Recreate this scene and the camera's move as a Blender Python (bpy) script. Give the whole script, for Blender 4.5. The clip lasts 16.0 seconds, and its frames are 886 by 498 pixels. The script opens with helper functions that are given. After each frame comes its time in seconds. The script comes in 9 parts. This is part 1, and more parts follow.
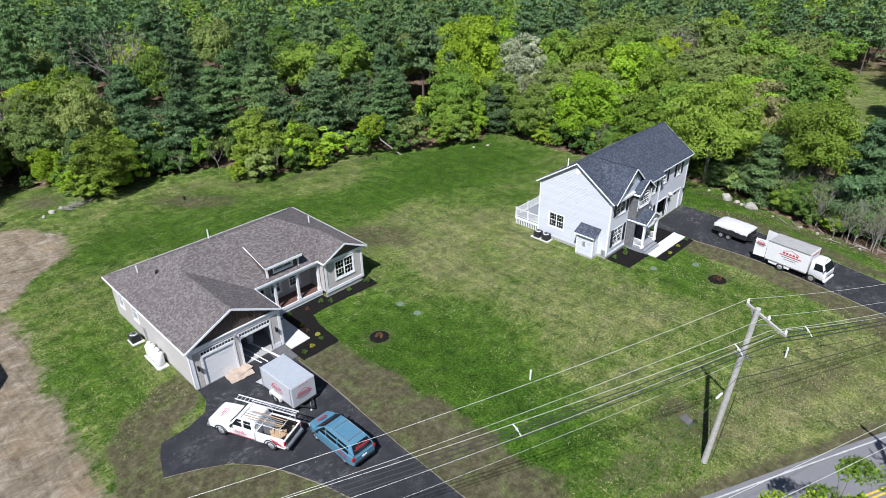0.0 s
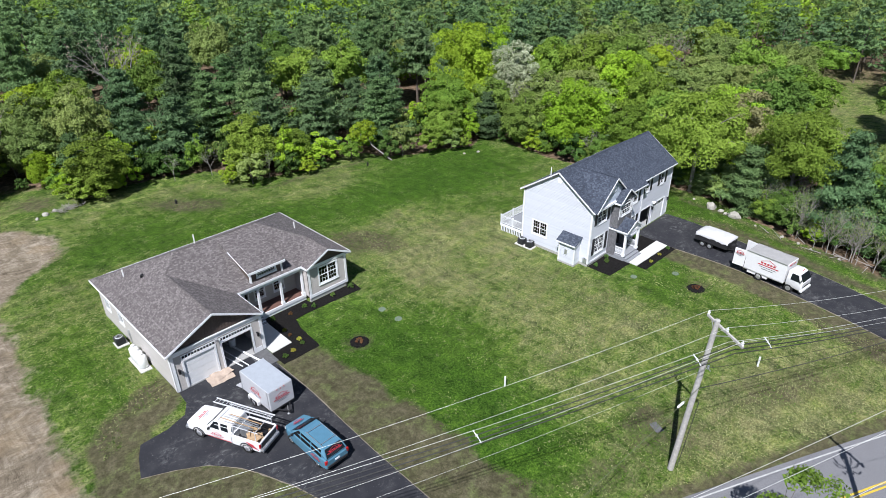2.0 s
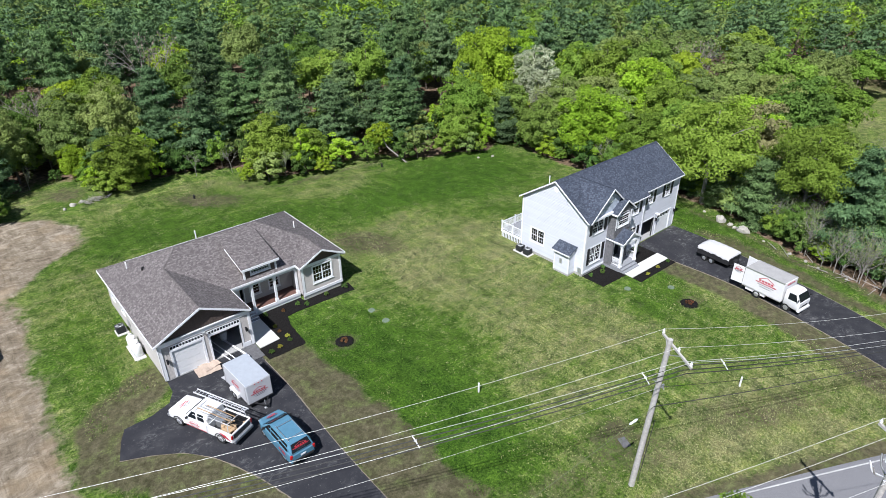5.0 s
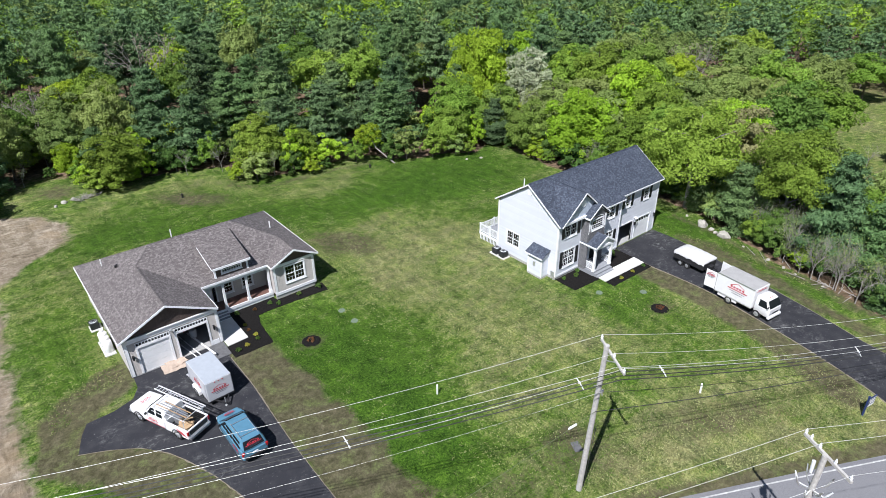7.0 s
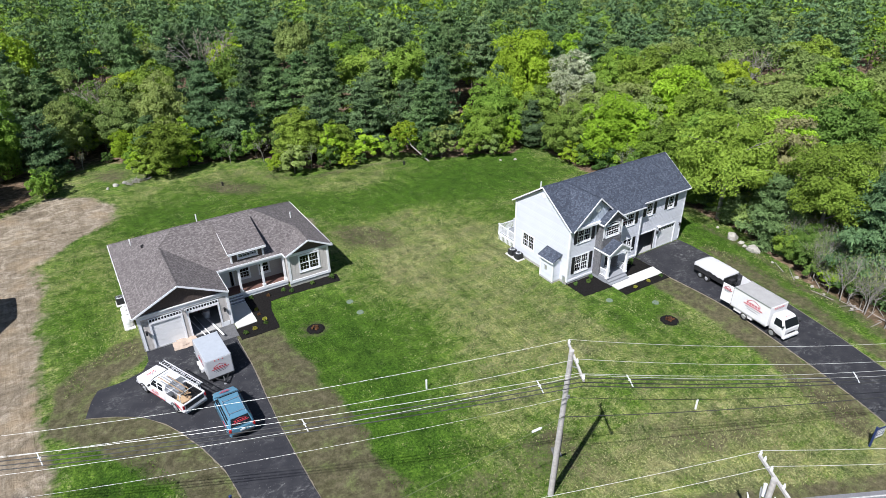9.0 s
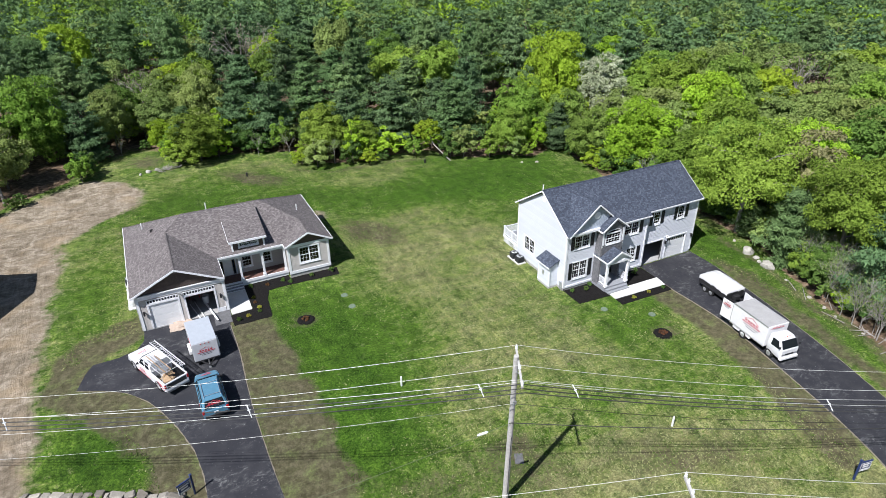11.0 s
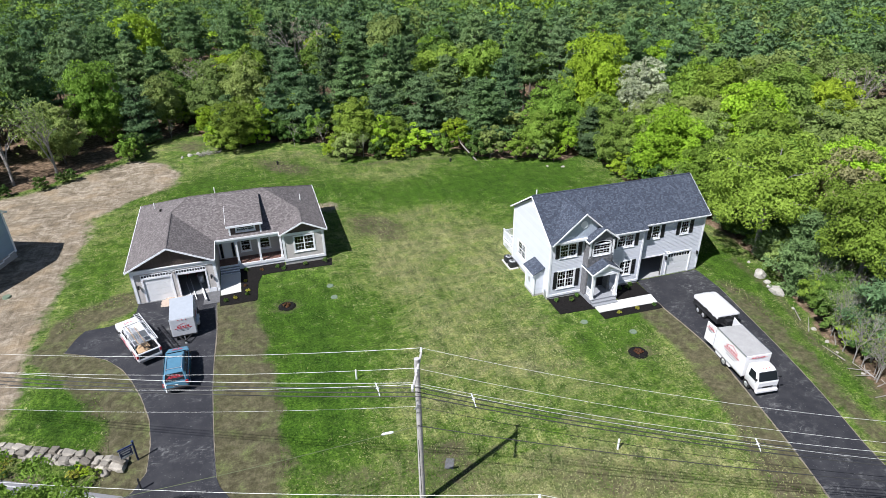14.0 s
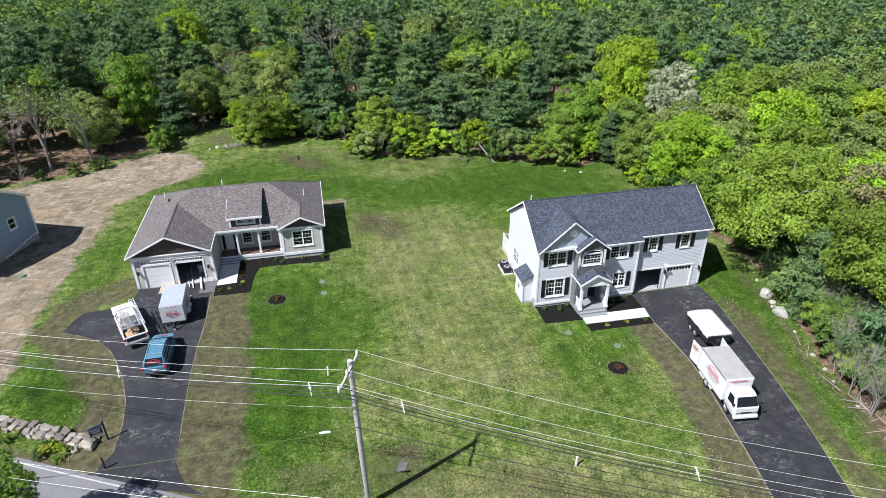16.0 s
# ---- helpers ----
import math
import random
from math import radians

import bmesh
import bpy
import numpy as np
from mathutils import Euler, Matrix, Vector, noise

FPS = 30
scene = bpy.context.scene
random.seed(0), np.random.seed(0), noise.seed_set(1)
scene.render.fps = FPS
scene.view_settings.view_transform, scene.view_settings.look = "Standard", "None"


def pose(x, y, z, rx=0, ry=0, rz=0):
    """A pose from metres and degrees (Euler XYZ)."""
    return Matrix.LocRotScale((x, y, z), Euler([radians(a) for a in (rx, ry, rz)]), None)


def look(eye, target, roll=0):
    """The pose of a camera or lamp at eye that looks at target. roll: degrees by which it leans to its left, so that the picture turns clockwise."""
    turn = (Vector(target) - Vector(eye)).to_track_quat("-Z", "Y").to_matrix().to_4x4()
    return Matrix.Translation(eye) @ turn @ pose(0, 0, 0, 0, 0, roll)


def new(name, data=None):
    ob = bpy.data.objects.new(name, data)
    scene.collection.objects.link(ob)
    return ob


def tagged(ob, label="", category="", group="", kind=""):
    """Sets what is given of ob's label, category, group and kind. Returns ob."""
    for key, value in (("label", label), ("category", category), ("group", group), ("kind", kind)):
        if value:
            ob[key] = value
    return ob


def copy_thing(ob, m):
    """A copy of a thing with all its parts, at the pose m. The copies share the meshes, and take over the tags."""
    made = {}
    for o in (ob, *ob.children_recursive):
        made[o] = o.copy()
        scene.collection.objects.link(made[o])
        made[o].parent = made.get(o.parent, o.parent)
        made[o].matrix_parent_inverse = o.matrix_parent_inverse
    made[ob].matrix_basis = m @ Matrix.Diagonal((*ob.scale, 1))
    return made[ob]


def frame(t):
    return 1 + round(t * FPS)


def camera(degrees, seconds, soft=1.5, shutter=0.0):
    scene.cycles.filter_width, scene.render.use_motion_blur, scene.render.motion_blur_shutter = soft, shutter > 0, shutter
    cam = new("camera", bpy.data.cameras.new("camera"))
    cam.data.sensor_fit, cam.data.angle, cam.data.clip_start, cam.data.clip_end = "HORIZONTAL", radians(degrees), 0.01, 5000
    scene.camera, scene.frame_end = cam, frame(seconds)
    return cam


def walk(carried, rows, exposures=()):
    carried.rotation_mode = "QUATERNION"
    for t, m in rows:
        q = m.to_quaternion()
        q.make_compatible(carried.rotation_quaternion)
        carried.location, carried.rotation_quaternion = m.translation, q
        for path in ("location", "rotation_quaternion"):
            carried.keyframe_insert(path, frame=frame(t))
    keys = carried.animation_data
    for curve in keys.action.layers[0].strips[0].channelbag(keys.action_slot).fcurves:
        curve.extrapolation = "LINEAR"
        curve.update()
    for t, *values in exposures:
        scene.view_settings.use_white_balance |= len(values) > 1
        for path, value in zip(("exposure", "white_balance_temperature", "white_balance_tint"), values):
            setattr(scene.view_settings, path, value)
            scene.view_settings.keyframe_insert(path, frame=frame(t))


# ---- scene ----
cam = camera(71.4, 16.0, 0.65)
PATH = [
    (0, (-1.158, 1.043, 31.259), (0.085, 2.275, 30.292), -1.0),
    (0.5, (-0.739, 0.473, 31.496), (0.5, 1.712, 30.532), -1.1),
    (1, (-0.541, 0.02, 31.728), (0.698, 1.262, 30.767), -0.9),
    (1.5, (-0.435, -0.358, 31.938), (0.806, 0.883, 30.977), -0.7),
    (2, (-0.206, -0.769, 32.101), (1.033, 0.472, 31.139), -0.6),
    (2.5, (0.144, -1.271, 32.264), (1.376, -0.023, 31.302), -0.6),
    (3, (0.594, -1.86, 32.436), (1.805, -0.593, 31.474), -0.6),
    (3.5, (1.16, -2.535, 32.61), (2.345, -1.243, 31.647), -0.6),
    (6, (4.576, -5.833, 33.159), (5.693, -4.484, 32.193), -0.6),
    (6.5, (5.388, -6.604, 33.238), (6.496, -5.248, 32.272), -0.6),
    (7, (6.296, -7.373, 33.293), (7.391, -6.005, 32.327), -0.7),
    (7.5, (7.159, -8.167, 33.352), (8.228, -6.779, 32.386), -0.7),
    (8, (8.125, -9.046, 33.362), (9.136, -7.617, 32.395), -0.7),
    (8.5, (9.168, -9.966, 33.309), (10.133, -8.504, 32.344), -0.8),
    (9, (10.227, -10.889, 33.266), (11.155, -9.401, 32.304), -0.8),
    (11.5, (16.606, -14.455, 33.227), (17.347, -12.867, 32.263), -0.6),
    (12, (18.004, -15.121, 33.25), (18.716, -13.52, 32.284), -0.6),
    (12.5, (19.48, -15.672, 33.235), (20.154, -14.055, 32.27), -0.6),
    (13, (20.953, -16.272, 33.214), (21.582, -14.637, 32.249), -0.5),
    (13.5, (22.433, -16.784, 33.208), (23.013, -15.13, 32.244), -0.4),
    (14, (23.925, -17.207, 33.228), (24.456, -15.538, 32.263), -0.5),
    (14.5, (25.441, -17.56, 33.279), (25.924, -15.877, 32.313), -0.5),
    (15, (27.007, -17.892, 33.346), (27.445, -16.197, 32.379), -0.4),
    (15.5, (28.609, -18.187, 33.359), (29.007, -16.483, 32.391), -0.4),
    (16, (30.1, -18.441, 33.349), (30.46, -16.728, 32.381), -0.5),
]
walk(cam, [(t, look(eye, target, roll)) for t, eye, target, roll in PATH], [(0, 0.52, 6050, 13), (3.5, 0.6, 6050, 13), (6.5, 0.65, 6100, 13), (9, 0.68, 6150, 13), (12.5, 0.71, 6150, 13), (16, 0.77, 6150, 13)])

# ---- light ----
SUN_EL, SUN_AZ = radians(52.5), radians(206.0)
sun_dir = Vector((math.cos(SUN_AZ) * math.cos(SUN_EL), math.sin(SUN_AZ) * math.cos(SUN_EL), math.sin(SUN_EL)))
world = bpy.data.worlds.new("sky")
scene.world = world
world.use_nodes = True
wn = world.node_tree.nodes
sky = wn.new("ShaderNodeTexSky")
sky.sky_type, sky.sun_disc = "NISHITA", False
sky.sun_elevation, sky.sun_rotation = SUN_EL, math.atan2(sun_dir.x, sun_dir.y)
sky.air_density, sky.dust_density, sky.ozone_density = 1.0, 0.6, 1.0
wn["Background"].inputs["Strength"].default_value = 0.05
world.node_tree.links.new(sky.outputs[0], wn["Background"].inputs["Color"])
sun = new("sun", bpy.data.lights.new("sun", "SUN"))
sun.data.energy, sun.data.angle, sun.data.color = 4.8, radians(0.53), (1.0, 0.975, 0.93)
sun.matrix_world = look(sun_dir * 200, (0, 0, 0))

# ---- terrain ----
ROAD_P, ROAD_D, ROAD_N = (31.5, 6.3), (0.902, -0.432), (0.432, 0.902)


def smooth(a, b, v):
    t = np.clip((np.asarray(v, float) - a) / (b - a), 0, 1)
    return t * t * (3 - 2 * t)


def terrain(x, y):
    """Height of the ground: level round the houses, lower at the road and behind the lawn."""
    x, y = np.asarray(x, float), np.asarray(y, float)
    s = (x - ROAD_P[0]) * ROAD_N[0] + (y - ROAD_P[1]) * ROAD_N[1]
    z = -0.62 * (1 - smooth(-0.5, 15, s)) - 0.75 * smooth(58, 74, y)
    return z


def tz(x, y):
    return float(terrain(x, y))


# ---- node helpers ----
def material(name):
    m = bpy.data.materials.new(name)
    m.use_nodes = True
    return m, m.node_tree.nodes, m.node_tree.links, m.node_tree.nodes["Principled BSDF"]


def node(ns, kind, **values):
    n = ns.new(kind)
    for k, v in values.items():
        if k in n.inputs:
            n.inputs[k].default_value = v
    return n


def ramp(ns, ls, src, stops):
    r = ns.new("ShaderNodeValToRGB")
    els = r.color_ramp.elements
    while len(els) < len(stops):
        els.new(0.5)
    for e, (p, c) in zip(els, stops):
        e.position, e.color = p, (*c, 1) if len(c) == 3 else c
    ls.new(src, r.inputs[0])
    return r.outputs[0]


def mix(ns, ls, fac, a, b, mode="MIX"):
    m = ns.new("ShaderNodeMix")
    m.data_type, m.blend_type = "RGBA", mode
    for sock, v in ((m.inputs[0], fac), (m.inputs[6], a), (m.inputs[7], b)):
        if isinstance(v, (int, float)):
            sock.default_value = v
        elif isinstance(v, tuple):
            sock.default_value = (*v, 1) if len(v) == 3 else v
        else:
            ls.new(v, sock)
    return m.outputs[2]


def maths(ns, ls, op, a, b=None, clamp=False):
    m = ns.new("ShaderNodeMath")
    m.operation, m.use_clamp = op, clamp
    for sock, v in zip(m.inputs, (a, b)):
        if v is None:
            continue
        if isinstance(v, (int, float)):
            sock.default_value = v
        else:
            ls.new(v, sock)
    return m.outputs[0]


def noise_tex(ns, ls, scale, detail=4.0, rough=0.55, coord=None, squeeze=None, twist=0.0):
    tc = ns.new("ShaderNodeTexCoord")
    src = tc.outputs["Object"] if coord is None else coord
    if squeeze:
        mp = ns.new("ShaderNodeMapping")
        mp.inputs["Scale"].default_value = squeeze[:3]
        if len(squeeze) > 3:
            mp.inputs["Rotation"].default_value = (0, 0, radians(squeeze[3]))
        ls.new(src, mp.inputs[0])
        src = mp.outputs[0]
    n = node(ns, "ShaderNodeTexNoise", Scale=scale, Detail=detail, Roughness=rough, Distortion=twist)
    ls.new(src, n.inputs["Vector"])
    return n.outputs["Fac"]


def bump(ns, ls, bsdf, height, strength=0.3, distance=0.02):
    b = node(ns, "ShaderNodeBump", Strength=strength, Distance=distance)
    ls.new(height, b.inputs["Height"])
    ls.new(b.outputs[0], bsdf.inputs["Normal"])


def plain(name, color, rough=0.6, metal=0.0, vary=0.12, scale=3.0, bumpy=0.0):
    """A painted or moulded surface with slight grime at two scales."""
    m, ns, ls, b = material(name)
    n1, n2 = noise_tex(ns, ls, scale), noise_tex(ns, ls, scale * 9, 3)
    f = maths(ns, ls, "MULTIPLY", n1, n2)
    lo = tuple(c * (1 - vary) for c in color)
    hi = tuple(min(1, c * (1 + vary)) for c in color)
    ls.new(ramp(ns, ls, f, [(0.12, lo), (0.42, hi)]), b.inputs["Base Color"])
    b.inputs["Roughness"].default_value, b.inputs["Metallic"].default_value = rough, metal
    if bumpy:
        bump(ns, ls, b, n2, bumpy)
    return m


def siding(name, color, course=0.11, vary=0.06):
    """Lapped boards: a shadow line under each course, faint board-to-board change."""
    m, ns, ls, b = material(name)
    tc = ns.new("ShaderNodeTexCoord")
    sep = ns.new("ShaderNodeSeparateXYZ")
    ls.new(tc.outputs["Object"], sep.inputs[0])
    row = maths(ns, ls, "DIVIDE", sep.outputs["Z"], course)
    fr = maths(ns, ls, "FRACT", row)
    fl = maths(ns, ls, "FLOOR", row)
    wn_ = ns.new("ShaderNodeTexWhiteNoise")
    wn_.noise_dimensions = "1D"
    ls.new(fl, wn_.inputs["W"])
    grime = noise_tex(ns, ls, 0.9, 5)
    f = maths(ns, ls, "ADD", maths(ns, ls, "MULTIPLY", wn_.outputs["Value"], 0.45), maths(ns, ls, "MULTIPLY", grime, 0.55))
    col = ramp(ns, ls, f, [(0.15, tuple(c * (1 - vary) for c in color)), (0.8, tuple(min(1, c * (1 + vary)) for c in color))])
    ls.new(col, b.inputs["Base Color"])
    b.inputs["Roughness"].default_value = 0.55
    h = ramp(ns, ls, fr, [(0.0, (0, 0, 0)), (0.1, (1, 1, 1)), (1.0, (0.3, 0.3, 0.3))])
    bump(ns, ls, b, h, 0.9, 0.028)
    return m


def shingles(name, dark, mid, light):
    """Asphalt shingles: tabs with their own tone, granules, and a shadow line at each course."""
    m, ns, ls, b = material(name)
    uv = ns.new("ShaderNodeUVMap")
    uv.uv_map = "roof"
    br = node(ns, "ShaderNodeTexBrick", Scale=1.0)
    br.offset, br.squash = 0.41, 1.0
    for k, v in (("Brick Width", 0.19), ("Row Height", 0.145), ("Mortar Size", 0.006), ("Bias", 0.0)):
        br.inputs[k].default_value = v
    br.inputs["Color1"].default_value, br.inputs["Color2"].default_value, br.inputs["Mortar"].default_value = (0, 0, 0, 1), (1, 1, 1, 1), (0.0, 0.0, 0.0, 1)
    ls.new(uv.outputs[0], br.inputs["Vector"])
    big = noise_tex(ns, ls, 0.9, 4, 0.6, uv.outputs[0])
    fine = noise_tex(ns, ls, 60, 2, 0.6, uv.outputs[0])
    patch = noise_tex(ns, ls, 9.0, 4, 0.85, uv.outputs[0], (0.9, 2.4, 1))
    f = maths(ns, ls, "ADD", maths(ns, ls, "MULTIPLY", br.outputs["Color"], 0.28), maths(ns, ls, "MULTIPLY", big, 0.14))
    f = maths(ns, ls, "ADD", f, maths(ns, ls, "MULTIPLY", patch, 0.56))
    ls.new(ramp(ns, ls, f, [(0.26, dark), (0.5, mid), (0.78, light)]), b.inputs["Base Color"])
    b.inputs["Roughness"].default_value = 0.9
    hh = maths(ns, ls, "ADD", maths(ns, ls, "MULTIPLY", br.outputs["Fac"], -1.0), maths(ns, ls, "MULTIPLY", fine, 0.5))
    bump(ns, ls, b, hh, 0.6, 0.02)
    return m


def asphalt(name, color, dust, dusty=0.6):
    """Asphalt with grain, soft dusty clouds, streaky scuffs and small pale specks."""
    m, ns, ls, b = material(name)
    stain = noise_tex(ns, ls, 0.3, 5, 0.62)
    scuff = noise_tex(ns, ls, 2.0, 9, 0.8, None, (0.8, 1.25, 1, 35), 0.8)
    haze = noise_tex(ns, ls, 0.8, 5, 0.6)
    speck = noise_tex(ns, ls, 7.0, 3, 0.7)
    grain = noise_tex(ns, ls, 38, 2)
    base = ramp(ns, ls, grain, [(0.3, tuple(c * 0.75 for c in color)), (0.75, tuple(c * 1.35 for c in color))])
    f = maths(ns, ls, "MULTIPLY", ramp(ns, ls, stain, [(0.47, (0, 0, 0)), (0.64, (0.75, 0.75, 0.75))]), ramp(ns, ls, scuff, [(0.5, (0, 0, 0)), (0.66, (1, 1, 1))]))
    g = ramp(ns, ls, haze, [(0.45, (0, 0, 0)), (0.75, (0.09, 0.09, 0.09))])
    k = ramp(ns, ls, speck, [(0.67, (0, 0, 0)), (0.72, (0.95, 0.95, 0.95))])
    f = maths(ns, ls, "ADD", maths(ns, ls, "ADD", f, g), k, True)
    ls.new(mix(ns, ls, maths(ns, ls, "MULTIPLY", f, dusty), base, dust), b.inputs["Base Color"])
    b.inputs["Roughness"].default_value = 0.85
    bump(ns, ls, b, grain, 0.35)
    return m


def foliage(name, dark, mid, light, through_=0.3):
    """Leaves: each leaf, each clump and each tree has its own tone; light passes through them; small leaves give a fine relief."""
    m, ns, ls, b = material(name)
    geo, inf = ns.new("ShaderNodeNewGeometry"), ns.new("ShaderNodeObjectInfo")
    clump = noise_tex(ns, ls, 0.55, 3, 0.6)
    fine = noise_tex(ns, ls, 7.0, 3, 0.7)
    f = maths(ns, ls, "ADD", maths(ns, ls, "MULTIPLY", geo.outputs["Random Per Island"], 0.4), maths(ns, ls, "MULTIPLY", inf.outputs["Random"], 0.26))
    f = maths(ns, ls, "ADD", f, maths(ns, ls, "MULTIPLY", maths(ns, ls, "SUBTRACT", clump, 0.25), 0.5))
    f = maths(ns, ls, "ADD", f, maths(ns, ls, "MULTIPLY", maths(ns, ls, "SUBTRACT", fine, 0.5), 0.9))
    col = ramp(ns, ls, f, [(0.1, dark), (0.5, mid), (0.92, light)])
    hue = ns.new("ShaderNodeHueSaturation")
    ls.new(maths(ns, ls, "ADD", maths(ns, ls, "MULTIPLY", maths(ns, ls, "FRACT", maths(ns, ls, "MULTIPLY", inf.outputs["Random"], 7.31)), 0.026), 0.491), hue.inputs["Hue"])
    tone = maths(ns, ls, "MULTIPLY", maths(ns, ls, "FRACT", maths(ns, ls, "MULTIPLY", inf.outputs["Random"], 13.7)), 0.34)
    wide = maths(ns, ls, "MULTIPLY", ramp(ns, ls, noise_tex(ns, ls, 0.13, 3, 0.6), [(0.35, (0, 0, 0)), (0.65, (1, 1, 1))]), 0.4)
    ls.new(maths(ns, ls, "ADD", maths(ns, ls, "ADD", tone, wide), 0.8), hue.inputs["Value"])
    ls.new(col, hue.inputs["Color"])
    col = hue.outputs[0]
    ls.new(col, b.inputs["Base Color"])
    b.inputs["Roughness"].default_value = 0.6
    b.inputs["Specular IOR Level"].default_value = 0.12
    bump(ns, ls, b, fine, 0.7, 0.12)
    tr = ns.new("ShaderNodeBsdfTranslucent")
    ls.new(col, tr.inputs[0])
    ms = node(ns, "ShaderNodeMixShader", Fac=through_)
    ls.new(b.outputs[0], ms.inputs[1])
    ls.new(tr.outputs[0], ms.inputs[2])
    ls.new(ms.outputs[0], ns["Material Output"].inputs[0])
    return m


def glass_mat(name, tint):
    m, ns, ls, b = material(name)
    tp = node(ns, "ShaderNodeBsdfTransparent")
    tp.inputs[0].default_value = (*tint, 1)
    gl = node(ns, "ShaderNodeBsdfGlossy", Roughness=0.03)
    fr = node(ns, "ShaderNodeFresnel", IOR=1.5)
    ms = ns.new("ShaderNodeMixShader")
    for a, z in ((fr.outputs[0], ms.inputs[0]), (tp.outputs[0], ms.inputs[1]), (gl.outputs[0], ms.inputs[2]), (ms.outputs[0], ns["Material Output"].inputs[0])):
        ls.new(a, z)
    return m


def ground_mat():
    """Lawn with thatch, brown topsoil, sand and forest litter, laid out by the ground's own zones."""
    m, ns, ls, b = material("lawn_and_soil")
    at = ns.new("ShaderNodeAttribute")
    at.attribute_name = "zones"
    sep = ns.new("ShaderNodeSeparateColor")
    ls.new(at.outputs["Color"], sep.inputs[0])
    at2 = ns.new("ShaderNodeAttribute")
    at2.attribute_name = "lush"
    grey = lambda v: (v, v, v)
    blades = noise_tex(ns, ls, 5.5, 9, 0.88)
    tuft = noise_tex(ns, ls, 1.5, 6, 0.7)
    patch = noise_tex(ns, ls, 0.17, 5, 0.6)
    streak = noise_tex(ns, ls, 1.0, 6, 0.7, None, (0.55, 2.6, 1, 24))
    curl = noise_tex(ns, ls, 3.2, 8, 0.85)
    green = ramp(ns, ls, blades, [(0.4, (0.024, 0.052, 0.007)), (0.5, (0.083, 0.148, 0.018)), (0.6, (0.2, 0.3, 0.052))])
    lushg = ramp(ns, ls, blades, [(0.4, (0.01, 0.034, 0.003)), (0.5, (0.042, 0.1, 0.008)), (0.6, (0.108, 0.195, 0.022))])
    straw = ramp(ns, ls, blades, [(0.4, (0.07, 0.076, 0.026)), (0.5, (0.19, 0.196, 0.074)), (0.6, (0.4, 0.4, 0.19))])
    lf = maths(ns, ls, "ADD", at2.outputs["Fac"], maths(ns, ls, "MULTIPLY", maths(ns, ls, "SUBTRACT", patch, 0.5), 1.2), True)
    grass = mix(ns, ls, lf, green, lushg)
    t = maths(ns, ls, "ADD", maths(ns, ls, "MULTIPLY", streak, 0.4), maths(ns, ls, "MULTIPLY", tuft, 0.35))
    t = maths(ns, ls, "ADD", t, maths(ns, ls, "MULTIPLY", curl, 0.25))
    t = maths(ns, ls, "SUBTRACT", t, maths(ns, ls, "MULTIPLY", maths(ns, ls, "SUBTRACT", lf, 0.3), 0.3))
    grass = mix(ns, ls, maths(ns, ls, "MULTIPLY", ramp(ns, ls, t, [(0.44, grey(0)), (0.59, grey(1))]), 0.62), grass, straw)
    wear = noise_tex(ns, ls, 0.33, 7, 0.7, None, (0.7, 1.5, 1, 24), 0.6)
    bald = maths(ns, ls, "SUBTRACT", wear, maths(ns, ls, "MULTIPLY", maths(ns, ls, "SUBTRACT", lf, 0.25), 0.35))
    grass = mix(ns, ls, ramp(ns, ls, bald, [(0.5, grey(0)), (0.68, grey(0.6))]), grass, ramp(ns, ls, blades, [(0.36, (0.08, 0.073, 0.037)), (0.5, (0.16, 0.148, 0.08)), (0.66, (0.31, 0.29, 0.175))]))
    # curled wisps of dry thatch
    wisp = noise_tex(ns, ls, 2.1, 5, 0.62, None, None, 1.6)
    wisp = maths(ns, ls, "ABSOLUTE", maths(ns, ls, "SUBTRACT", wisp, 0.5))
    here = maths(ns, ls, "SUBTRACT", noise_tex(ns, ls, 0.9, 3, 0.6), maths(ns, ls, "MULTIPLY", lf, 0.16))
    wf = maths(ns, ls, "MULTIPLY", ramp(ns, ls, wisp, [(0.006, grey(1)), (0.022, grey(0))]), ramp(ns, ls, here, [(0.44, grey(0)), (0.54, grey(0.8))]))
    grass = mix(ns, ls, wf, grass, (0.4, 0.4, 0.2))
    # mower and seeder lines up the lawn
    lines = noise_tex(ns, ls, 1.0, 4, 0.7, None, (1.5, 0.045, 1, -4), 0.25)
    grass = mix(ns, ls, 1.0, grass, ramp(ns, ls, lines, [(0.38, (0.8, 0.84, 0.8)), (0.62, (1.16, 1.12, 1.1))]), "MULTIPLY")
    mott = noise_tex(ns, ls, 0.75, 8, 0.72)
    grass = mix(ns, ls, 1.0, grass, ramp(ns, ls, mott, [(0.36, (0.46, 0.5, 0.46)), (0.5, grey(0.86)), (0.64, (1.24, 1.2, 1.12))]), "MULTIPLY")
    # topsoil, thinly sown
    soil_n = noise_tex(ns, ls, 1.6, 9, 0.8)
    soil = ramp(ns, ls, soil_n, [(0.34, (0.034, 0.029, 0.017)), (0.5, (0.083, 0.071, 0.043)), (0.66, (0.165, 0.143, 0.096))])
    sown = noise_tex(ns, ls, 0.8, 6, 0.7)
    soil = mix(ns, ls, ramp(ns, ls, sown, [(0.5, grey(0)), (0.66, grey(0.4))]), soil, green)
    clod = noise_tex(ns, ls, 9.0, 3, 0.7)
    soil = mix(ns, ls, ramp(ns, ls, clod, [(0.66, grey(0)), (0.72, grey(0.5))]), soil, (0.3, 0.27, 0.21))
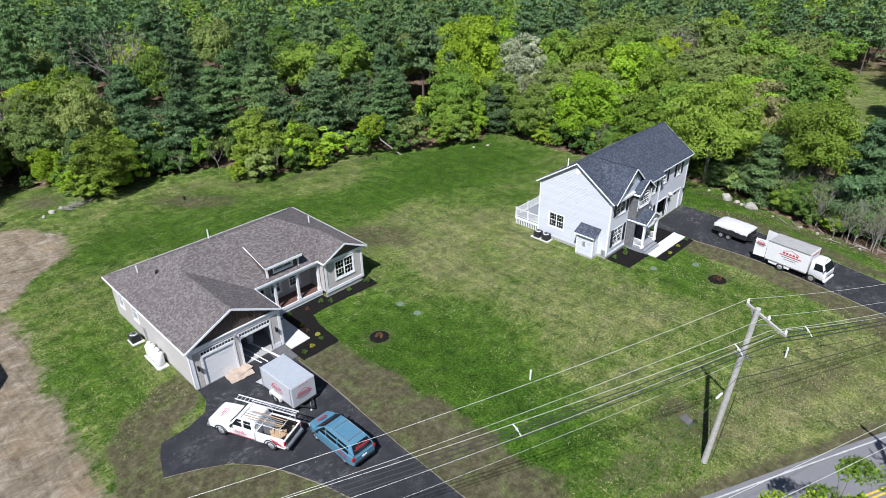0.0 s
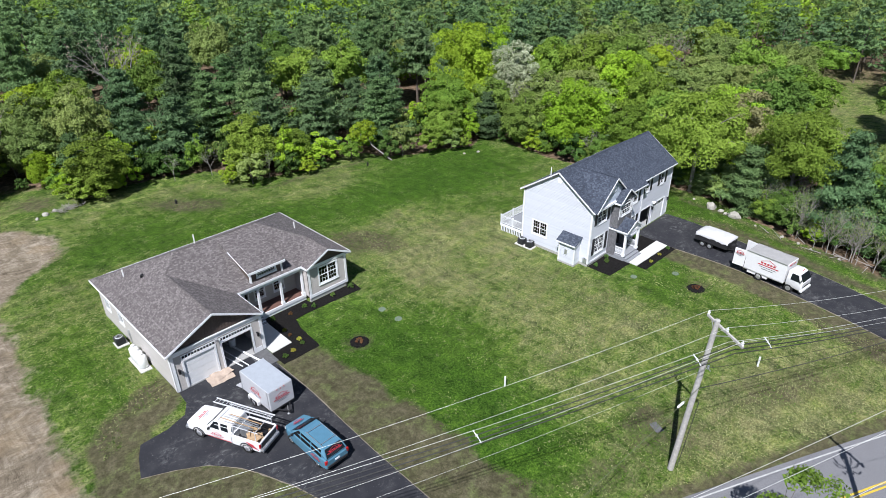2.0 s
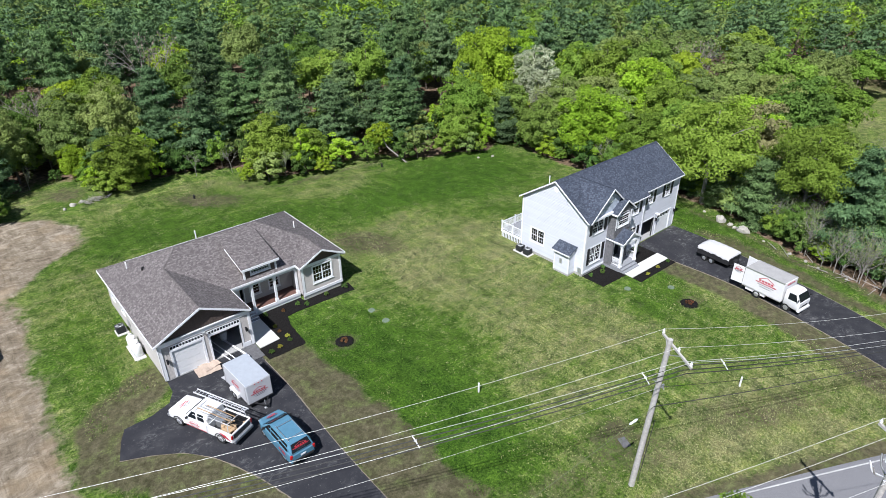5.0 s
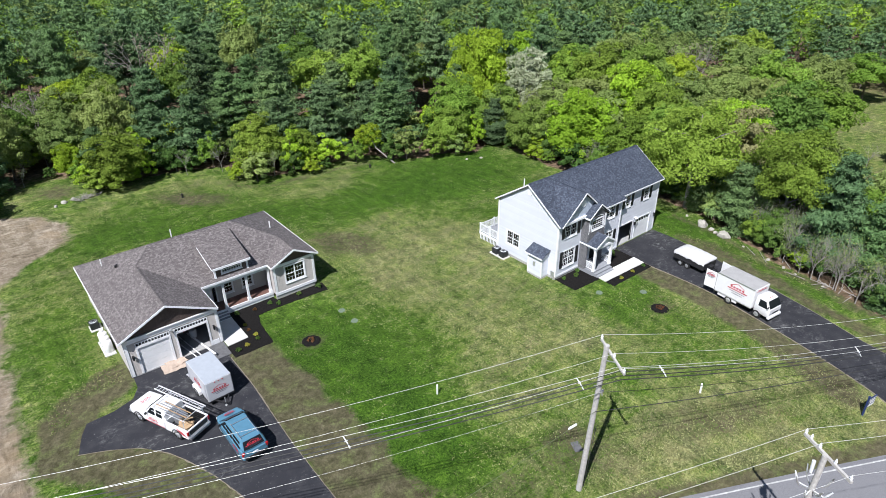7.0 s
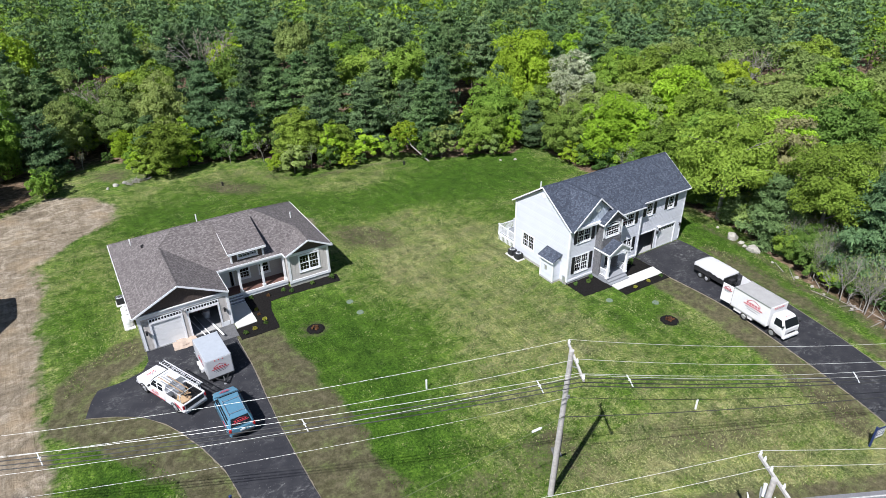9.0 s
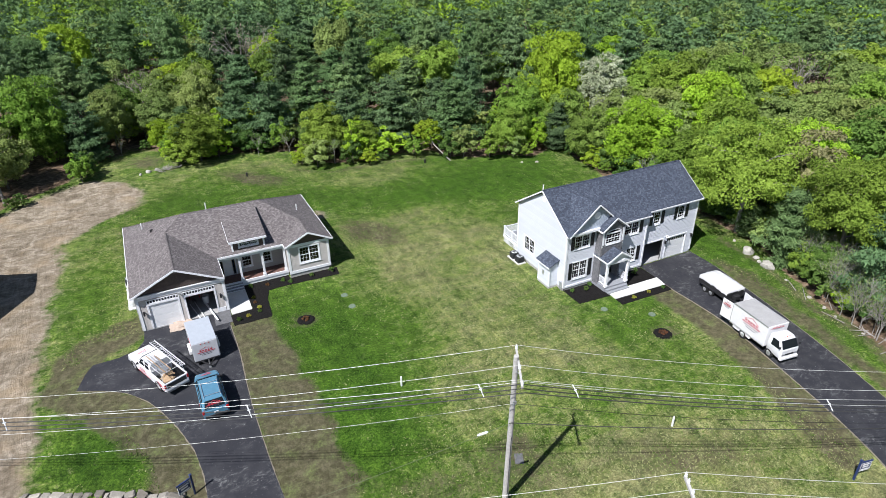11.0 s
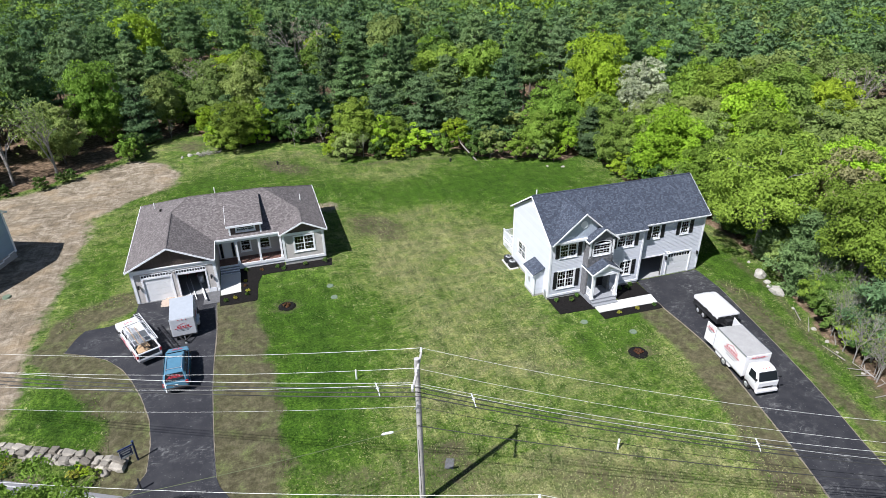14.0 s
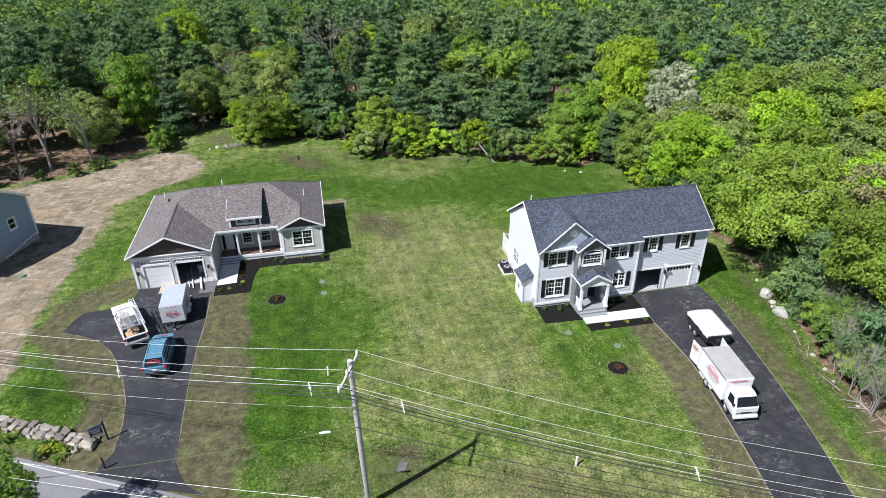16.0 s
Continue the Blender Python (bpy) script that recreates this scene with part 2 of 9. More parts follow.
    # graded sand with tracks of tyres and blades
    tracks = noise_tex(ns, ls, 0.5, 9, 0.75, None, (1.0, 1.35, 1, 62), 1.0)
    sand = ramp(ns, ls, tracks, [(0.34, (0.12, 0.096, 0.066)), (0.5, (0.23, 0.193, 0.142)), (0.64, (0.375, 0.325, 0.255))])
    ochre = noise_tex(ns, ls, 0.22, 5, 0.65)
    sand = mix(ns, ls, ramp(ns, ls, ochre, [(0.5, grey(0)), (0.66, grey(0.6))]), sand, (0.32, 0.245, 0.155))
    ruts = maths(ns, ls, "ADD", maths(ns, ls, "MULTIPLY", noise_tex(ns, ls, 0.8, 6, 0.7, None, (2.6, 0.22, 1, 14), 1.4), 0.45), maths(ns, ls, "MULTIPLY", noise_tex(ns, ls, 1.8, 8, 0.8, None, (0.6, 1.7, 1, 75), 1.2), 0.55))
    sand = mix(ns, ls, 1.0, sand, ramp(ns, ls, ruts, [(0.38, (0.68, 0.65, 0.62)), (0.5, (0.97, 0.96, 0.95)), (0.62, (1.22, 1.21, 1.2))]), "MULTIPLY")
    litter = ramp(ns, ls, tuft, [(0.34, (0.05, 0.038, 0.022)), (0.52, (0.145, 0.1, 0.065)), (0.68, (0.28, 0.205, 0.145))])
    edge = maths(ns, ls, "MULTIPLY", maths(ns, ls, "SUBTRACT", maths(ns, ls, "ADD", maths(ns, ls, "MULTIPLY", tuft, 0.6), maths(ns, ls, "MULTIPLY", mott, 0.4)), 0.5), 1.9)

    def zone(out):
        v = maths(ns, ls, "ADD", out, maths(ns, ls, "MULTIPLY", edge, maths(ns, ls, "MULTIPLY", maths(ns, ls, "MULTIPLY", out, maths(ns, ls, "SUBTRACT", 1.0, out)), 4.0)))
        return ramp(ns, ls, v, [(0.25, grey(0)), (0.75, grey(1))])
    c = mix(ns, ls, maths(ns, ls, "MULTIPLY", zone(sep.outputs["Green"]), 0.9), grass, soil)
    c = mix(ns, ls, zone(sep.outputs["Red"]), c, sand)
    c = mix(ns, ls, zone(sep.outputs["Blue"]), c, litter)
    ls.new(c, b.inputs["Base Color"])
    b.inputs["Roughness"].default_value = 0.95
    b.inputs["Specular IOR Level"].default_value = 0.15
    hgt = maths(ns, ls, "ADD", maths(ns, ls, "ADD", blades, maths(ns, ls, "MULTIPLY", tuft, 1.4)), maths(ns, ls, "MULTIPLY", maths(ns, ls, "MULTIPLY", ruts, 3.0), sep.outputs["Red"]))
    bump(ns, ls, b, hgt, 0.9, 0.07)
    return m


M_GROUND = ground_mat()
M_WHITE = plain("white_trim", (0.77, 0.78, 0.8), 0.5, vary=0.05)
M_SIDE1 = siding("greige_clapboard", (0.43, 0.405, 0.385))
# lighter copy of the greige clapboard: sunlight put into the side wall's colour
M_SIDE1SUN = siding("sunlit_clapboard", (0.46, 0.437, 0.42))
M_SIDE2 = siding("pale_blue_grey_clapboard", (0.57, 0.59, 0.645), 0.16)
M_SIDE2V = plain("grey_board_and_batten", (0.40, 0.45, 0.52), 0.55)
M_SIDE3 = siding("slate_blue_clapboard", (0.25, 0.34, 0.43))
M_BROWN = plain("brown_shake", (0.085, 0.062, 0.052), 0.8, vary=0.25, scale=6)
M_ROOF1 = shingles("weathered_brown_grey_shingles", (0.062, 0.053, 0.052), (0.136, 0.12, 0.118), (0.26, 0.236, 0.23))
M_ROOF2 = shingles("charcoal_blue_shingles", (0.022, 0.028, 0.042), (0.046, 0.057, 0.083), (0.12, 0.14, 0.178))
M_STONE = plain("grey_stone", (0.24, 0.225, 0.2), 0.9, vary=0.3, scale=2.5, bumpy=0.5)
ns_, ls_ = M_STONE.node_tree.nodes, M_STONE.node_tree.links
inf_ = ns_.new("ShaderNodeObjectInfo")
ls_.new(mix(ns_, ls_, 1.0, ns_["Principled BSDF"].inputs["Base Color"].links[0].from_socket, ramp(ns_, ls_, inf_.outputs["Random"], [(0.0, (0.55, 0.52, 0.47)), (0.55, (1.0, 0.98, 0.95)), (1.0, (1.55, 1.5, 1.42))]), "MULTIPLY"), ns_["Principled BSDF"].inputs["Base Color"])
M_DARKSTONE = plain("dark_ledge_stone", (0.15, 0.15, 0.16), 0.85, vary=0.4, scale=5, bumpy=0.6)
M_CONCRETE = plain("pale_concrete", (0.55, 0.545, 0.52), 0.85, vary=0.1, scale=2, bumpy=0.15)
M_FOUND = plain("foundation_concrete", (0.38, 0.37, 0.355), 0.9, vary=0.12)
M_GFLOOR = plain("garage_slab", (0.33, 0.33, 0.33), 0.7)
M_INSIDE = plain("plain_plaster", (0.45, 0.44, 0.42), 0.9)
M_DRIVE = asphalt("fresh_black_asphalt", (0.015, 0.0155, 0.0205), (0.36, 0.36, 0.35), 0.6)
M_ROOFSKIN = plain("grey_roof_skin", (0.36, 0.39, 0.43), 0.5, vary=0.08)
M_COVER = plain("dull_concrete_cover", (0.1, 0.125, 0.06), 0.9, vary=0.25)
M_ROAD = asphalt("worn_road_asphalt", (0.165, 0.165, 0.175), (0.3, 0.3, 0.3), 0.3)
M_LINEW = plain("worn_white_line", (0.45, 0.45, 0.44), 0.7, vary=0.35, scale=4)
M_LINEY = plain("yellow_line", (0.6, 0.42, 0.05), 0.7, vary=0.25, scale=4)
M_MULCH = plain("black_bark_mulch", (0.011, 0.01, 0.0095), 0.95, vary=0.6, scale=7, bumpy=1.0)
M_MULCH.node_tree.nodes["Principled BSDF"].inputs["Specular IOR Level"].default_value = 0.15
M_GRIT = plain("sandy_grit", (0.19, 0.165, 0.125), 0.95, vary=0.3, scale=5, bumpy=0.4)
M_BLACK = plain("black_shutter", (0.012, 0.012, 0.014), 0.45)
M_GLASS = glass_mat("window_glass", (0.35, 0.38, 0.4))
M_DECKW = plain("reddish_brown_decking", (0.14, 0.075, 0.06), 0.6, vary=0.2, scale=6)
M_DECKG = plain("grey_decking", (0.24, 0.25, 0.27), 0.7, vary=0.15, scale=6)
M_DOORW = plain("white_door", (0.72, 0.73, 0.74), 0.45, vary=0.05)
M_POLE = plain("weathered_grey_wood", (0.43, 0.415, 0.395), 0.85, vary=0.25, scale=5, bumpy=0.4)
M_STEEL = plain("galvanised_steel", (0.55, 0.56, 0.57), 0.4, 0.7, 0.1)
M_PORC = plain("grey_porcelain", (0.66, 0.68, 0.7), 0.25, vary=0.08)
M_WIRE = plain("bright_bare_wire", (0.72, 0.72, 0.69), 0.4, 0.35)
M_CABLE = plain("black_cable", (0.03, 0.03, 0.03), 0.6)
M_ALU = plain("aluminium", (0.6, 0.61, 0.63), 0.35, 0.8, 0.1)
M_PAINTW = plain("white_vehicle_paint", (0.7, 0.7, 0.71), 0.25, vary=0.05)
M_PAINTS = plain("silver_trailer_skin", (0.5, 0.51, 0.54), 0.35, vary=0.06)
M_LADDER = plain("bright_aluminium", (0.62, 0.63, 0.65), 0.4, 0.15, 0.1)
M_APRON = plain("dark_dusty_concrete", (0.11, 0.11, 0.115), 0.85, vary=0.3, scale=3)
M_PAINTB = plain("metallic_blue_paint", (0.125, 0.29, 0.41), 0.22, 0.35, 0.08)
M_RED = plain("red_decal", (0.42, 0.03, 0.045), 0.4)
M_NAVY = plain("dark_decal", (0.05, 0.05, 0.07), 0.4)
M_TYRE = plain("black_rubber", (0.015, 0.015, 0.015), 0.85)
M_AUTOGLASS = plain("dark_vehicle_glass", (0.012, 0.015, 0.018), 0.15, vary=0.0)
M_AUTOGLASS.node_tree.nodes["Principled BSDF"].inputs["Specular IOR Level"].default_value = 0.2
M_TARP = plain("white_tarp", (0.54, 0.54, 0.55), 0.6, vary=0.1, scale=2, bumpy=0.4)
M_CHASSIS = plain("black_steel", (0.02, 0.02, 0.022), 0.5)
M_LAMP = plain("red_lamp_lens", (0.45, 0.02, 0.02), 0.2)
M_CARD = plain("cardboard", (0.42, 0.335, 0.27), 0.85, vary=0.12)
M_WOODN = plain("bare_lumber", (0.42, 0.29, 0.17), 0.8, vary=0.25, scale=6)
M_BARK = plain("grey_brown_bark", (0.115, 0.095, 0.078), 0.95, vary=0.35, scale=4, bumpy=0.5)
M_BARKG = plain("pale_grey_bark", (0.27, 0.25, 0.23), 0.95, vary=0.3, scale=4, bumpy=0.4)
M_SIGN = plain("navy_sign_board", (0.02, 0.035, 0.11), 0.4)
M_PIPE = plain("white_pvc", (0.75, 0.75, 0.74), 0.4)
M_TANK = plain("white_tank_paint", (0.76, 0.77, 0.77), 0.35, vary=0.05)
M_ACG = plain("dark_grey_condenser", (0.028, 0.03, 0.033), 0.55, vary=0.2, scale=10)
M_ROOFGREY = plain("dusty_grey_roof_skin", (0.34, 0.335, 0.33), 0.6, vary=0.12, scale=2)
M_LIDG = plain("green_plastic_lid", (0.13, 0.175, 0.12), 0.6)
M_ROCK = plain("pale_granite", (0.38, 0.36, 0.32), 0.95, vary=0.3, scale=2.5, bumpy=0.6)
M_PINE = foliage("pine_needles", (0.072, 0.125, 0.046), (0.134, 0.21, 0.076), (0.225, 0.325, 0.128), 0.23)
M_OAK = foliage("fresh_spring_leaves", (0.108, 0.172, 0.022), (0.194, 0.29, 0.04), (0.29, 0.4, 0.074), 0.28)
M_PINE2 = foliage("deep_blue_green_needles", (0.063, 0.112, 0.048), (0.116, 0.186, 0.08), (0.196, 0.288, 0.122), 0.23)
M_OAK2 = foliage("deep_green_leaves", (0.078, 0.14, 0.024), (0.143, 0.226, 0.042), (0.228, 0.33, 0.072), 0.27)
M_MAPLE = foliage("yellow_green_leaves", (0.15, 0.235, 0.016), (0.268, 0.385, 0.028), (0.39, 0.51, 0.056), 0.28)
M_OLIVE = foliage("olive_budding_leaves", (0.128, 0.178, 0.046), (0.214, 0.278, 0.078), (0.31, 0.37, 0.128), 0.27)
M_REDBUD = foliage("brown_red_budding_leaves", (0.16, 0.15, 0.065), (0.26, 0.25, 0.115), (0.36, 0.35, 0.17), 0.3)
M_BLOSSOM = foliage("white_blossom", (0.17, 0.22, 0.1), (0.38, 0.42, 0.28), (0.6, 0.62, 0.5), 0.3)
M_TWIG = foliage("grey_budding_twigs", (0.12, 0.10, 0.075), (0.22, 0.19, 0.145), (0.32, 0.29, 0.22), 0.1)
M_SHRUB = foliage("shrub_leaves", (0.045, 0.085, 0.02), (0.09, 0.16, 0.035), (0.16, 0.24, 0.055), 0.3)
M_GOLD = foliage("golden_shrub_leaves", (0.2, 0.2, 0.03), (0.38, 0.37, 0.06), (0.55, 0.52, 0.12), 0.35)
M_RUST = foliage("rust_red_leaves", (0.06, 0.03, 0.015), (0.15, 0.07, 0.035), (0.24, 0.13, 0.06), 0.25)
M_TUFT = foliage("grass_blades", (0.03, 0.07, 0.008), (0.08, 0.15, 0.018), (0.17, 0.26, 0.045), 0.35)
M_STRAW = foliage("straw_blades", (0.17, 0.18, 0.07), (0.3, 0.31, 0.14), (0.45, 0.45, 0.25), 0.25)

# ---- building helpers ----
def thing(name, label, category, place=(0, 0, 0), turn=0.0, group="", kind=""):
    ob = tagged(new(name), label, category, group, kind)
    ob.matrix_basis = pose(*place, 0, 0, turn)
    return ob


def mesh_of(name, bm, mat):
    me = bpy.data.meshes.new(name)
    bm.normal_update()
    bm.to_mesh(me)
    bm.free()
    for m in mat if isinstance(mat, (list, tuple)) else [mat]:
        me.materials.append(m)
    return me


def part(name, bm, mat, parent=None, label="", local=False):
    """One mesh object under a thing or part. Coordinates are the thing's own."""
    ob = new(name, mesh_of(name, bm, mat))
    if parent:
        ob.parent = parent
    if label:
        ob["label"] = label
    return ob


def islands(bm):
    """The loose pieces of a bmesh, each as one of its own."""
    bm.verts.ensure_lookup_table()
    seen, out = set(), []
    for v in bm.verts:
        if v in seen:
            continue
        stack, group = [v], []
        seen.add(v)
        while stack:
            q = stack.pop()
            group.append(q)
            for e in q.link_edges:
                o = e.other_vert(q)
                if o not in seen:
                    seen.add(o)
                    stack.append(o)
        nb = bmesh.new()
        made = {q: nb.verts.new(q.co) for q in group}
        for f in {f for q in group for f in q.link_faces}:
            nb.faces.new([made[q] for q in f.verts])
        out.append(fix(nb))
    bm.free()
    return out


def pieces(name, bm, mat, parent, label="", roof=False):
    """Each loose piece becomes a part of its own. Returns the first."""
    obs = [part(name, roof_uv(b) if roof else b, mat, parent, label) for b in islands(bm)]
    return obs[0]


def solo(name, bm, mat, label, category, place=(0, 0, 0), turn=0.0, group="", kind=""):
    ob = tagged(part(name, bm, mat), label, category, group, kind)
    ob.matrix_basis = pose(*place, 0, 0, turn)
    return ob


def box(bm, x0, x1, y0, y1, z0, z1, m=None, bev=0.0):
    vs = [bm.verts.new((x, y, z)) for x in (x0, x1) for y in (y0, y1) for z in (z0, z1)]
    fs = [bm.faces.new([vs[i] for i in f]) for f in ((0, 1, 3, 2), (4, 6, 7, 5), (0, 4, 5, 1), (2, 3, 7, 6), (0, 2, 6, 4), (1, 5, 7, 3))]
    if bev:
        es = list({e for f in fs for e in f.edges})
        r = bmesh.ops.bevel(bm, geom=es, offset=bev, segments=2, profile=0.5, affect="EDGES")
        vs = list({v for f in r["faces"] for v in f.verts} | {v for v in vs if v.is_valid})
    if m is not None:
        for v in vs:
            v.co = m @ v.co
    return vs


def prism(bm, pts, vec):
    """A polygon pushed along vec, closed."""
    vec = Vector(vec)
    a = [bm.verts.new(p) for p in pts]
    b = [bm.verts.new(Vector(p) + vec) for p in pts]
    n = len(a)
    bm.faces.new(a)
    bm.faces.new(b[::-1])
    for i in range(n):
        bm.faces.new((a[i], b[i], b[(i + 1) % n], a[(i + 1) % n]))
    return a + b


def fix(bm):
    bmesh.ops.recalc_face_normals(bm, faces=bm.faces)
    return bm


def beam(bm, a, b, w, h):
    """A square bar from a to b, w wide and h high, centred on the line."""
    a, b = Vector(a), Vector(b)
    d = (b - a).normalized()
    s = d.cross(Vector((0, 0, 1)))
    s = s.normalized() if s.length > 1e-4 else Vector((1, 0, 0))
    u = s.cross(d)
    pts = [a + s * i * w / 2 + u * j * h / 2 for i, j in ((-1, -1), (1, -1), (1, 1), (-1, 1))]
    return prism(bm, pts, b - a)


def tube(bm, pts, radii, sides=8, caps=True):
    """A round bar through points, with a radius at each."""
    pts = [Vector(p) for p in pts]
    rings = []
    for i, p in enumerate(pts):
        d = (pts[min(i + 1, len(pts) - 1)] - pts[max(i - 1, 0)]).normalized()
        s = d.cross(Vector((0.13, 0.31, 0.94)))
        s = s.normalized() if s.length > 1e-3 else d.cross(Vector((1, 0, 0))).normalized()
        u = d.cross(s)
        r = radii[i] if isinstance(radii, (list, tuple)) else radii
        rings.append([bm.verts.new(p + (s * math.cos(k * math.tau / sides) + u * math.sin(k * math.tau / sides)) * r) for k in range(sides)])
    for a, b in zip(rings, rings[1:]):
        for k in range(sides):
            bm.faces.new((a[k], a[(k + 1) % sides], b[(k + 1) % sides], b[k]))
    if caps:
        bm.faces.new(rings[0][::-1])
        bm.faces.new(rings[-1])


def wall(bm, p0, p1, z0, z1, holes=(), t=0.16):
    """A wall from p0 to p1 (seen from outside, left to right) with real openings (u0, u1, z0, z1)."""
    p0, p1 = Vector((*p0, 0)), Vector((*p1, 0))
    L = (p1 - p0).length
    d = (p1 - p0) / L
    n_in = Vector((-d.y, d.x, 0))
    us = sorted({0.0, L, *[h[0] for h in holes], *[h[1] for h in holes]})
    for ua, ub in zip(us, us[1:]):
        um = (ua + ub) / 2
        cuts = sorted([(h[2], h[3]) for h in holes if h[0] < um < h[1]])
        z = z0
        spans = []
        for a, b in cuts:
            if a > z + 1e-4:
                spans.append((z, a))
            z = b
        if z < z1 - 1e-4:
            spans.append((z, z1))
        for a, b in spans:
            q = [p0 + d * ua, p0 + d * ub]
            prism(bm, [q[0] + Vector((0, 0, a)), q[1] + Vector((0, 0, a)), q[1] + Vector((0, 0, b)), q[0] + Vector((0, 0, b))], n_in * t)
    bmesh.ops.remove_doubles(bm, verts=bm.verts, dist=0.0005)
    return fix(bm)


def roof_uv(bm):
    uv = bm.loops.layers.uv.new("roof")
    bm.normal_update()
    for f in bm.faces:
        n = f.normal
        h = Vector((n.x, n.y, 0))
        if h.length < 0.05:
            h = Vector((0, 1, 0))
        h.normalize()
        along = Vector((-h.y, h.x, 0))
        up = n.cross(along)
        for lp in f.loops:
            lp[uv].uv = (lp.vert.co.dot(along), lp.vert.co.dot(up))
    return bm


def roof_plane(bm, pts, t=0.14):
    """One slope, t thick (downwards)."""
    return prism(bm, pts, (0, 0, -t))


def frame_m(p, d):
    """A matrix for things set in a wall: x along d, y into the wall, z up, at p."""
    d = Vector((*d, 0)).normalized()
    n = Vector((-d.y, d.x, 0))
    return Matrix(((d.x, n.x, 0, p[0]), (d.y, n.y, 0, p[1]), (0, 0, 1, p[2]), (0, 0, 0, 1)))


def window(parent, p, d, w, h, sashes=2, cols=3, rows=2, casing=0.1, label="", arch=0.0):
    """A window whose lower left corner (from outside) is p: white casing, sashes, muntins, glass."""
    m = frame_m(p, d)
    bm = bmesh.new()
    for a, b, c, e in ((-casing, 0, -casing, h + casing), (w, w + casing, -casing, h + casing), (0, w, h, h + casing), (0, w, -casing, 0)):
        box(bm, a, b, -0.035, 0.1, c, e, m)
    box(bm, -casing - 0.03, w + casing + 0.03, -0.07, 0.0, -casing - 0.04, -casing, m)
    win = part("window", bm, M_WHITE, parent, label)
    sw = w / sashes
    for i in range(sashes):
        x0 = i * sw
        bm = bmesh.new()
        f = 0.062
        box(bm, x0, x0 + f, 0.03, 0.08, 0, h, m)
        box(bm, x0 + sw - f, x0 + sw, 0.03, 0.08, 0, h, m)
        for z in (0, h / 2 - f / 2, h - f):
            box(bm, x0 + f, x0 + sw - f, 0.032, 0.078, z, z + f, m)
        part("sash", bm, M_WHITE, win)
        bm = bmesh.new()
        for k in range(1, cols):
            x = x0 + k * sw / cols
            box(bm, x - 0.0055, x + 0.0055, 0.036, 0.07, f, h - f, m)
        for half in (0, 1):
            for k in range(1, rows):
                z = half * h / 2 + k * h / 2 / rows
                box(bm, x0 + f, x0 + sw - f, 0.038, 0.068, z - 0.0055, z + 0.0055, m)
        if cols > 1 or rows > 1:
            part("muntin", bm, M_WHITE, win)
        else:
            bm.free()
        bm = bmesh.new()
        box(bm, x0 + f * 0.5, x0 + sw - f * 0.5, 0.05, 0.056, f * 0.5, h - f * 0.5, m)
        pane = part("pane", bm, M_GLASS, win)
        pane.visible_shadow = False
    return win


def shutter(parent, p, d, w, h):
    m = frame_m(p, d)
    bm = bmesh.new()
    box(bm, 0, 0.05, -0.045, -0.004, 0, h, m)
    box(bm, w - 0.05, w, -0.045, -0.004, 0, h, m)
    for z in (0, h / 2 - 0.03, h - 0.06):
        box(bm, 0.05, w - 0.05, -0.043, -0.004, z, z + 0.06, m)
    n = int(h / 0.09)
    for i in range(n):
        z = 0.06 + i * (h - 0.12) / n
        box(bm, 0.05, w - 0.05, -0.034 + 0.008 * (i % 2), -0.006, z, z + 0.07, m)
    return part("shutter", bm, M_BLACK, parent, "black louvred shutter")


def garage_door(parent, p, d, w, h, lights=True):
    m = frame_m(p, d)
    bm = bmesh.new()
    rows = 4
    for r in range(rows):
        z0, z1 = r * h / rows, (r + 1) * h / rows - 0.012
        if r == rows - 1 and lights:
            n = 8
            box(bm, 0, w, 0.05, 0.09, z0, z0 + 0.14, m)
            box(bm, 0, w, 0.05, 0.09, z1 - 0.1, z1, m)
            for k in range(n + 1):
                x = k * (w - 0.07) / n
                box(bm, x, x + 0.07, 0.052, 0.088, z0 + 0.14, z1 - 0.1, m)
            continue
        box(bm, 0, w, 0.05, 0.09, z0, z1, m)
        for k in range(4):
            box(bm, 0.12 + k * w / 4, (k + 1) * w / 4 - 0.12, 0.046, 0.05, z0 + 0.1, z1 - 0.1, m)
    door = part("garage_door", fix(bm), M_DOORW, parent, "closed white panelled garage door with a row of lights")
    if lights:
        bm = bmesh.new()
        box(bm, 0.05, w - 0.05, 0.065, 0.072, h * 0.75 + 0.13, h - 0.11, m)
        part("pane", bm, M_AUTOGLASS, door)
    return door


def opening_trim(parent, p, d, w, h, c=0.14, name="trim"):
    m = frame_m(p, d)
    bm = bmesh.new()
    box(bm, -c, 0, -0.04, 0.17, 0, h + c, m)
    box(bm, w, w + c, -0.04, 0.17, 0, h + c, m)
    box(bm, 0, w, -0.042, 0.17, h, h + c, m)
    return part(name, bm, M_WHITE, parent)


def grid_sheet(name, rows_pts, mat, label, category, lift=0.03, cuts=10):
    """A paved sheet between a left and a right edge line, laid on the ground, 6 cm thick at its rim."""
    bm = bmesh.new()
    grid = []
    for (ax, ay), (bx, by) in rows_pts:
        grid.append([bm.verts.new((ax + (bx - ax) * i / cuts, ay + (by - ay) * i / cuts, tz(ax + (bx - ax) * i / cuts, ay + (by - ay) * i / cuts) + lift)) for i in range(cuts + 1)])
    for a, b in zip(grid, grid[1:]):
        for i in range(cuts):
            bm.faces.new((a[i], a[i + 1], b[i + 1], b[i]))
    rim = [e for e in bm.edges if e.is_boundary]
    r = bmesh.ops.extrude_edge_only(bm, edges=rim)
    for v in r["geom"]:
        if isinstance(v, bmesh.types.BMVert):
            v.co.z -= 0.1
    fix(bm)
    return solo(name, bm, mat, label, category, kind="structure")


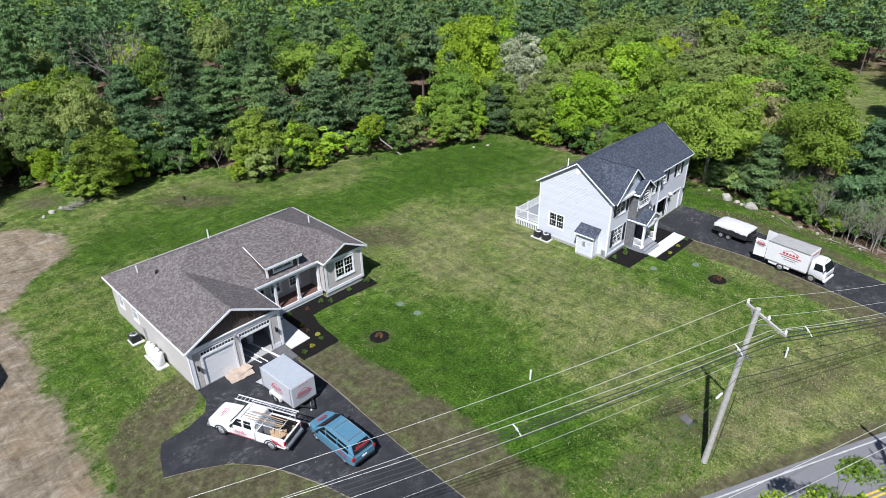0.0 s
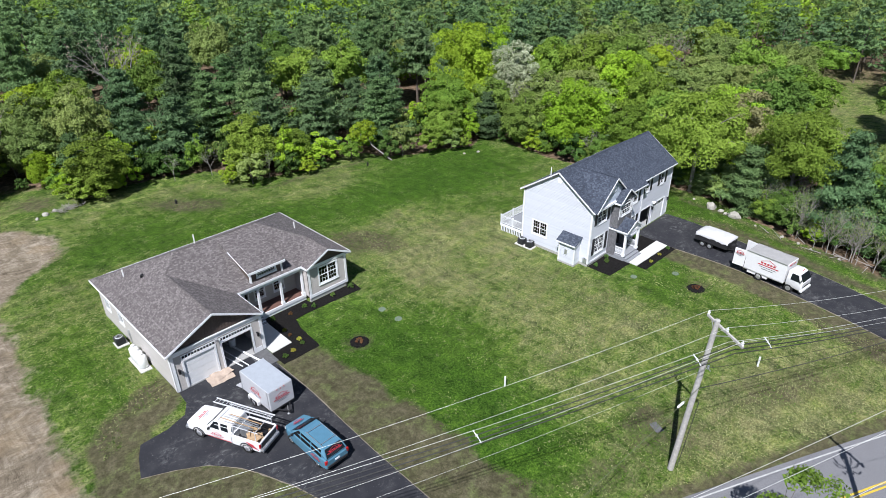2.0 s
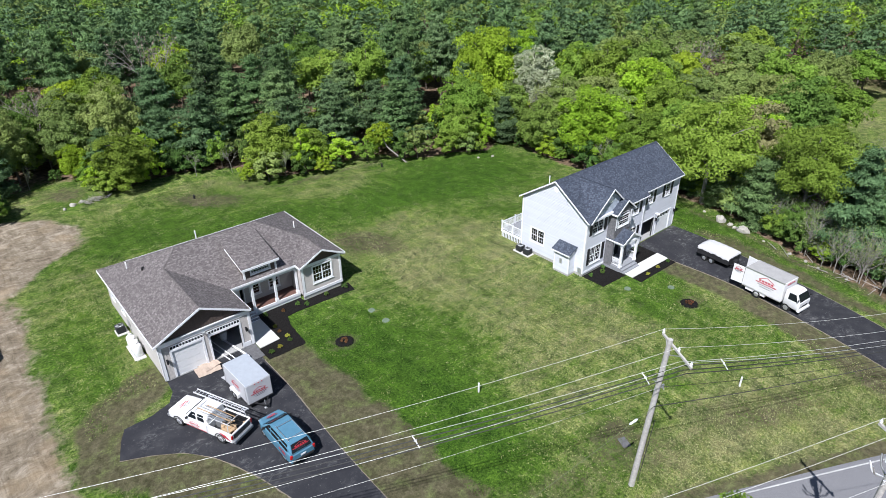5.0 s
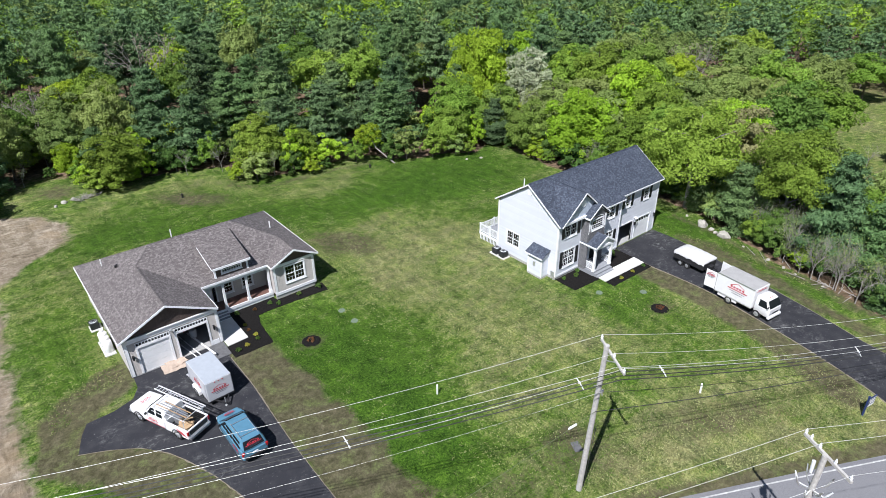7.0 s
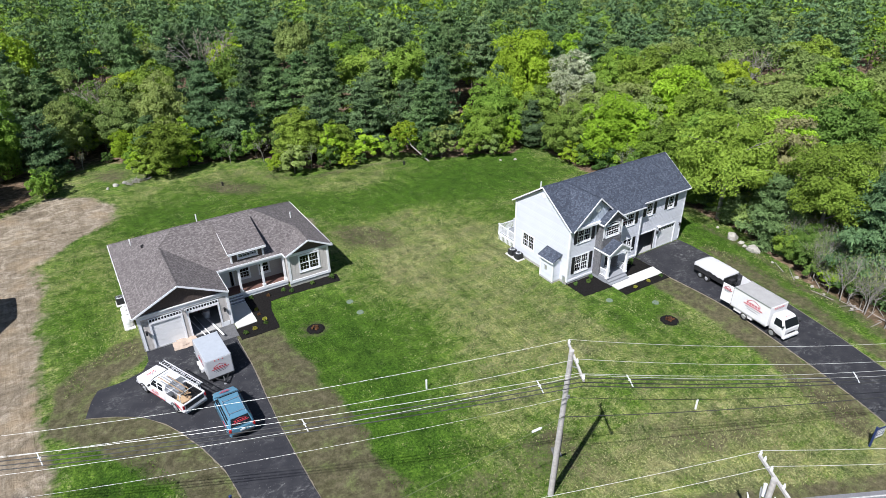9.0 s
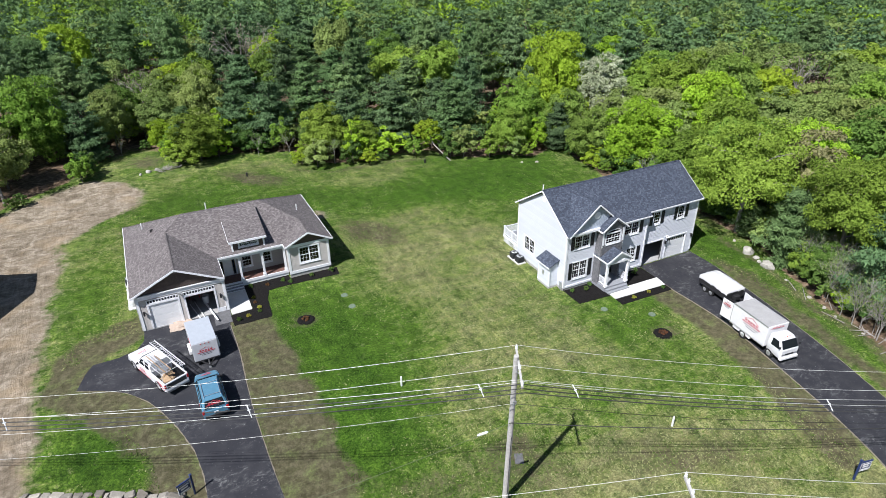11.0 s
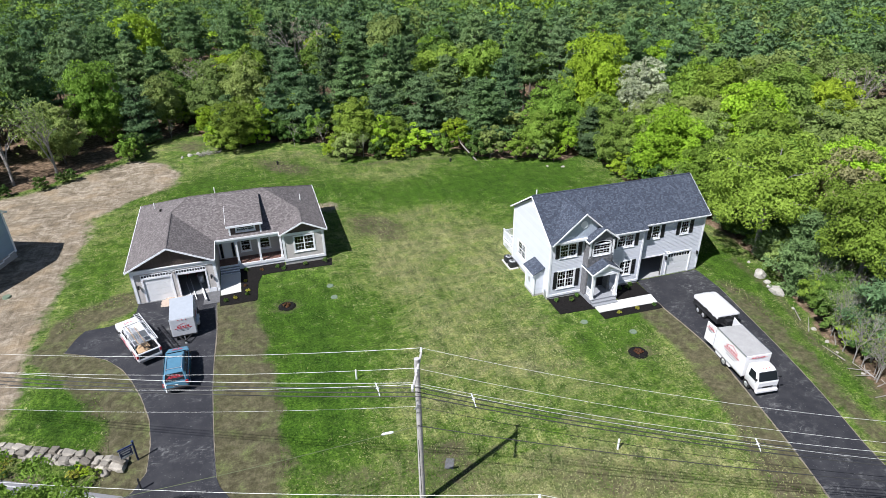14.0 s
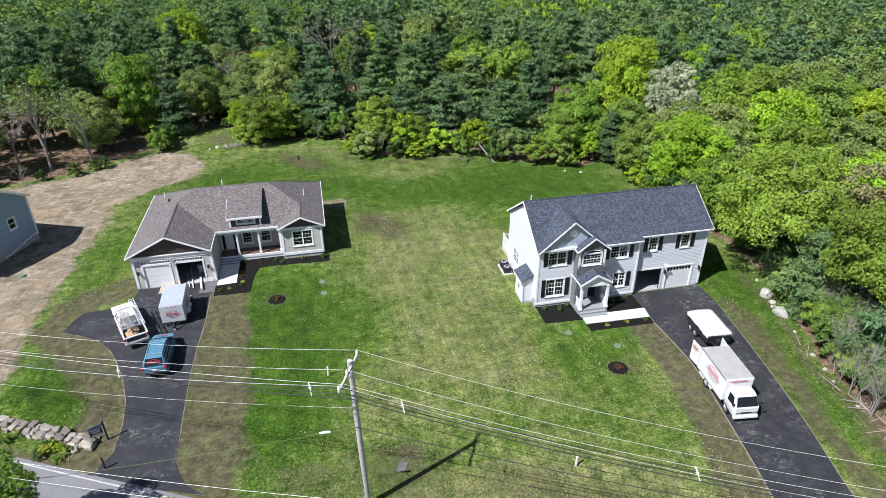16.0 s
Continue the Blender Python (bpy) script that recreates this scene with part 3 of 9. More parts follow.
def spline(pts, n):
    """Points along a smooth line through pts."""
    pts = np.array(pts, float)
    out = []
    k = len(pts) - 1
    for s in np.linspace(0, k, n):
        i = min(int(s), k - 1)
        f = s - i
        p0, p1, p2, p3 = pts[max(i - 1, 0)], pts[i], pts[i + 1], pts[min(i + 2, k)]
        out.append(0.5 * (2 * p1 + (p2 - p0) * f + (2 * p0 - 5 * p1 + 4 * p2 - p3) * f * f + (3 * p1 - p0 - 3 * p2 + p3) * f ** 3))
    return [tuple(float(c) for c in p) for p in out]


# ---- ground ----
CLEAR = [(-70, 58), (-30, 67), (-12, 72), (-4.5, 74.6), (-1.5, 77), (1, 79.6), (5.6, 82.5), (8.4, 88.7), (12, 92.6), (15, 92), (17.6, 83), (23, 82.8), (28, 83.4), (33.6, 80.6), (35, 76), (37, 73), (40, 71.5), (45, 70.4), (53, 70.4),
         (55, 66.4), (57, 64.4), (60, 61.8), (63.4, 61.4), (67.6, 59.7), (72, 61), (71.2, 55), (70.2, 50), (71, 44), (72, 38), (72.8, 31), (72.4, 26), (71.2, 21.5), (69.4, 16.8), (67.6, 11.4), (66.1, 6), (65, -3), (64.4, -9)]


def inside_clearing(x, y):
    """How far (m) a place lies outside the open land: negative on the lawn side."""
    x, y = np.asarray(x, float), np.asarray(y, float)
    best = np.full(x.shape, 1e9)
    odd = np.zeros(x.shape, bool)
    for (ax, ay), (bx, by) in zip(CLEAR, CLEAR[1:]):
        dx, dy = bx - ax, by - ay
        t = np.clip(((x - ax) * dx + (y - ay) * dy) / (dx * dx + dy * dy), 0, 1)
        best = np.minimum(best, np.hypot(x - ax - t * dx, y - ay - t * dy))
    ring_ = [*CLEAR, (64, -4000), (-4000, -4000), (-4000, 58)]
    for (ax, ay), (bx, by) in zip(ring_, ring_[1:] + ring_[:1]):
        if ay != by:
            odd ^= ((ay > y) != (by > y)) & (x < ax + (y - ay) * (bx - ax) / (by - ay))
    return np.where(odd, -best, best)


def blob(x, y, cx, cy, rx, ry, turn=0.0):
    c, s = math.cos(radians(turn)), math.sin(radians(turn))
    u, v = (x - cx) * c + (y - cy) * s, -(x - cx) * s + (y - cy) * c
    return np.clip(1.35 - np.sqrt((u / rx) ** 2 + (v / ry) ** 2) * 0.85, 0, 1)


def band(x, y, line, half, fade=0.8):
    best = np.full(np.shape(x), 1e9)
    for (ax, ay), (bx, by) in zip(line, line[1:]):
        dx, dy = bx - ax, by - ay
        t = np.clip(((x - ax) * dx + (y - ay) * dy) / (dx * dx + dy * dy), 0, 1)
        best = np.minimum(best, np.hypot(x - ax - t * dx, y - ay - t * dy))
    return 1 - smooth(half - fade, half + fade, best)


def lush_at(X, Y):
    """How green the lawn is: 0 straw, 1 lush."""
    s_road = (X - ROAD_P[0]) * ROAD_N[0] + (Y - ROAD_P[1]) * ROAD_N[1]
    lush = np.full_like(X, 0.34)
    for cx, cy, rx, ry, w in ((23.5, 38, 5, 5, 0.35), (27, 29, 6, 7, 0.45), (24.5, 18, 4, 5, 0.45), (60, 55, 9, 7, 0.7), (47, 55.5, 9, 4.5, 0.5), (32, 61, 8, 5, 0.5), (20, 68, 9, 5, 0.5), (53, 22, 5, 4, 0.2), (25.5, 16.5, 5.5, 9, 0.32), (37, 20, 6, 8, -0.1), (25.5, 29, 4.5, 9, 0.2), (6, 26, 4, 5, 0.35), (55, 62, 12, 6, 0.25),
                              (49, 13, 6, 5, 0.12), (69.8, 27, 3, 8, 0.45), (66, 12, 2.5, 8, 0.3), (37, 11, 5, 3, 0.3), (6.5, 46, 3, 6, 0.35), (8.5, 24, 3.5, 4, 0.5), (36, 37, 4.5, 6, -0.3), (43.5, 41, 5, 5, -0.35), (46, 36, 3, 5, -0.3),
                              (40, 27, 5, 5, -0.25), (43, 19.5, 4, 4, -0.2), (39, 44.5, 4, 4, -0.3), (29, 15.5, 3.5, 3, -0.3), (39.5, 7.5, 8, 2, -0.35), (42, 65, 8, 2.5, -0.3), (43.5, 50.5, 5, 2.5, -0.2)):
        lush = lush + w * np.exp(-(((X - cx) / rx) ** 2 + ((Y - cy) / ry) ** 2))
    lush = lush - 0.22 * np.exp(-((s_road - 2) / 2.5) ** 2)
    lush = lush - 0.3 * np.exp(-((s_road - 5) / 6) ** 2) * smooth(30, 38, X)
    lush = lush - 0.15 * (X > 92)
    return lush


def build_ground():
    near_x = np.arange(-12, 84.01, 0.5)
    near_y = np.arange(-4, 92.01, 0.5)
    far = np.concatenate([np.arange(3, 40, 4.0), [50, 70, 100, 150, 250, 500, 1000, 2200]])
    xs = np.concatenate([near_x[0] - far[::-1], near_x, near_x[-1] + far])
    ys = np.concatenate([near_y[0] - far[::-1], near_y, near_y[-1] + far])
    X, Y = np.meshgrid(xs, ys)
    Z = terrain(X, Y)
    rough = np.array([[noise.noise((x * 0.35, y * 0.35, 0)) * 0.05 + noise.noise((x * 1.1, y * 1.1, 4)) * 0.02 for x in xs] for y in ys])
    out = inside_clearing(X, Y)
    sand_edge = np.interp(Y, [15, 22, 30, 37, 44, 52, 60, 65.5, 70, 75, 80, 83, 86, 88], [0.5, 2.4, 2.8, 2.6, 2.8, 3.5, 3.6, 6.0, 11.0, 13.0, 11.5, 8, -2, -6])
    wob = np.array([[noise.noise((x * 0.3, y * 0.3, 9)) for x in xs] for y in ys])
    sand = smooth(-1.6, 1.6, sand_edge - X + wob * 1.6) * (1 - smooth(-1, 3, out)) * smooth(20, 24, Y + X * 0.35)
    sand = np.maximum(sand, blob(X + wob, Y, 31.6, 55.6, 1.9, 1.3, -20) * 0.95)
    soil = np.zeros_like(X)
    X0, Y0 = X, Y
    wob2 = np.array([[noise.noise((x * 0.45, y * 0.45, 31)) for x in xs] for y in ys])
    X, Y = X + wob * 0.9 + wob2 * 0.5, Y + wob2 * 0.9
    for b in (band(X, Y, [(19.6, 36), (19.8, 30), (20.1, 24), (20.1, 16), (19.9, 12)], 2.55),
              band(X, Y, [(10.5, 40.4), (6, 37.6), (4.6, 33), (9, 29), (11.6, 24), (12.2, 15)], 1.9),
              band(X, Y, [(57.6, 23), (57.4, 15), (55.6, 7), (54.2, 2)], 1.6),
              band(X, Y, [(67, 24), (65.8, 15), (63.9, 6), (62.6, 0)], 1.1) * 0.75,
              blob(X, Y, 36.3, 48, 4.4, 2.4, -60) * 0.95, blob(X, Y, 27.6, 73.5, 5.8, 2.2, -50) * 0.9, blob(X, Y, 14, 88, 2.6, 3.2, 0) * 0.7, blob(X, Y, 33.4, 12.2, 2.0, 1.6, 0) * 0.8,
              blob(X, Y, 24.5, 34.2, 1.3, 1.3) * 0.7, blob(X, Y, 52.3, 17.5, 1.5, 1.5) * 0.7,
              blob(X, Y, 33, 10.8, 4.5, 2.2, -25) * 0.6, blob(X, Y, 44, 6.5, 7, 1.8, -25) * 0.6, blob(X, Y, 27, 12, 5, 1.6, -25) * 0.5,
              band(X, Y, [(33.5, 75), (38, 70.7), (46, 70.5), (53, 69)], 0.8) * 0.6, band(X, Y, [(71.5, 28), (70.5, 22), (68, 14), (66.5, 4)], 0.7) * 0.7):
        soil = np.maximum(soil, b)
    X, Y = X0, Y0
    s_road = (X - ROAD_P[0]) * ROAD_N[0] + (Y - ROAD_P[1]) * ROAD_N[1]
    soil = np.maximum(soil, (1 - smooth(0.5, 1.6, s_road)) * 0.75)
    field = blob(X, Y, 126, 33, 24, 26, 0) * (X > 92)
    litter = smooth(0.2, 1.4, out + wob * 0.9 - (1.9 - 1.3 * smooth(64, 68, X)) * (1 - smooth(60, 66, X) * (1 - smooth(18, 24, Y)))) * (1 - np.clip(field * 1.5, 0, 1))
    litter = np.maximum(litter, (1 - smooth(-9, -7.2, s_road)))
    lush = lush_at(X, Y)
    Z = Z + rough * (1 - smooth(1, -1, s_road)) * (0.3 + 0.9 * np.maximum(sand, litter))
    # keep the soil well under the road
    Z = Z - 0.05 * (smooth(-8.5, -7.5, s_road) - smooth(-0.4, 0.2, s_road))
    me = bpy.data.meshes.new("ground")
    ny, nx = X.shape
    idx = np.arange(nx * ny).reshape(ny, nx)
    quads = np.stack([idx[:-1, :-1], idx[:-1, 1:], idx[1:, 1:], idx[1:, :-1]], -1).reshape(-1, 4)
    me.from_pydata(np.stack([X, Y, Z], -1).reshape(-1, 3).tolist(), [], quads.tolist())
    at = me.attributes.new("zones", "FLOAT_COLOR", "POINT")
    cols = np.stack([sand, soil, litter, np.ones_like(sand)], -1).astype(np.float32)
    at.data.foreach_set("color", cols.reshape(-1))
    at = me.attributes.new("lush", "FLOAT", "POINT")
    at.data.foreach_set("value", np.clip(lush, 0, 1).astype(np.float32).reshape(-1))
    me.polygons.foreach_set("use_smooth", [True] * len(me.polygons))
    me.materials.append(M_GROUND)
    return tagged(new("ground", me), "mown green lawn with straw patches, bare soil and sand", "ground", kind="structure")


build_ground()


def road_pt(s, off):
    """A place s metres along the road from its reference, off metres to the north of its north edge."""
    bend = 0.0011 * s * s * (0.6 if s > 0 else -0.35)
    return (ROAD_P[0] + ROAD_D[0] * s + ROAD_N[0] * (off - bend), ROAD_P[1] + ROAD_D[1] * s + ROAD_N[1] * (off - bend))


def road_strip(name, o0, o1, mat, label, lift, s0=-160, s1=200):
    rows = [(road_pt(s, o0), road_pt(s, o1)) for s in np.arange(s0, s1 + 1, 5.0)]
    return grid_sheet(name, rows, mat, label, "road", lift, 4)


road_strip("road", -7.2, 0.0, M_ROAD, "grey worn two-lane asphalt road", 0.03)
for o in (-0.42, -6.9):
    road_strip("road_marking", o, o + 0.1, M_LINEW, "worn white edge line on the road", 0.036)
for o in (-3.75, -3.48):
    road_strip("road_marking", o, o + 0.13, M_LINEY, "double yellow centre line on the road", 0.036)

drive_left = [(10.95, 39.05), (10.85, 37.6), (10.2, 36.5), (8.6, 35.95), (6.75, 35.9), (6.2, 34.8), (5.6, 33.0), (7.4, 32.1), (9.2, 30.9), (10.6, 29.2), (11.4, 27.7), (12.4, 25.3), (13.2, 22.6), (13.5, 20), (13.4, 17.4), (12.6, 15.9), (11.6, 15.5)]
drive_right = [(18.5, 39.05), (18.1, 36.5), (18.1, 32), (17.9, 28.5), (17.75, 24.5), (17.8, 19), (18.0, 15), (18.9, 13.0), (20.2, 12.2)]


def x_at(line, y):
    """Where a line whose y falls all along crosses that y."""
    p = sorted((b, a) for a, b in line)
    return float(np.interp(y, [q[0] for q in p], [q[1] for q in p]))


drive_ys = [39.05, 38.2, 37.6, 37.0, 36.5, 36.2, 35.98, 35.9, 35.4, 34.8, 34, 33.3, 33.0, 32.6, 32.1, 31.5, 30.9, 30, 29.2, 28.4, 27.7, 26.5, 25.3, 24, 22.6, 21.3, 20, 18.7, 17.4, 16.6, 15.9, 15.5]
drive_rows = [((x_at(drive_left, y), y), (x_at(drive_right, y), y)) for y in drive_ys] + [((12.0, 15.1), (18.2, 14.6)), ((13.4, 14.8), (18.9, 13.3)), ((14.0, 14.5), (20.2, 12.2))]
grid_sheet("driveway", drive_rows, M_DRIVE, "fresh black asphalt driveway with pale dust scuffs", "driveway")
d2l = [(58.75, 27.55), (58.6, 25), (58.5, 22.6), (58.6, 16.2), (57.4, 9), (56.5, 3.8), (55.6, 0), (54.0, -3.6)]
d2r = [(65.9, 27.55), (65.8, 24), (65.1, 19.6), (64.3, 15), (63.1, 9.3), (61.6, 3.0), (61.4, -2), (62.6, -7.2)]
grid_sheet("driveway", list(zip(spline(d2l, 50), spline(d2r, 50))), M_DRIVE, "fresh black asphalt driveway beside the white house", "driveway")


def grit_edge(line, w=0.1):
    rows = []
    for i, (x, y) in enumerate(spline(line, 110)):
        a = 0.5 + 0.5 * noise.noise((x * 2.3, y * 2.3, 2))
        rows.append(((x - w * (0.2 + 1.6 * a), y), (x + w * (0.2 + 1.2 * a), y)))
    grid_sheet("driveway_edge", rows, M_GRIT, "crumbly sandy edge of the asphalt driveway", "gravel edge", 0.022, 2)


grit_edge(drive_left[6:])
grit_edge(drive_right[1:])
grit_edge(d2l[1:])
grit_edge(d2r[1:])


# ---- grey single-storey house ----
def ranch_house():
    h = thing("house", "single-storey grey clapboard house with a brown-grey hipped shingle roof", "house", (0, 0, 0))
    X0, X1, YG, YB, YR = 10.9, 29.5, 39.1, 42.25, 53.9
    E, P = 3.62, 0.475
    # foundation
    bm = bmesh.new()
    wall(bm, (X0 + 0.02, YR), (X0 + 0.02, YG + 0.02), -0.6, 0.3)
    wall(bm, (X0 + 0.02, YG + 0.02), (18.48, YG + 0.02), -0.6, 0.1)
    wall(bm, (25.2, YB + 0.02), (X1 - 0.02, YB + 0.02), -0.6, 0.55)
    wall(bm, (X1 - 0.02, YB + 0.02), (X1 - 0.02, YR), -0.6, 0.55)
    wall(bm, (X1, YR - 0.02), (X0, YR - 0.02), -0.9, 0.3)
    pieces("foundation", bm, M_FOUND, h)
    # walls
    bm = bmesh.new()
    wall(bm, (X0, YG), (18.5, YG), 0.1, E, [(0.95, 3.4, 0.1, 2.55), (4.05, 6.55, 0.1, 2.55)])
    part("front_wall", bm, M_SIDE1, h)
    bm = bmesh.new()
    wall(bm, (X0, YR), (X0, YG), 0.25, E, [(1.4, 2.3, 1.6, 3.0), (4.4, 5.3, 1.6, 3.0)])
    part("side_wall", bm, M_SIDE1SUN, h, "clapboard side wall, coloured lighter as its sunlit face")
    bm = bmesh.new()
    wall(bm, (18.5, YG), (18.5, 44.6), 0.1, E)
    wall(bm, (18.5, 44.6), (25.2, 44.6), 0.6, E, [(0.25, 1.75, 0.62, 2.72), (2.45, 3.4, 1.25, 2.6), (4.4, 5.4, 1.25, 2.6)])
    wall(bm, (25.2, 44.6), (25.2, YB), 0.5, E)
    wall(bm, (25.2, YB), (X1, YB), 0.5, E, [(1.2, 3.2, 1.5, 3.2)])
    wall(bm, (X1, YB), (X1, YR), 0.5, E, [(3, 4, 1.4, 2.8), (7, 8, 1.4, 2.8)])
    wall(bm, (X1, YR), (X0, YR), 0.25, E)
    part("wall", bm, M_SIDE1, h)
    # plain partitions close the rooms off
    bm = bmesh.new()
    wall(bm, (18.3, YG + 0.2), (18.3, 46.5), 0.0, E, t=0.1)
    wall(bm, (11.1, 46.4), (18.4, 46.4), 0.0, E, t=0.1)
    box(bm, 11.06, 18.34, 39.26, 53.74, E - 0.06, E - 0.02)
    box(bm, 18.36, 29.34, 44.76, 53.74, E - 0.06, E - 0.02)
    box(bm, 25.36, 29.34, 42.42, 44.76, E - 0.06, E - 0.02)
    part("partition", fix(bm), M_INSIDE, h)
    bm = bmesh.new()
    box(bm, 11.06, 18.3, YG - 0.02, 46.4, 0.02, 0.09)
    part("garage_floor", bm, M_GFLOOR, h)
    bm = bmesh.new()
    box(bm, 18.6, 25.15, 44.65, 53.7, 0.4, 0.6)
    box(bm, 25.3, 29.3, 42.5, 53.7, 0.38, 0.59)
    box(bm, 11.06, 18.3, 46.5, 53.7, 0.36, 0.58)
    part("floor_slab", bm, M_WOODN, h)
    # roof: hipped, with the garage and bedroom gables in front
    e = 3.80
    xl, xr, yf, yb = 10.55, 29.87, 42.78, 54.3
    r = (yb - yf) / 2
    zr = e + P * r * 1.02
    ym = (yf + yb) / 2
    gx, gy = 14.55, 38.72
    gz = e + P * (gx - xl) * 1.02
    vt = yf + (gx - xl)
    bx, by, bz = 27.4, 41.85, 5.0
    bxl, bxr = 24.93, xr
    bvt = yf + (bz - e) / P / 1.02
    RL, RR = (xl + r, ym, zr), (xr - r, ym, zr)
    bm = bmesh.new()
    roof_plane(bm, [(xl, gy, e), (gx, gy, gz), (gx, vt, gz), RL, (xl, yb, e)])
    roof_plane(bm, [(gx, gy, gz), (18.55, gy, e), (18.55, yf, e), (gx, vt, gz)])
    fr = [(18.55, yf, e), (bxl, yf, e), (bx, bvt, bz), (xr, yf, e) if False else (bx, bvt, bz)]
    roof_plane(bm, [(18.55, yf, e), (bxl, yf, e), (bx, bvt, bz), (xr - (bz - e) / P, bvt, bz), RR, RL, (gx, vt, gz)])
    roof_plane(bm, [(bxl, by, e), (bx, by, bz), (bx, bvt, bz), (bxl, yf, e)])
    roof_plane(bm, [(bx, by, bz), (xr, by, e), (xr, yf + 0.01, e), (xr - (bz - e) / P, bvt, bz), (bx, bvt, bz)])
    roof_plane(bm, [(xr, yf, e), (xr, yb, e), RR, (xr - (bz - e) / P, bvt, bz)])
    roof_plane(bm, [(xr, yb, e), (xl, yb, e), RL, RR])
    roof = pieces("roof", bm, M_ROOF1, h, "brown-grey asphalt shingle roof", True)
    # ridge caps
    for a, b in (((gx, gy, gz), (gx, vt, gz)), ((gx, vt, gz), RL), (RL, RR), (RR, (xr, yb, e)), (RL, (xl, yb, e)), ((bx, by, bz), (bx, bvt, bz))):
        bm = bmesh.new()
        va, vb = Vector(a) + Vector((0, 0, 0.01)), Vector(b) + Vector((0, 0, 0.01))
        n = max(2, int((vb - va).length / 0.45))
        for i in range(n):
            p, q = va.lerp(vb, i / n), va.lerp(vb, (i + 0.96) / n)
            beam(bm, p + Vector((0, 0, 0.006)), q - Vector((0, 0, 0.004)), 0.15, 0.012)
        part("ridge_cap", roof_uv(fix(bm)), M_ROOF1, roof)
    # shed dormer
    dx0, dx1, dy, dze, dzt, dyt = 19.85, 23.5, 42.85, 5.12, 6.42, 47.3
    dorm = bmesh.new()
    roof_plane(dorm, [(dx0, dy, dze), (dx1, dy, dze), (dx1, dyt + 0.35, dzt + 0.06), (dx0, dyt + 0.35, dzt + 0.06)], 0.12)
    dr = part("dormer_roof", roof_uv(fix(dorm)), M_ROOF1, h)
    bm = bmesh.new()
    wall(bm, (20.1, 43.2), (23.25, 43.2), 3.9, 5.02, [(0.72, 2.52, 4.3, 4.86)])
    prism(bm, [(20.1, 43.36, 3.9), (20.1, 43.36, 5.02), (20.1, 47.2, 6.3), (20.1, 47.2, 5.9)], (0.15, 0, 0))
    prism(bm, [(23.1, 43.36, 3.9), (23.1, 43.36, 5.02), (23.1, 47.2, 6.3), (23.1, 47.2, 5.9)], (0.15, 0, 0))
    dw = part("dormer_wall", fix(bm), M_BROWN, h, "dark brown dormer cheeks")
    window(h, (20.82, 43.2, 4.3), (1, 0), 1.8, 0.56, 1, 8, 2, 0.1, "low dormer window with small panes")
    bm = bmesh.new()
    box(bm, 20.06, 20.22, 43.1, 43.25, 3.95, 5.0)
    box(bm, 23.13, 23.29, 43.1, 43.25, 3.95, 5.0)
    box(bm, dx0, dx1, dy - 0.03, dy + 0.02, dze - 0.2, dze + 0.02)
    beam(bm, (dx0 - 0.012, dy, dze - 0.05), (dx0 - 0.012, dyt - 1.2, dzt - 0.4), 0.025, 0.1)
    pieces("dormer_trim", bm, M_WHITE, h)
    # garage gable face, pent trim, fascias
    bm = bmesh.new()
    prism(bm, [(xl + 0.42, YG + 0.02, e - 0.12), (18.15, YG + 0.02, e - 0.12), (gx, YG + 0.02, gz - 0.32)], (0, 0.12, 0))
    part("gable", fix(bm), M_BROWN, h, "dark brown board gable over the garage doors")
    bm = bmesh.new()
    n = 26
    for i in range(n):
        x = xl + 0.55 + i * 7.1 / n
        top = e - 0.13 + (gz - e - 0.24) * (1 - abs(x - gx) / (gx - xl - 0.2))
        if top > e + 0.05:
            box(bm, x, x + 0.03, YG - 0.012, YG + 0.03, e - 0.1, top)
    pieces("batten", bm, M_BROWN, h)
    bm = bmesh.new()
    prism(bm, [(25.25, YB + 0.02, e - 0.12), (29.55, YB + 0.02, e - 0.12), (bx, YB + 0.02, bz - 0.25)], (0, 0.12, 0))
    part("gable", fix(bm), M_BROWN, h, "dark brown gable over the bedroom window")
    bm = bmesh.new()
    for a, b in (((xl, gy - 0.02, e - 0.08), (gx, gy - 0.02, gz - 0.08)), ((gx, gy - 0.02, gz - 0.08), (18.55, gy - 0.02, e - 0.08)),
                 ((bxl, by - 0.02, e - 0.08), (bx, by - 0.02, bz - 0.08)), ((bx, by - 0.02, bz - 0.08), (xr, by - 0.02, e - 0.08))):
        beam(bm, a, b, 0.05, 0.16)
    for a, b in (((xl - 0.02, gy, e - 0.09), (xl - 0.02, yb, e - 0.09)), ((18.57, gy, e - 0.09), (18.57, yf, e - 0.09)), ((18.55, yf - 0.02, e - 0.09), (bxl, yf - 0.02, e - 0.09)),
                 ((bxl - 0.02, by, e - 0.09), (bxl - 0.02, yf, e - 0.09)), ((xr + 0.02, by, e - 0.09), (xr + 0.02, yb, e - 0.09)), ((xl, yb + 0.02, e - 0.09), (xr, yb + 0.02, e - 0.09))):
        beam(bm, a, b, 0.05, 0.2)
    pieces("fascia", bm, M_WHITE, h)
    bm = bmesh.new()
    box(bm, xl + 0.02, X0 + 0.02, gy + 0.3, yb - 0.1, e - 0.2, e - 0.17)
    box(bm, X1, xr - 0.02, by + 0.1, yb - 0.1, e - 0.2, e - 0.17)
    box(bm, 18.5, bxl, yf - 0.0, 44.6, e - 0.22, e - 0.17)
    pieces("soffit", bm, M_WHITE, h)
    bm = bmesh.new()
    box(bm, X0 - 0.02, 18.52, YG - 0.05, YG, 3.22, 3.68)
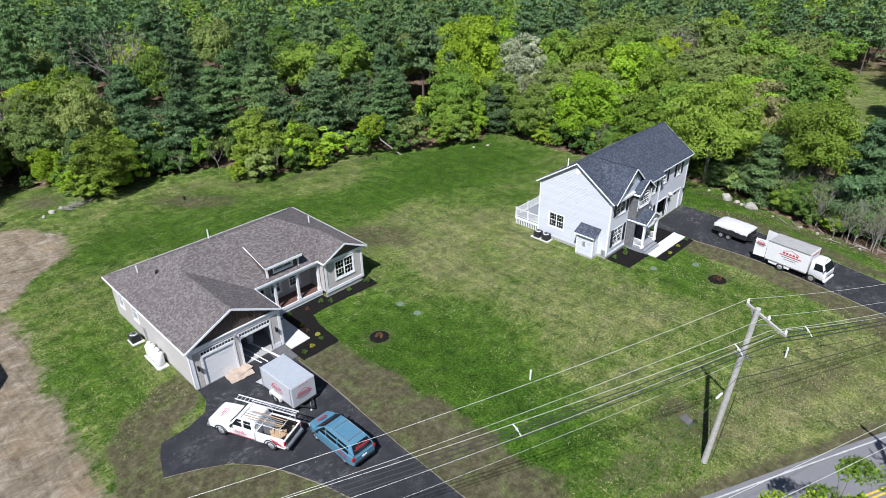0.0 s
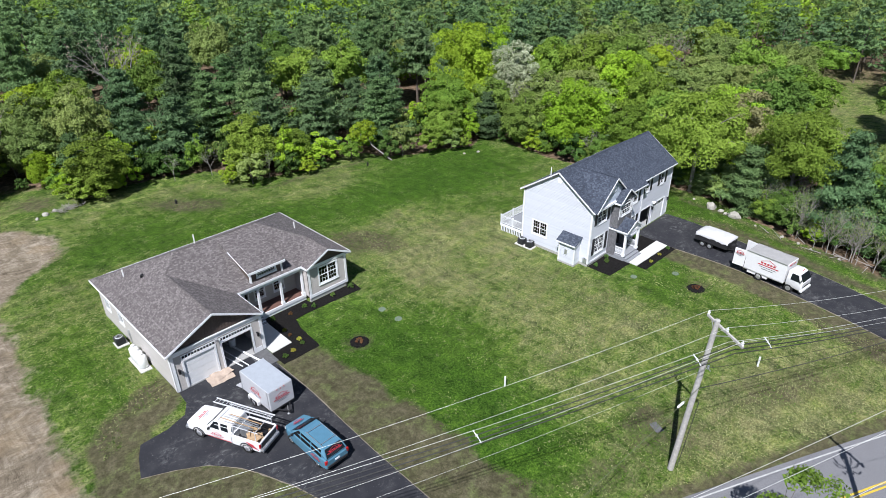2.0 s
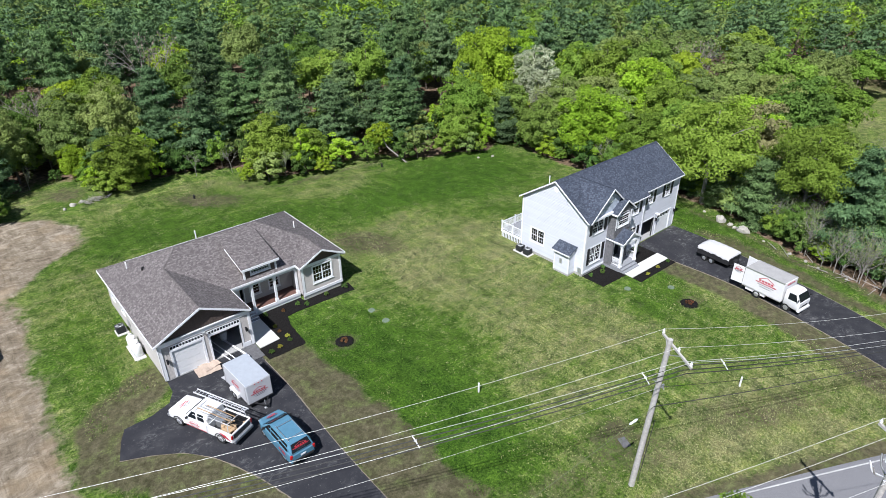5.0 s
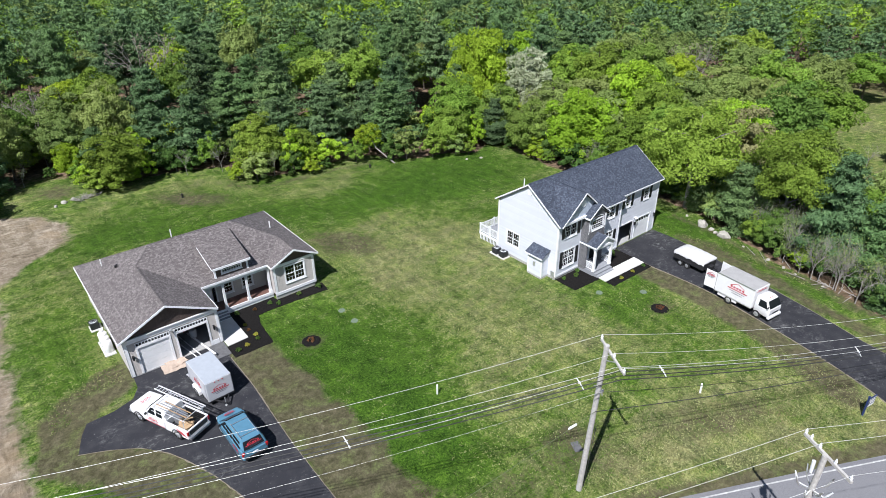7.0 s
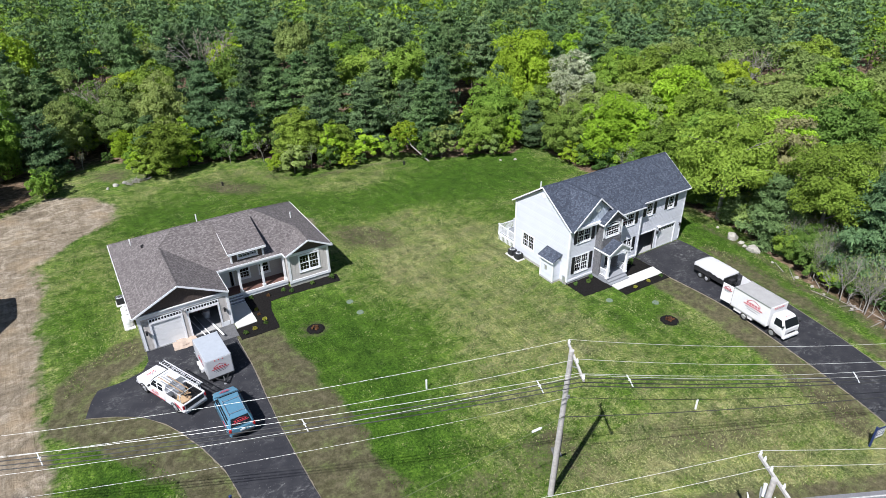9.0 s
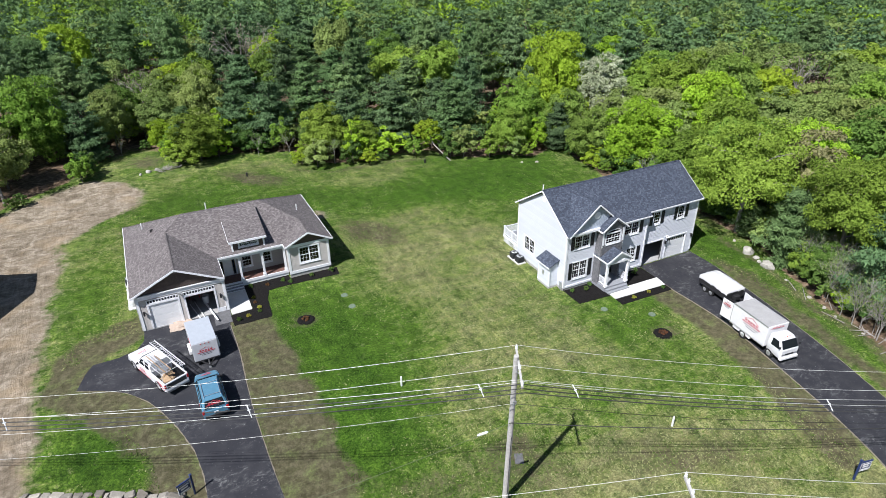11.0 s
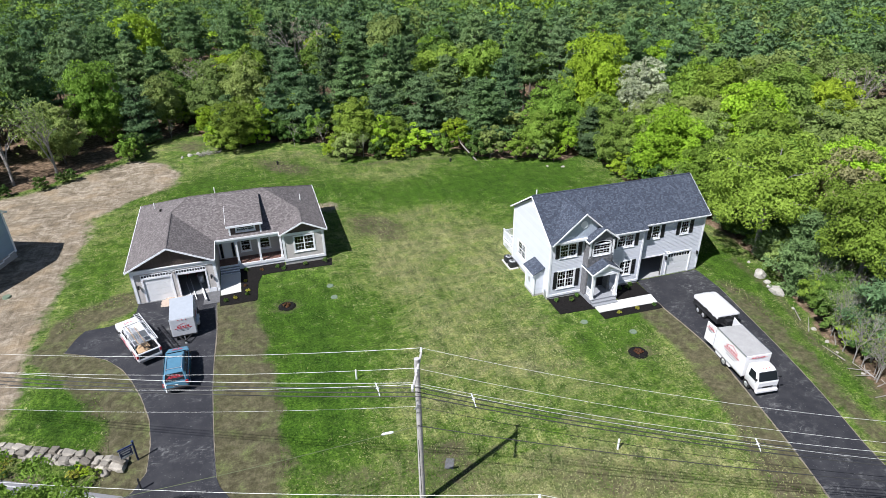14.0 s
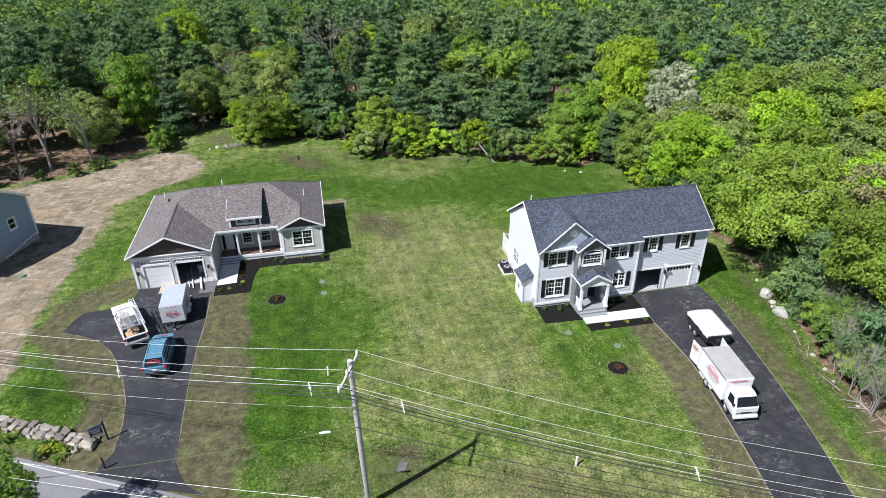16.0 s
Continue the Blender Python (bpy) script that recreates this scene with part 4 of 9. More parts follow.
    box(bm, X0 - 0.03, 18.53, YG - 0.16, YG, 3.6, 3.68)
    box(bm, 25.18, X1 + 0.02, YB - 0.04, YB, 3.42, 3.70)
    box(bm, 25.16, X1 + 0.03, YB - 0.05, YB, 0.42, 0.72)
    box(bm, X1, X1 + 0.05, YB - 0.05, YR, 0.42, 0.66)
    for x in (X0 - 0.03, 18.27):
        box(bm, x, x + 0.26, YG - 0.05, YG, 0.1, 3.22)
    box(bm, X0 - 0.045, X0, YG - 0.05, YG + 0.22, 0.1, 3.4)
    box(bm, 18.5, 18.545, YG - 0.05, YG + 0.22, 0.1, 3.4)
    for x in (25.17, X1 - 0.2):
        box(bm, x, x + 0.23, YB - 0.04, YB, 0.72, 3.42)
    box(bm, X1, X1 + 0.04, YB - 0.04, YB + 0.2, 0.66, 3.42)
    for x in (X0 + 0.3, X0 + 3.42, 17.6):
        box(bm, x + 0.02, x + 0.6, YG - 0.03, YG, 0.1, 0.55) if x > 17 else None
    pieces("corner_board", bm, M_WHITE, h)
    # doors and windows
    for u in (0.95, 4.05):
        opening_trim(h, (X0 + u, YG, 0.1), (1, 0), 2.45 if u < 2 else 2.5, 2.45, 0.16)
    bm = bmesh.new()
    for u in (0.8, 3.9):
        m = frame_m((X0 + u, YG, 2.72), (1, 0))
        box(bm, 0, 2.78, -0.03, 0.12, 0.0, 0.06, m)
        box(bm, 0, 2.78, -0.03, 0.12, 0.3, 0.36, m)
        for k in range(12):
            box(bm, 0.02 + k * 0.245, 0.09 + k * 0.245, -0.02, 0.1, 0.06, 0.3, m)
    part("transom", bm, M_WHITE, h, "row of small panes above a garage door")
    bm = bmesh.new()
    for u in (0.8, 3.9):
        box(bm, X0 + u + 0.03, X0 + u + 2.75, YG - 0.012, YG - 0.004, 2.78, 3.02)
    part("pane", bm, M_AUTOGLASS, h)
    garage_door(h, (X0 + 0.95, YG, 0.1), (1, 0), 2.45, 2.45, False)
    window(h, (26.4, YB, 1.5), (1, 0), 2.0, 1.7, 2, 3, 2, 0.12, "double white window with small panes")
    window(h, (20.95, 44.6, 1.25), (1, 0), 0.95, 1.35, 1, 3, 2)
    window(h, (22.9, 44.6, 1.25), (1, 0), 1.0, 1.35, 1, 3, 2)
    for u in (1.4, 4.4):
        window(h, (X0, YR - u, 1.6), (0, -1), 0.9, 1.4, 1, 3, 2)
    for u in (3, 7):
        window(h, (X1, YB + u, 1.4), (0, 1), 1.0, 1.4, 1, 3, 2)
    # front door with side lights
    bm = bmesh.new()
    m = frame_m((18.75, 44.6, 0.62), (1, 0))
    box(bm, 0.3, 1.2, 0.04, 0.09, 0, 2.05, m)
    door = part("front_door", bm, M_DOORW, h, "white panelled front door")
    for k in (0, 1):
        for j in (0, 1, 2):
            bm = bmesh.new()
            box(bm, 0.38 + k * 0.42, 0.7 + k * 0.42, 0.025, 0.04, 0.12 + j * 0.65, 0.65 + j * 0.65, m)
            part("door_panel", bm, M_DOORW, door)
    bm = bmesh.new()
    box(bm, 0.05, 0.25, 0.05, 0.06, 0.1, 2.0, m)
    box(bm, 1.25, 1.45, 0.05, 0.06, 0.1, 2.0, m)
    pieces("sidelight", bm, M_AUTOGLASS, h)
    opening_trim(h, (18.75, 44.6, 0.62), (1, 0), 1.5, 2.1, 0.12)
    # porch
    bm = bmesh.new()
    n = 46
    for i in range(n):
        x = 18.55 + i * (25.15 - 18.55) / n
        box(bm, x, x + 0.135, 43.02, 44.58, 0.56, 0.6)
    porch = part("porch_floor", bm, M_DECKW, h, "reddish brown porch boards")
    bm = bmesh.new()
    box(bm, 18.55, 25.18, 42.92, 43.02, 0.32, 0.62)
    box(bm, 20.5, 25.18, 42.98, 44.5, -0.3, 0.32)
    box(bm, 18.52, 25.2, 42.95, 43.2, 3.25, 3.56)
    pieces("porch_beam", bm, M_WHITE, h)
    for x in (20.55, 22.8, 25.0):
        bm = bmesh.new()
        box(bm, x - 0.1, x + 0.1, 42.98, 43.18, 0.62, 3.25)
        box(bm, x - 0.15, x + 0.15, 42.93, 43.23, 0.6, 0.85)
        box(bm, x - 0.14, x + 0.14, 42.94, 43.22, 3.1, 3.26)
        part("porch_column", bm, M_WHITE, h)
    for k in range(3):
        bm = bmesh.new()
        box(bm, 18.56, 20.5, 42.1 + 0.3 * k, 42.4 + 0.3 * k, -0.1, 0.15 * (k + 1), None, 0.01)
        # decking grey on the treads stands in for the shade over the steps
        step = part("step", bm, M_DECKG, h, "step tread, greyed to stand for the shade on it")
        bm = bmesh.new()
        box(bm, 18.56, 20.5, 42.085 + 0.3 * k, 42.097 + 0.3 * k, 0.15 * k - 0.02, 0.15 * (k + 1) - 0.02)
        part("riser", bm, M_WHITE, step, "white riser")
    # pipes and vents
    for x, y, z in ((18.95, 50.6, 5.0), (12.5, 50.9, 4.55), (27.9, 48.1, 4.6)):
        bm = bmesh.new()
        tube(bm, [(x, y, z), (x, y, z + (1.5 if x > 18 and x < 20 else 0.85))], 0.06, 10)
        part("vent_pipe", bm, M_PIPE, h)
    bm = bmesh.new()
    tube(bm, [(13.3, 48.9, 5.0), (13.3, 48.9, 5.35), (13.45, 48.8, 5.45)], [0.1, 0.1, 0.08], 8)
    part("vent_cap", bm, M_BLACK, h)
    # lanterns
    for x in (X0 + 0.45, 17.95):
        bm = bmesh.new()
        box(bm, x - 0.06, x + 0.06, YG - 0.1, YG, 1.95, 2.05)
        box(bm, x - 0.08, x + 0.08, YG - 0.26, YG - 0.1, 1.7, 2.05, None, 0.02)
        part("wall_lantern", bm, M_BLACK, h)
    bm = bmesh.new()
    box(bm, 14.45, 14.65, YG - 0.2, YG - 0.04, 3.1, 3.2)
    tube(bm, [(14.4, YG - 0.2, 3.2), (14.35, YG - 0.35, 3.1)], [0.05, 0.09], 8)
    tube(bm, [(14.7, YG - 0.2, 3.2), (14.75, YG - 0.35, 3.1)], [0.05, 0.09], 8)
    part("flood_lamp", bm, M_STEEL, h)
    # meter box and duct on the side wall
    bm = bmesh.new()
    box(bm, X0 - 0.12, X0, 47.5, 47.75, 1.0, 1.6, None, 0.01)
    tube(bm, [(X0 - 0.06, 47.6, 0.1), (X0 - 0.06, 47.6, 1.0)], 0.04, 8)
    part("meter_box", bm, M_STEEL, h)
    return h


ranch_house()


# ---- pale two-storey house ----
def colonial_house():
    h = thing("house", "two-storey pale blue-grey clapboard house with a charcoal shingle gable roof", "house", (0, 0, 0))
    X0, XM, X1, YF, YG, YR = 48.6, 58.6, 65.85, 27.3, 27.65, 35.8
    E = 6.36
    bm = bmesh.new()
    wall(bm, (X0 + 0.02, YR), (X0 + 0.02, YF + 0.02), -0.5, 0.32)
    wall(bm, (X0, YF + 0.02), (XM, YF + 0.02), -0.5, 0.35)
    wall(bm, (X1 - 0.02, YG), (X1 - 0.02, YR), -0.5, 0.25)
    wall(bm, (X1, YR - 0.02), (X0, YR - 0.02), -0.5, 0.3)
    pieces("foundation", bm, M_FOUND, h)
    wl = [(0.93, 2.68, 1.15, 2.95), (0.98, 2.68, 4.5, 5.8), (7.1, 8.85, 4.5, 5.75), (7.7, 8.9, 1.3, 2.8), (5.2, 6.15, 0.5, 2.6)]
    bm = bmesh.new()
    wall(bm, (X0, YF), (XM, YF), 0.3, E, wl)
    part("front_wall", bm, M_SIDE2, h)
    bm = bmesh.new()
    wall(bm, (XM, YG), (X1, YG), 0.05, E + 0.15, [(0.35, 2.95, 0.05, 2.5), (3.55, 6.2, 0.05, 2.5), (1.15, 2.0, 4.65, 5.98), (4.5, 5.35, 4.65, 5.98)])
    wall(bm, (XM, YF + 0.16), (XM, YG), 0.05, E)
    part("garage_wall", bm, M_SIDE2, h)
    bm = bmesh.new()
    wall(bm, (X0, YR), (X0, YF), 0.3, E, [(1.4, 3.2, 1.5, 3.05)])
    ridge_y, ridge_z, eave_y0, eave_y1, eave_z = 31.45, 9.32, 26.95, 36.1, 6.24
    prism(bm, [(X0, YF, E), (X0, YR, E), (X0, ridge_y, ridge_z - 0.28)], (0.16, 0, 0))
    part("side_wall", fix(bm), M_SIDE2, h)
    bm = bmesh.new()
    wall(bm, (X1, YG), (X1, YR), 0.2, E)
    prism(bm, [(X1 - 0.16, YG, E), (X1 - 0.16, YR, E), (X1 - 0.16, ridge_y, ridge_z - 0.28)], (0.16, 0, 0))
    wall(bm, (X1, YR), (X0, YR), 0.2, E, [(3, 4, 1.4, 2.8), (9, 10, 4.4, 5.7), (15, 17, 0.4, 2.5)])
    part("rear_wall", fix(bm), M_SIDE2, h)
    bm = bmesh.new()
    wall(bm, (XM - 0.1, YG), (XM - 0.1, YR), 0.0, 3.0, t=0.1)
    box(bm, X0 + 0.17, XM - 0.1, YF + 0.18, YR - 0.18, 3.0, 3.25)
    box(bm, XM, X1 - 0.17, YG + 0.18, YR - 0.18, 3.0, 3.25)
    box(bm, X0 + 0.17, X1 - 0.17, YG + 0.18, YR - 0.18, E - 0.05, E)
    box(bm, X0 + 0.17, XM - 0.1, YF + 0.18, YR - 0.18, 0.3, 0.45)
    part("partition", fix(bm), M_INSIDE, h)
    bm = bmesh.new()
    box(bm, XM, X1 - 0.17, YG, YR - 0.2, 0.02, 0.08)
    part("garage_floor", bm, M_GFLOOR, h)
    # roof
    sl = (ridge_z - eave_z) / (ridge_y - eave_y0)
    xa, xm, xb = 48.32, 58.75, 66.1
    yg = eave_y0 + 0.36
    zg = eave_z + sl * 0.36
    bm = bmesh.new()
    roof_plane(bm, [(xa, eave_y0, eave_z), (xm, eave_y0, eave_z), (xm, ridge_y, ridge_z), (xa, ridge_y, ridge_z)])
    roof_plane(bm, [(xm, yg, zg), (xb, yg, zg), (xb, ridge_y, ridge_z), (xm, ridge_y, ridge_z)])
    roof_plane(bm, [(xb, eave_y1, eave_z + 0.05), (xa, eave_y1, eave_z + 0.05), (xa, ridge_y, ridge_z), (xb, ridge_y, ridge_z)])
    # front gable
    px, py, pz, fx0, fx1 = 51.58, 26.68, 9.06, 48.36, 54.8
    back = lambda z: eave_y0 + (z - eave_z) / sl
    roof_plane(bm, [(fx0, py, eave_z + 0.03), (px, py, pz), (px, back(pz), pz), (fx0, back(eave_z + 0.03), eave_z + 0.03)], 0.12)
    roof_plane(bm, [(px, py, pz), (fx1, py, eave_z + 0.03), (fx1, back(eave_z + 0.03), eave_z + 0.03), (px, back(pz), pz)], 0.12)
    # tower gable
    qx, qy, qz, gx0, gx1, ge = 53.45, 26.14, 7.52, 51.85, 55.02, 6.28
    roof_plane(bm, [(gx0, qy, ge), (qx, qy, qz), (qx, back(qz) + 0.1, qz), (gx0, back(ge) + 0.6, ge)], 0.12)
    roof_plane(bm, [(qx, qy, qz), (gx1, qy, ge), (gx1, back(ge) + 0.3, ge), (qx, back(qz) + 0.1, qz)], 0.12)
    roof = pieces("roof", bm, M_ROOF2, h, "charcoal blue asphalt shingle roof", True)
    for a, b in (((xa, ridge_y, ridge_z), (xb, ridge_y, ridge_z)), ((px, py, pz), (px, back(pz), pz)), ((qx, qy, qz), (qx, back(qz), qz))):
        bm = bmesh.new()
        va, vb = Vector(a), Vector(b)
        n = max(3, int((vb - va).length / 0.4))
        for i in range(n):
            beam(bm, va.lerp(vb, i / n) + Vector((0, 0, 0.014)), va.lerp(vb, (i + 0.95) / n) + Vector((0, 0, 0.004)), 0.17, 0.024)
        part("ridge_cap", roof_uv(fix(bm)), M_ROOF2, roof)
    # gables' faces
    bm = bmesh.new()
    prism(bm, [(X0 + 0.1, YF - 0.3, eave_z + 0.2), (54.6, YF - 0.3, eave_z + 0.2), (px, YF - 0.3, pz - 0.24)], (0, 0.2, 0))
    part("gable", fix(bm), M_SIDE2V, h, "grey-blue board and batten gable")
    bm = bmesh.new()
    for i in range(30):
        x = X0 + 0.3 + i * 0.2
        top = eave_z + 0.2 + (pz - 0.24 - eave_z - 0.2) * (1 - abs(x - px) / 3.02)
        if top > eave_z + 0.3:
            box(bm, x, x + 0.04, YF - 0.32, YF - 0.28, eave_z + 0.2, top)
    pieces("batten", bm, M_SIDE2V, h)
    bm = bmesh.new()
    m = Matrix.Translation((51.62, YF - 0.33, 7.8)) @ Matrix.Rotation(radians(90), 4, "X")
    bmesh.ops.create_cone(bm, cap_ends=True, segments=28, radius1=0.36, radius2=0.36, depth=0.06, matrix=m)
    part("round_vent", bm, M_WHITE, h)
    bm = bmesh.new()
    m = Matrix.Translation((X0 - 0.02, 31.4, 8.35)) @ Matrix.Rotation(radians(90), 4, "Y")
    bmesh.ops.create_cone(bm, cap_ends=True, segments=28, radius1=0.3, radius2=0.3, depth=0.06, matrix=m)
    part("round_vent", bm, M_WHITE, h)
    # tower: stone faced, with the arched window
    TY, t0, t1 = 26.4, 52.12, 54.7
    bm = bmesh.new()
    wall(bm, (t0, TY), (t1, TY), 3.4, 6.2, [(0.42, 2.18, 4.72, 6.1)])
    prism(bm, [(t0, TY, 6.2), (t1, TY, 6.2), (qx, TY, qz - 0.25)], (0, 0.16, 0))
    wall(bm, (t0, YF), (t0, TY), 0.3, 6.25)
    wall(bm, (t1, TY), (t1, YF), 0.3, 6.25)
    tower = part("tower", fix(bm), M_DARKSTONE, h, "stone-faced bay with an arched window")
    bm = bmesh.new()
    rs = random.Random(5)
    for x, d in ((t0, -1), (t1, 1)):
        z = 0.35
        while z < 6.2:
            hh = rs.uniform(0.1, 0.2)
            y = TY + 0.0
            while y < YF - 0.05:
                w = rs.uniform(0.18, 0.4)
                q = rs.uniform(0.015, 0.05)
                box(bm, min(x, x + d * q), max(x, x + d * q), y + 0.008, min(y + w, YF) - 0.008, z + 0.008, z + hh - 0.008)
                y += w
            z += hh
    for z in (3.5, 3.7, 3.9, 4.1, 4.3, 4.5):
        x = t0 + 0.02
        while x < t1 - 0.1:
            w = rs.uniform(0.2, 0.45)
            q = rs.uniform(0.015, 0.05)
            box(bm, x + 0.008, min(x + w, t1) - 0.008, TY - q, TY, z + 0.008, z + 0.19)
            x += w
    part("stone_facing", bm, M_DARKSTONE, tower)
    win = window(h, (t0 + 0.42, TY, 4.72), (1, 0), 1.76, 1.05, 1, 5, 2, 0.11, "arched white window with small panes")
    bm = bmesh.new()
    n = 14
    for i in range(n):
        a, b = math.pi * i / n, math.pi * (i + 1) / n
        p = [Vector((t0 + 1.3 + math.cos(c) * rr, TY - 0.035, 5.77 + math.sin(c) * rr * 0.42)) for c, rr in ((a, 0.88), (b, 0.88), (b, 1.0), (a, 1.0))]
        prism(bm, p, (0, 0.1, 0))
    part("arch", fix(bm), M_WHITE, win)
    bm = bmesh.new()
    prism(bm, [(t0 + 1.3 + math.cos(math.pi * i / n) * 0.88, TY + 0.05, 5.77 + math.sin(math.pi * i / n) * 0.36) for i in range(n + 1)], (0, 0.01, 0))
    part("arch_pane", fix(bm), M_GLASS, win)
    # fascias, corner boards, belts
    bm = bmesh.new()
    for a, b in (((xa, eave_y0 - 0.02, eave_z - 0.08), (fx0 + 0.05, eave_y0 - 0.02, eave_z - 0.08)), ((fx1, eave_y0 - 0.02, eave_z - 0.08), (xm, eave_y0 - 0.02, eave_z - 0.08)),
                 ((xm, yg - 0.02, zg - 0.08), (xb, yg - 0.02, zg - 0.08)), ((xa, eave_y1 + 0.02, eave_z - 0.04), (xb, eave_y1 + 0.02, eave_z - 0.04)),
                 ((xa - 0.02, eave_y0, eave_z - 0.09), (xa - 0.02, ridge_y, ridge_z - 0.09)), ((xa - 0.02, ridge_y, ridge_z - 0.09), (xa - 0.02, eave_y1, eave_z - 0.05)),
                 ((xb + 0.02, yg, zg - 0.09), (xb + 0.02, ridge_y, ridge_z - 0.09)), ((xb + 0.02, ridge_y, ridge_z - 0.09), (xb + 0.02, eave_y1, eave_z - 0.05)),
                 ((fx0, py - 0.02, eave_z - 0.06), (px, py - 0.02, pz - 0.08)), ((px, py - 0.02, pz - 0.08), (fx1, py - 0.02, eave_z - 0.06)),
                 ((gx0, qy - 0.02, ge - 0.06), (qx, qy - 0.02, qz - 0.08)), ((qx, qy - 0.02, qz - 0.08), (gx1, qy - 0.02, ge - 0.06))):
        beam(bm, a, b, 0.05, 0.13)
    beam(bm, (gx0, qy, ge - 0.09), (gx0, YF, ge - 0.09), 0.05, 0.18)
    beam(bm, (gx1, qy, ge - 0.09), (gx1, YF, ge - 0.09), 0.05, 0.18)
    pieces("fascia", bm, M_WHITE, h)
    bm = bmesh.new()
    box(bm, X0 + 0.05, 54.6, py + 0.1, YF, eave_z - 0.02, eave_z + 0.2)
    box(bm, 54.8, xm, eave_y0, YF, eave_z - 0.17, eave_z - 0.14)
    box(bm, xm, xb, yg, YG, zg - 0.17, zg - 0.14)
    pieces("soffit", bm, M_WHITE, h)
    bm = bmesh.new()
    for x in (X0 - 0.03, XM - 0.14):
        box(bm, x, x + 0.17, YF - 0.035, YF, 0.35, 6.2)
    box(bm, X0 - 0.035, X0, YF - 0.03, YF + 0.14, 0.35, 6.2)
    box(bm, X0 - 0.035, X0, YR - 0.15, YR + 0.02, 0.3, 6.2)
    box(bm, X1 - 0.15, X1 + 0.03, YG - 0.035, YG, 0.25, 6.3)
    box(bm, X1, X1 + 0.035, YG - 0.03, YG + 0.14, 0.25, 6.3)
    box(bm, XM + 0.0, XM + 0.14, YG - 0.035, YG, 0.05, 6.2)
    box(bm, X0, t0, YF - 0.04, YF, 0.28, 0.5)
    box(bm, t1, XM, YF - 0.04, YF, 0.28, 0.5)
    for x in (t0, t1 - 0.16):
        box(bm, x - 0.02, x + 0.18, TY - 0.035, TY, 4.4, 6.15)
    pieces("corner_board", bm, M_WHITE, h)
    window(h, (X0 + 0.93, YF, 1.15), (1, 0), 1.75, 1.8, 2, 3, 2, 0.1)
    window(h, (X0 + 0.98, YF, 4.5), (1, 0), 1.7, 1.3, 2, 3, 2, 0.1)
    window(h, (X0 + 7.1, YF, 4.5), (1, 0), 1.75, 1.25, 2, 3, 2, 0.1)
    window(h, (X0 + 7.7, YF, 1.3), (1, 0), 1.2, 1.5, 2, 2, 2, 0.1)
    window(h, (XM + 1.15, YG, 4.65), (1, 0), 0.85, 1.33, 1, 3, 2, 0.1)
    window(h, (XM + 4.5, YG, 4.65), (1, 0), 0.85, 1.33, 1, 3, 2, 0.1)
    window(h, (X0, YR - 1.4, 1.5), (0, -1), 1.8, 1.55, 2, 3, 2, 0.1)
    for x, z, hh, y in ((49.08, 1.1, 1.9, YF), (51.42, 1.1, 1.9, YF), (49.1, 4.45, 1.42, YF), (51.42, 4.45, 1.42, YF), (55.18, 4.45, 1.35, YF), (57.58, 4.45, 1.35, YF), (57.65, 1.25, 1.6, YF),
                        (59.2, 4.6, 1.43, YG), (60.72, 4.6, 1.43, YG), (62.55, 4.6, 1.43, YG), (64.08, 4.6, 1.43, YG)):
        shutter(h, (x, y, z), (1, 0), 0.4, hh)
    # garage doors: one open, one closed
    for u, w in ((0.35, 2.6), (3.55, 2.65)):
        opening_trim(h, (XM + u, YG, 0.05), (1, 0), w, 2.45, 0.13)
    garage_door(h, (XM + 3.55, YG, 0.05), (1, 0), 2.65, 2.45, True)
    for x in (XM + 3.25, X1 - 0.3):
        bm = bmesh.new()
        box(bm, x - 0.05, x + 0.05, YG - 0.08, YG, 2.2, 2.3)
        box(bm, x - 0.08, x + 0.08, YG - 0.24, YG - 0.06, 1.95, 2.3, None, 0.02)
        part("wall_lantern", bm, M_BLACK, h)
    bm = bmesh.new()
    for x in (XM + 3.15, XM + 3.4):
        tube(bm, [(x, YG, 2.85), (x, YG - 0.2, 2.9), (x, YG - 0.35, 2.75)], [0.04, 0.05, 0.09], 8)
    part("flood_lamp", bm, M_WHITE, h)
    # front door
    m = frame_m((53.8, YF, 0.5), (1, 0))
    bm = bmesh.new()
    box(bm, 0.02, 0.93, 0.05, 0.1, 0, 2.08, m)
    box(bm, 0.2, 0.74, 0.03, 0.05, 1.0, 1.95, m)
    part("front_door", bm, M_BLACK, h, "black front door under the porch")
    opening_trim(h, (53.8, YF, 0.5), (1, 0), 0.95, 2.1, 0.1)
    # porch with its own little gable roof
    p0, p1, pf = 52.0, 55.1, 25.1
    bm = bmesh.new()
    pe, pr = 3.36, 4.28
    cx = 53.56
    roof_plane(bm, [(p0, pf, pe), (cx, pf, pr), (cx, YF, pr), (p0, YF, pe)], 0.1)
    roof_plane(bm, [(cx, pf, pr), (p1, pf, pe), (p1, YF, pe), (cx, YF, pr)], 0.1)
    pieces("porch_roof", bm, M_ROOF2, h, "", True)
    bm = bmesh.new()
    beam(bm, (p0, pf - 0.02, pe - 0.07), (cx, pf - 0.02, pr - 0.07), 0.05, 0.18)
    beam(bm, (cx, pf - 0.02, pr - 0.07), (p1, pf - 0.02, pe - 0.07), 0.05, 0.18)
    beam(bm, (p0, pf, pe - 0.08), (p0, YF, pe - 0.08), 0.05, 0.16)
    beam(bm, (p1, pf, pe - 0.08), (p1, YF, pe - 0.08), 0.05, 0.16)
    box(bm, p0 + 0.15, p1 - 0.15, pf + 0.15, pf + 0.4, 3.0, 3.26)
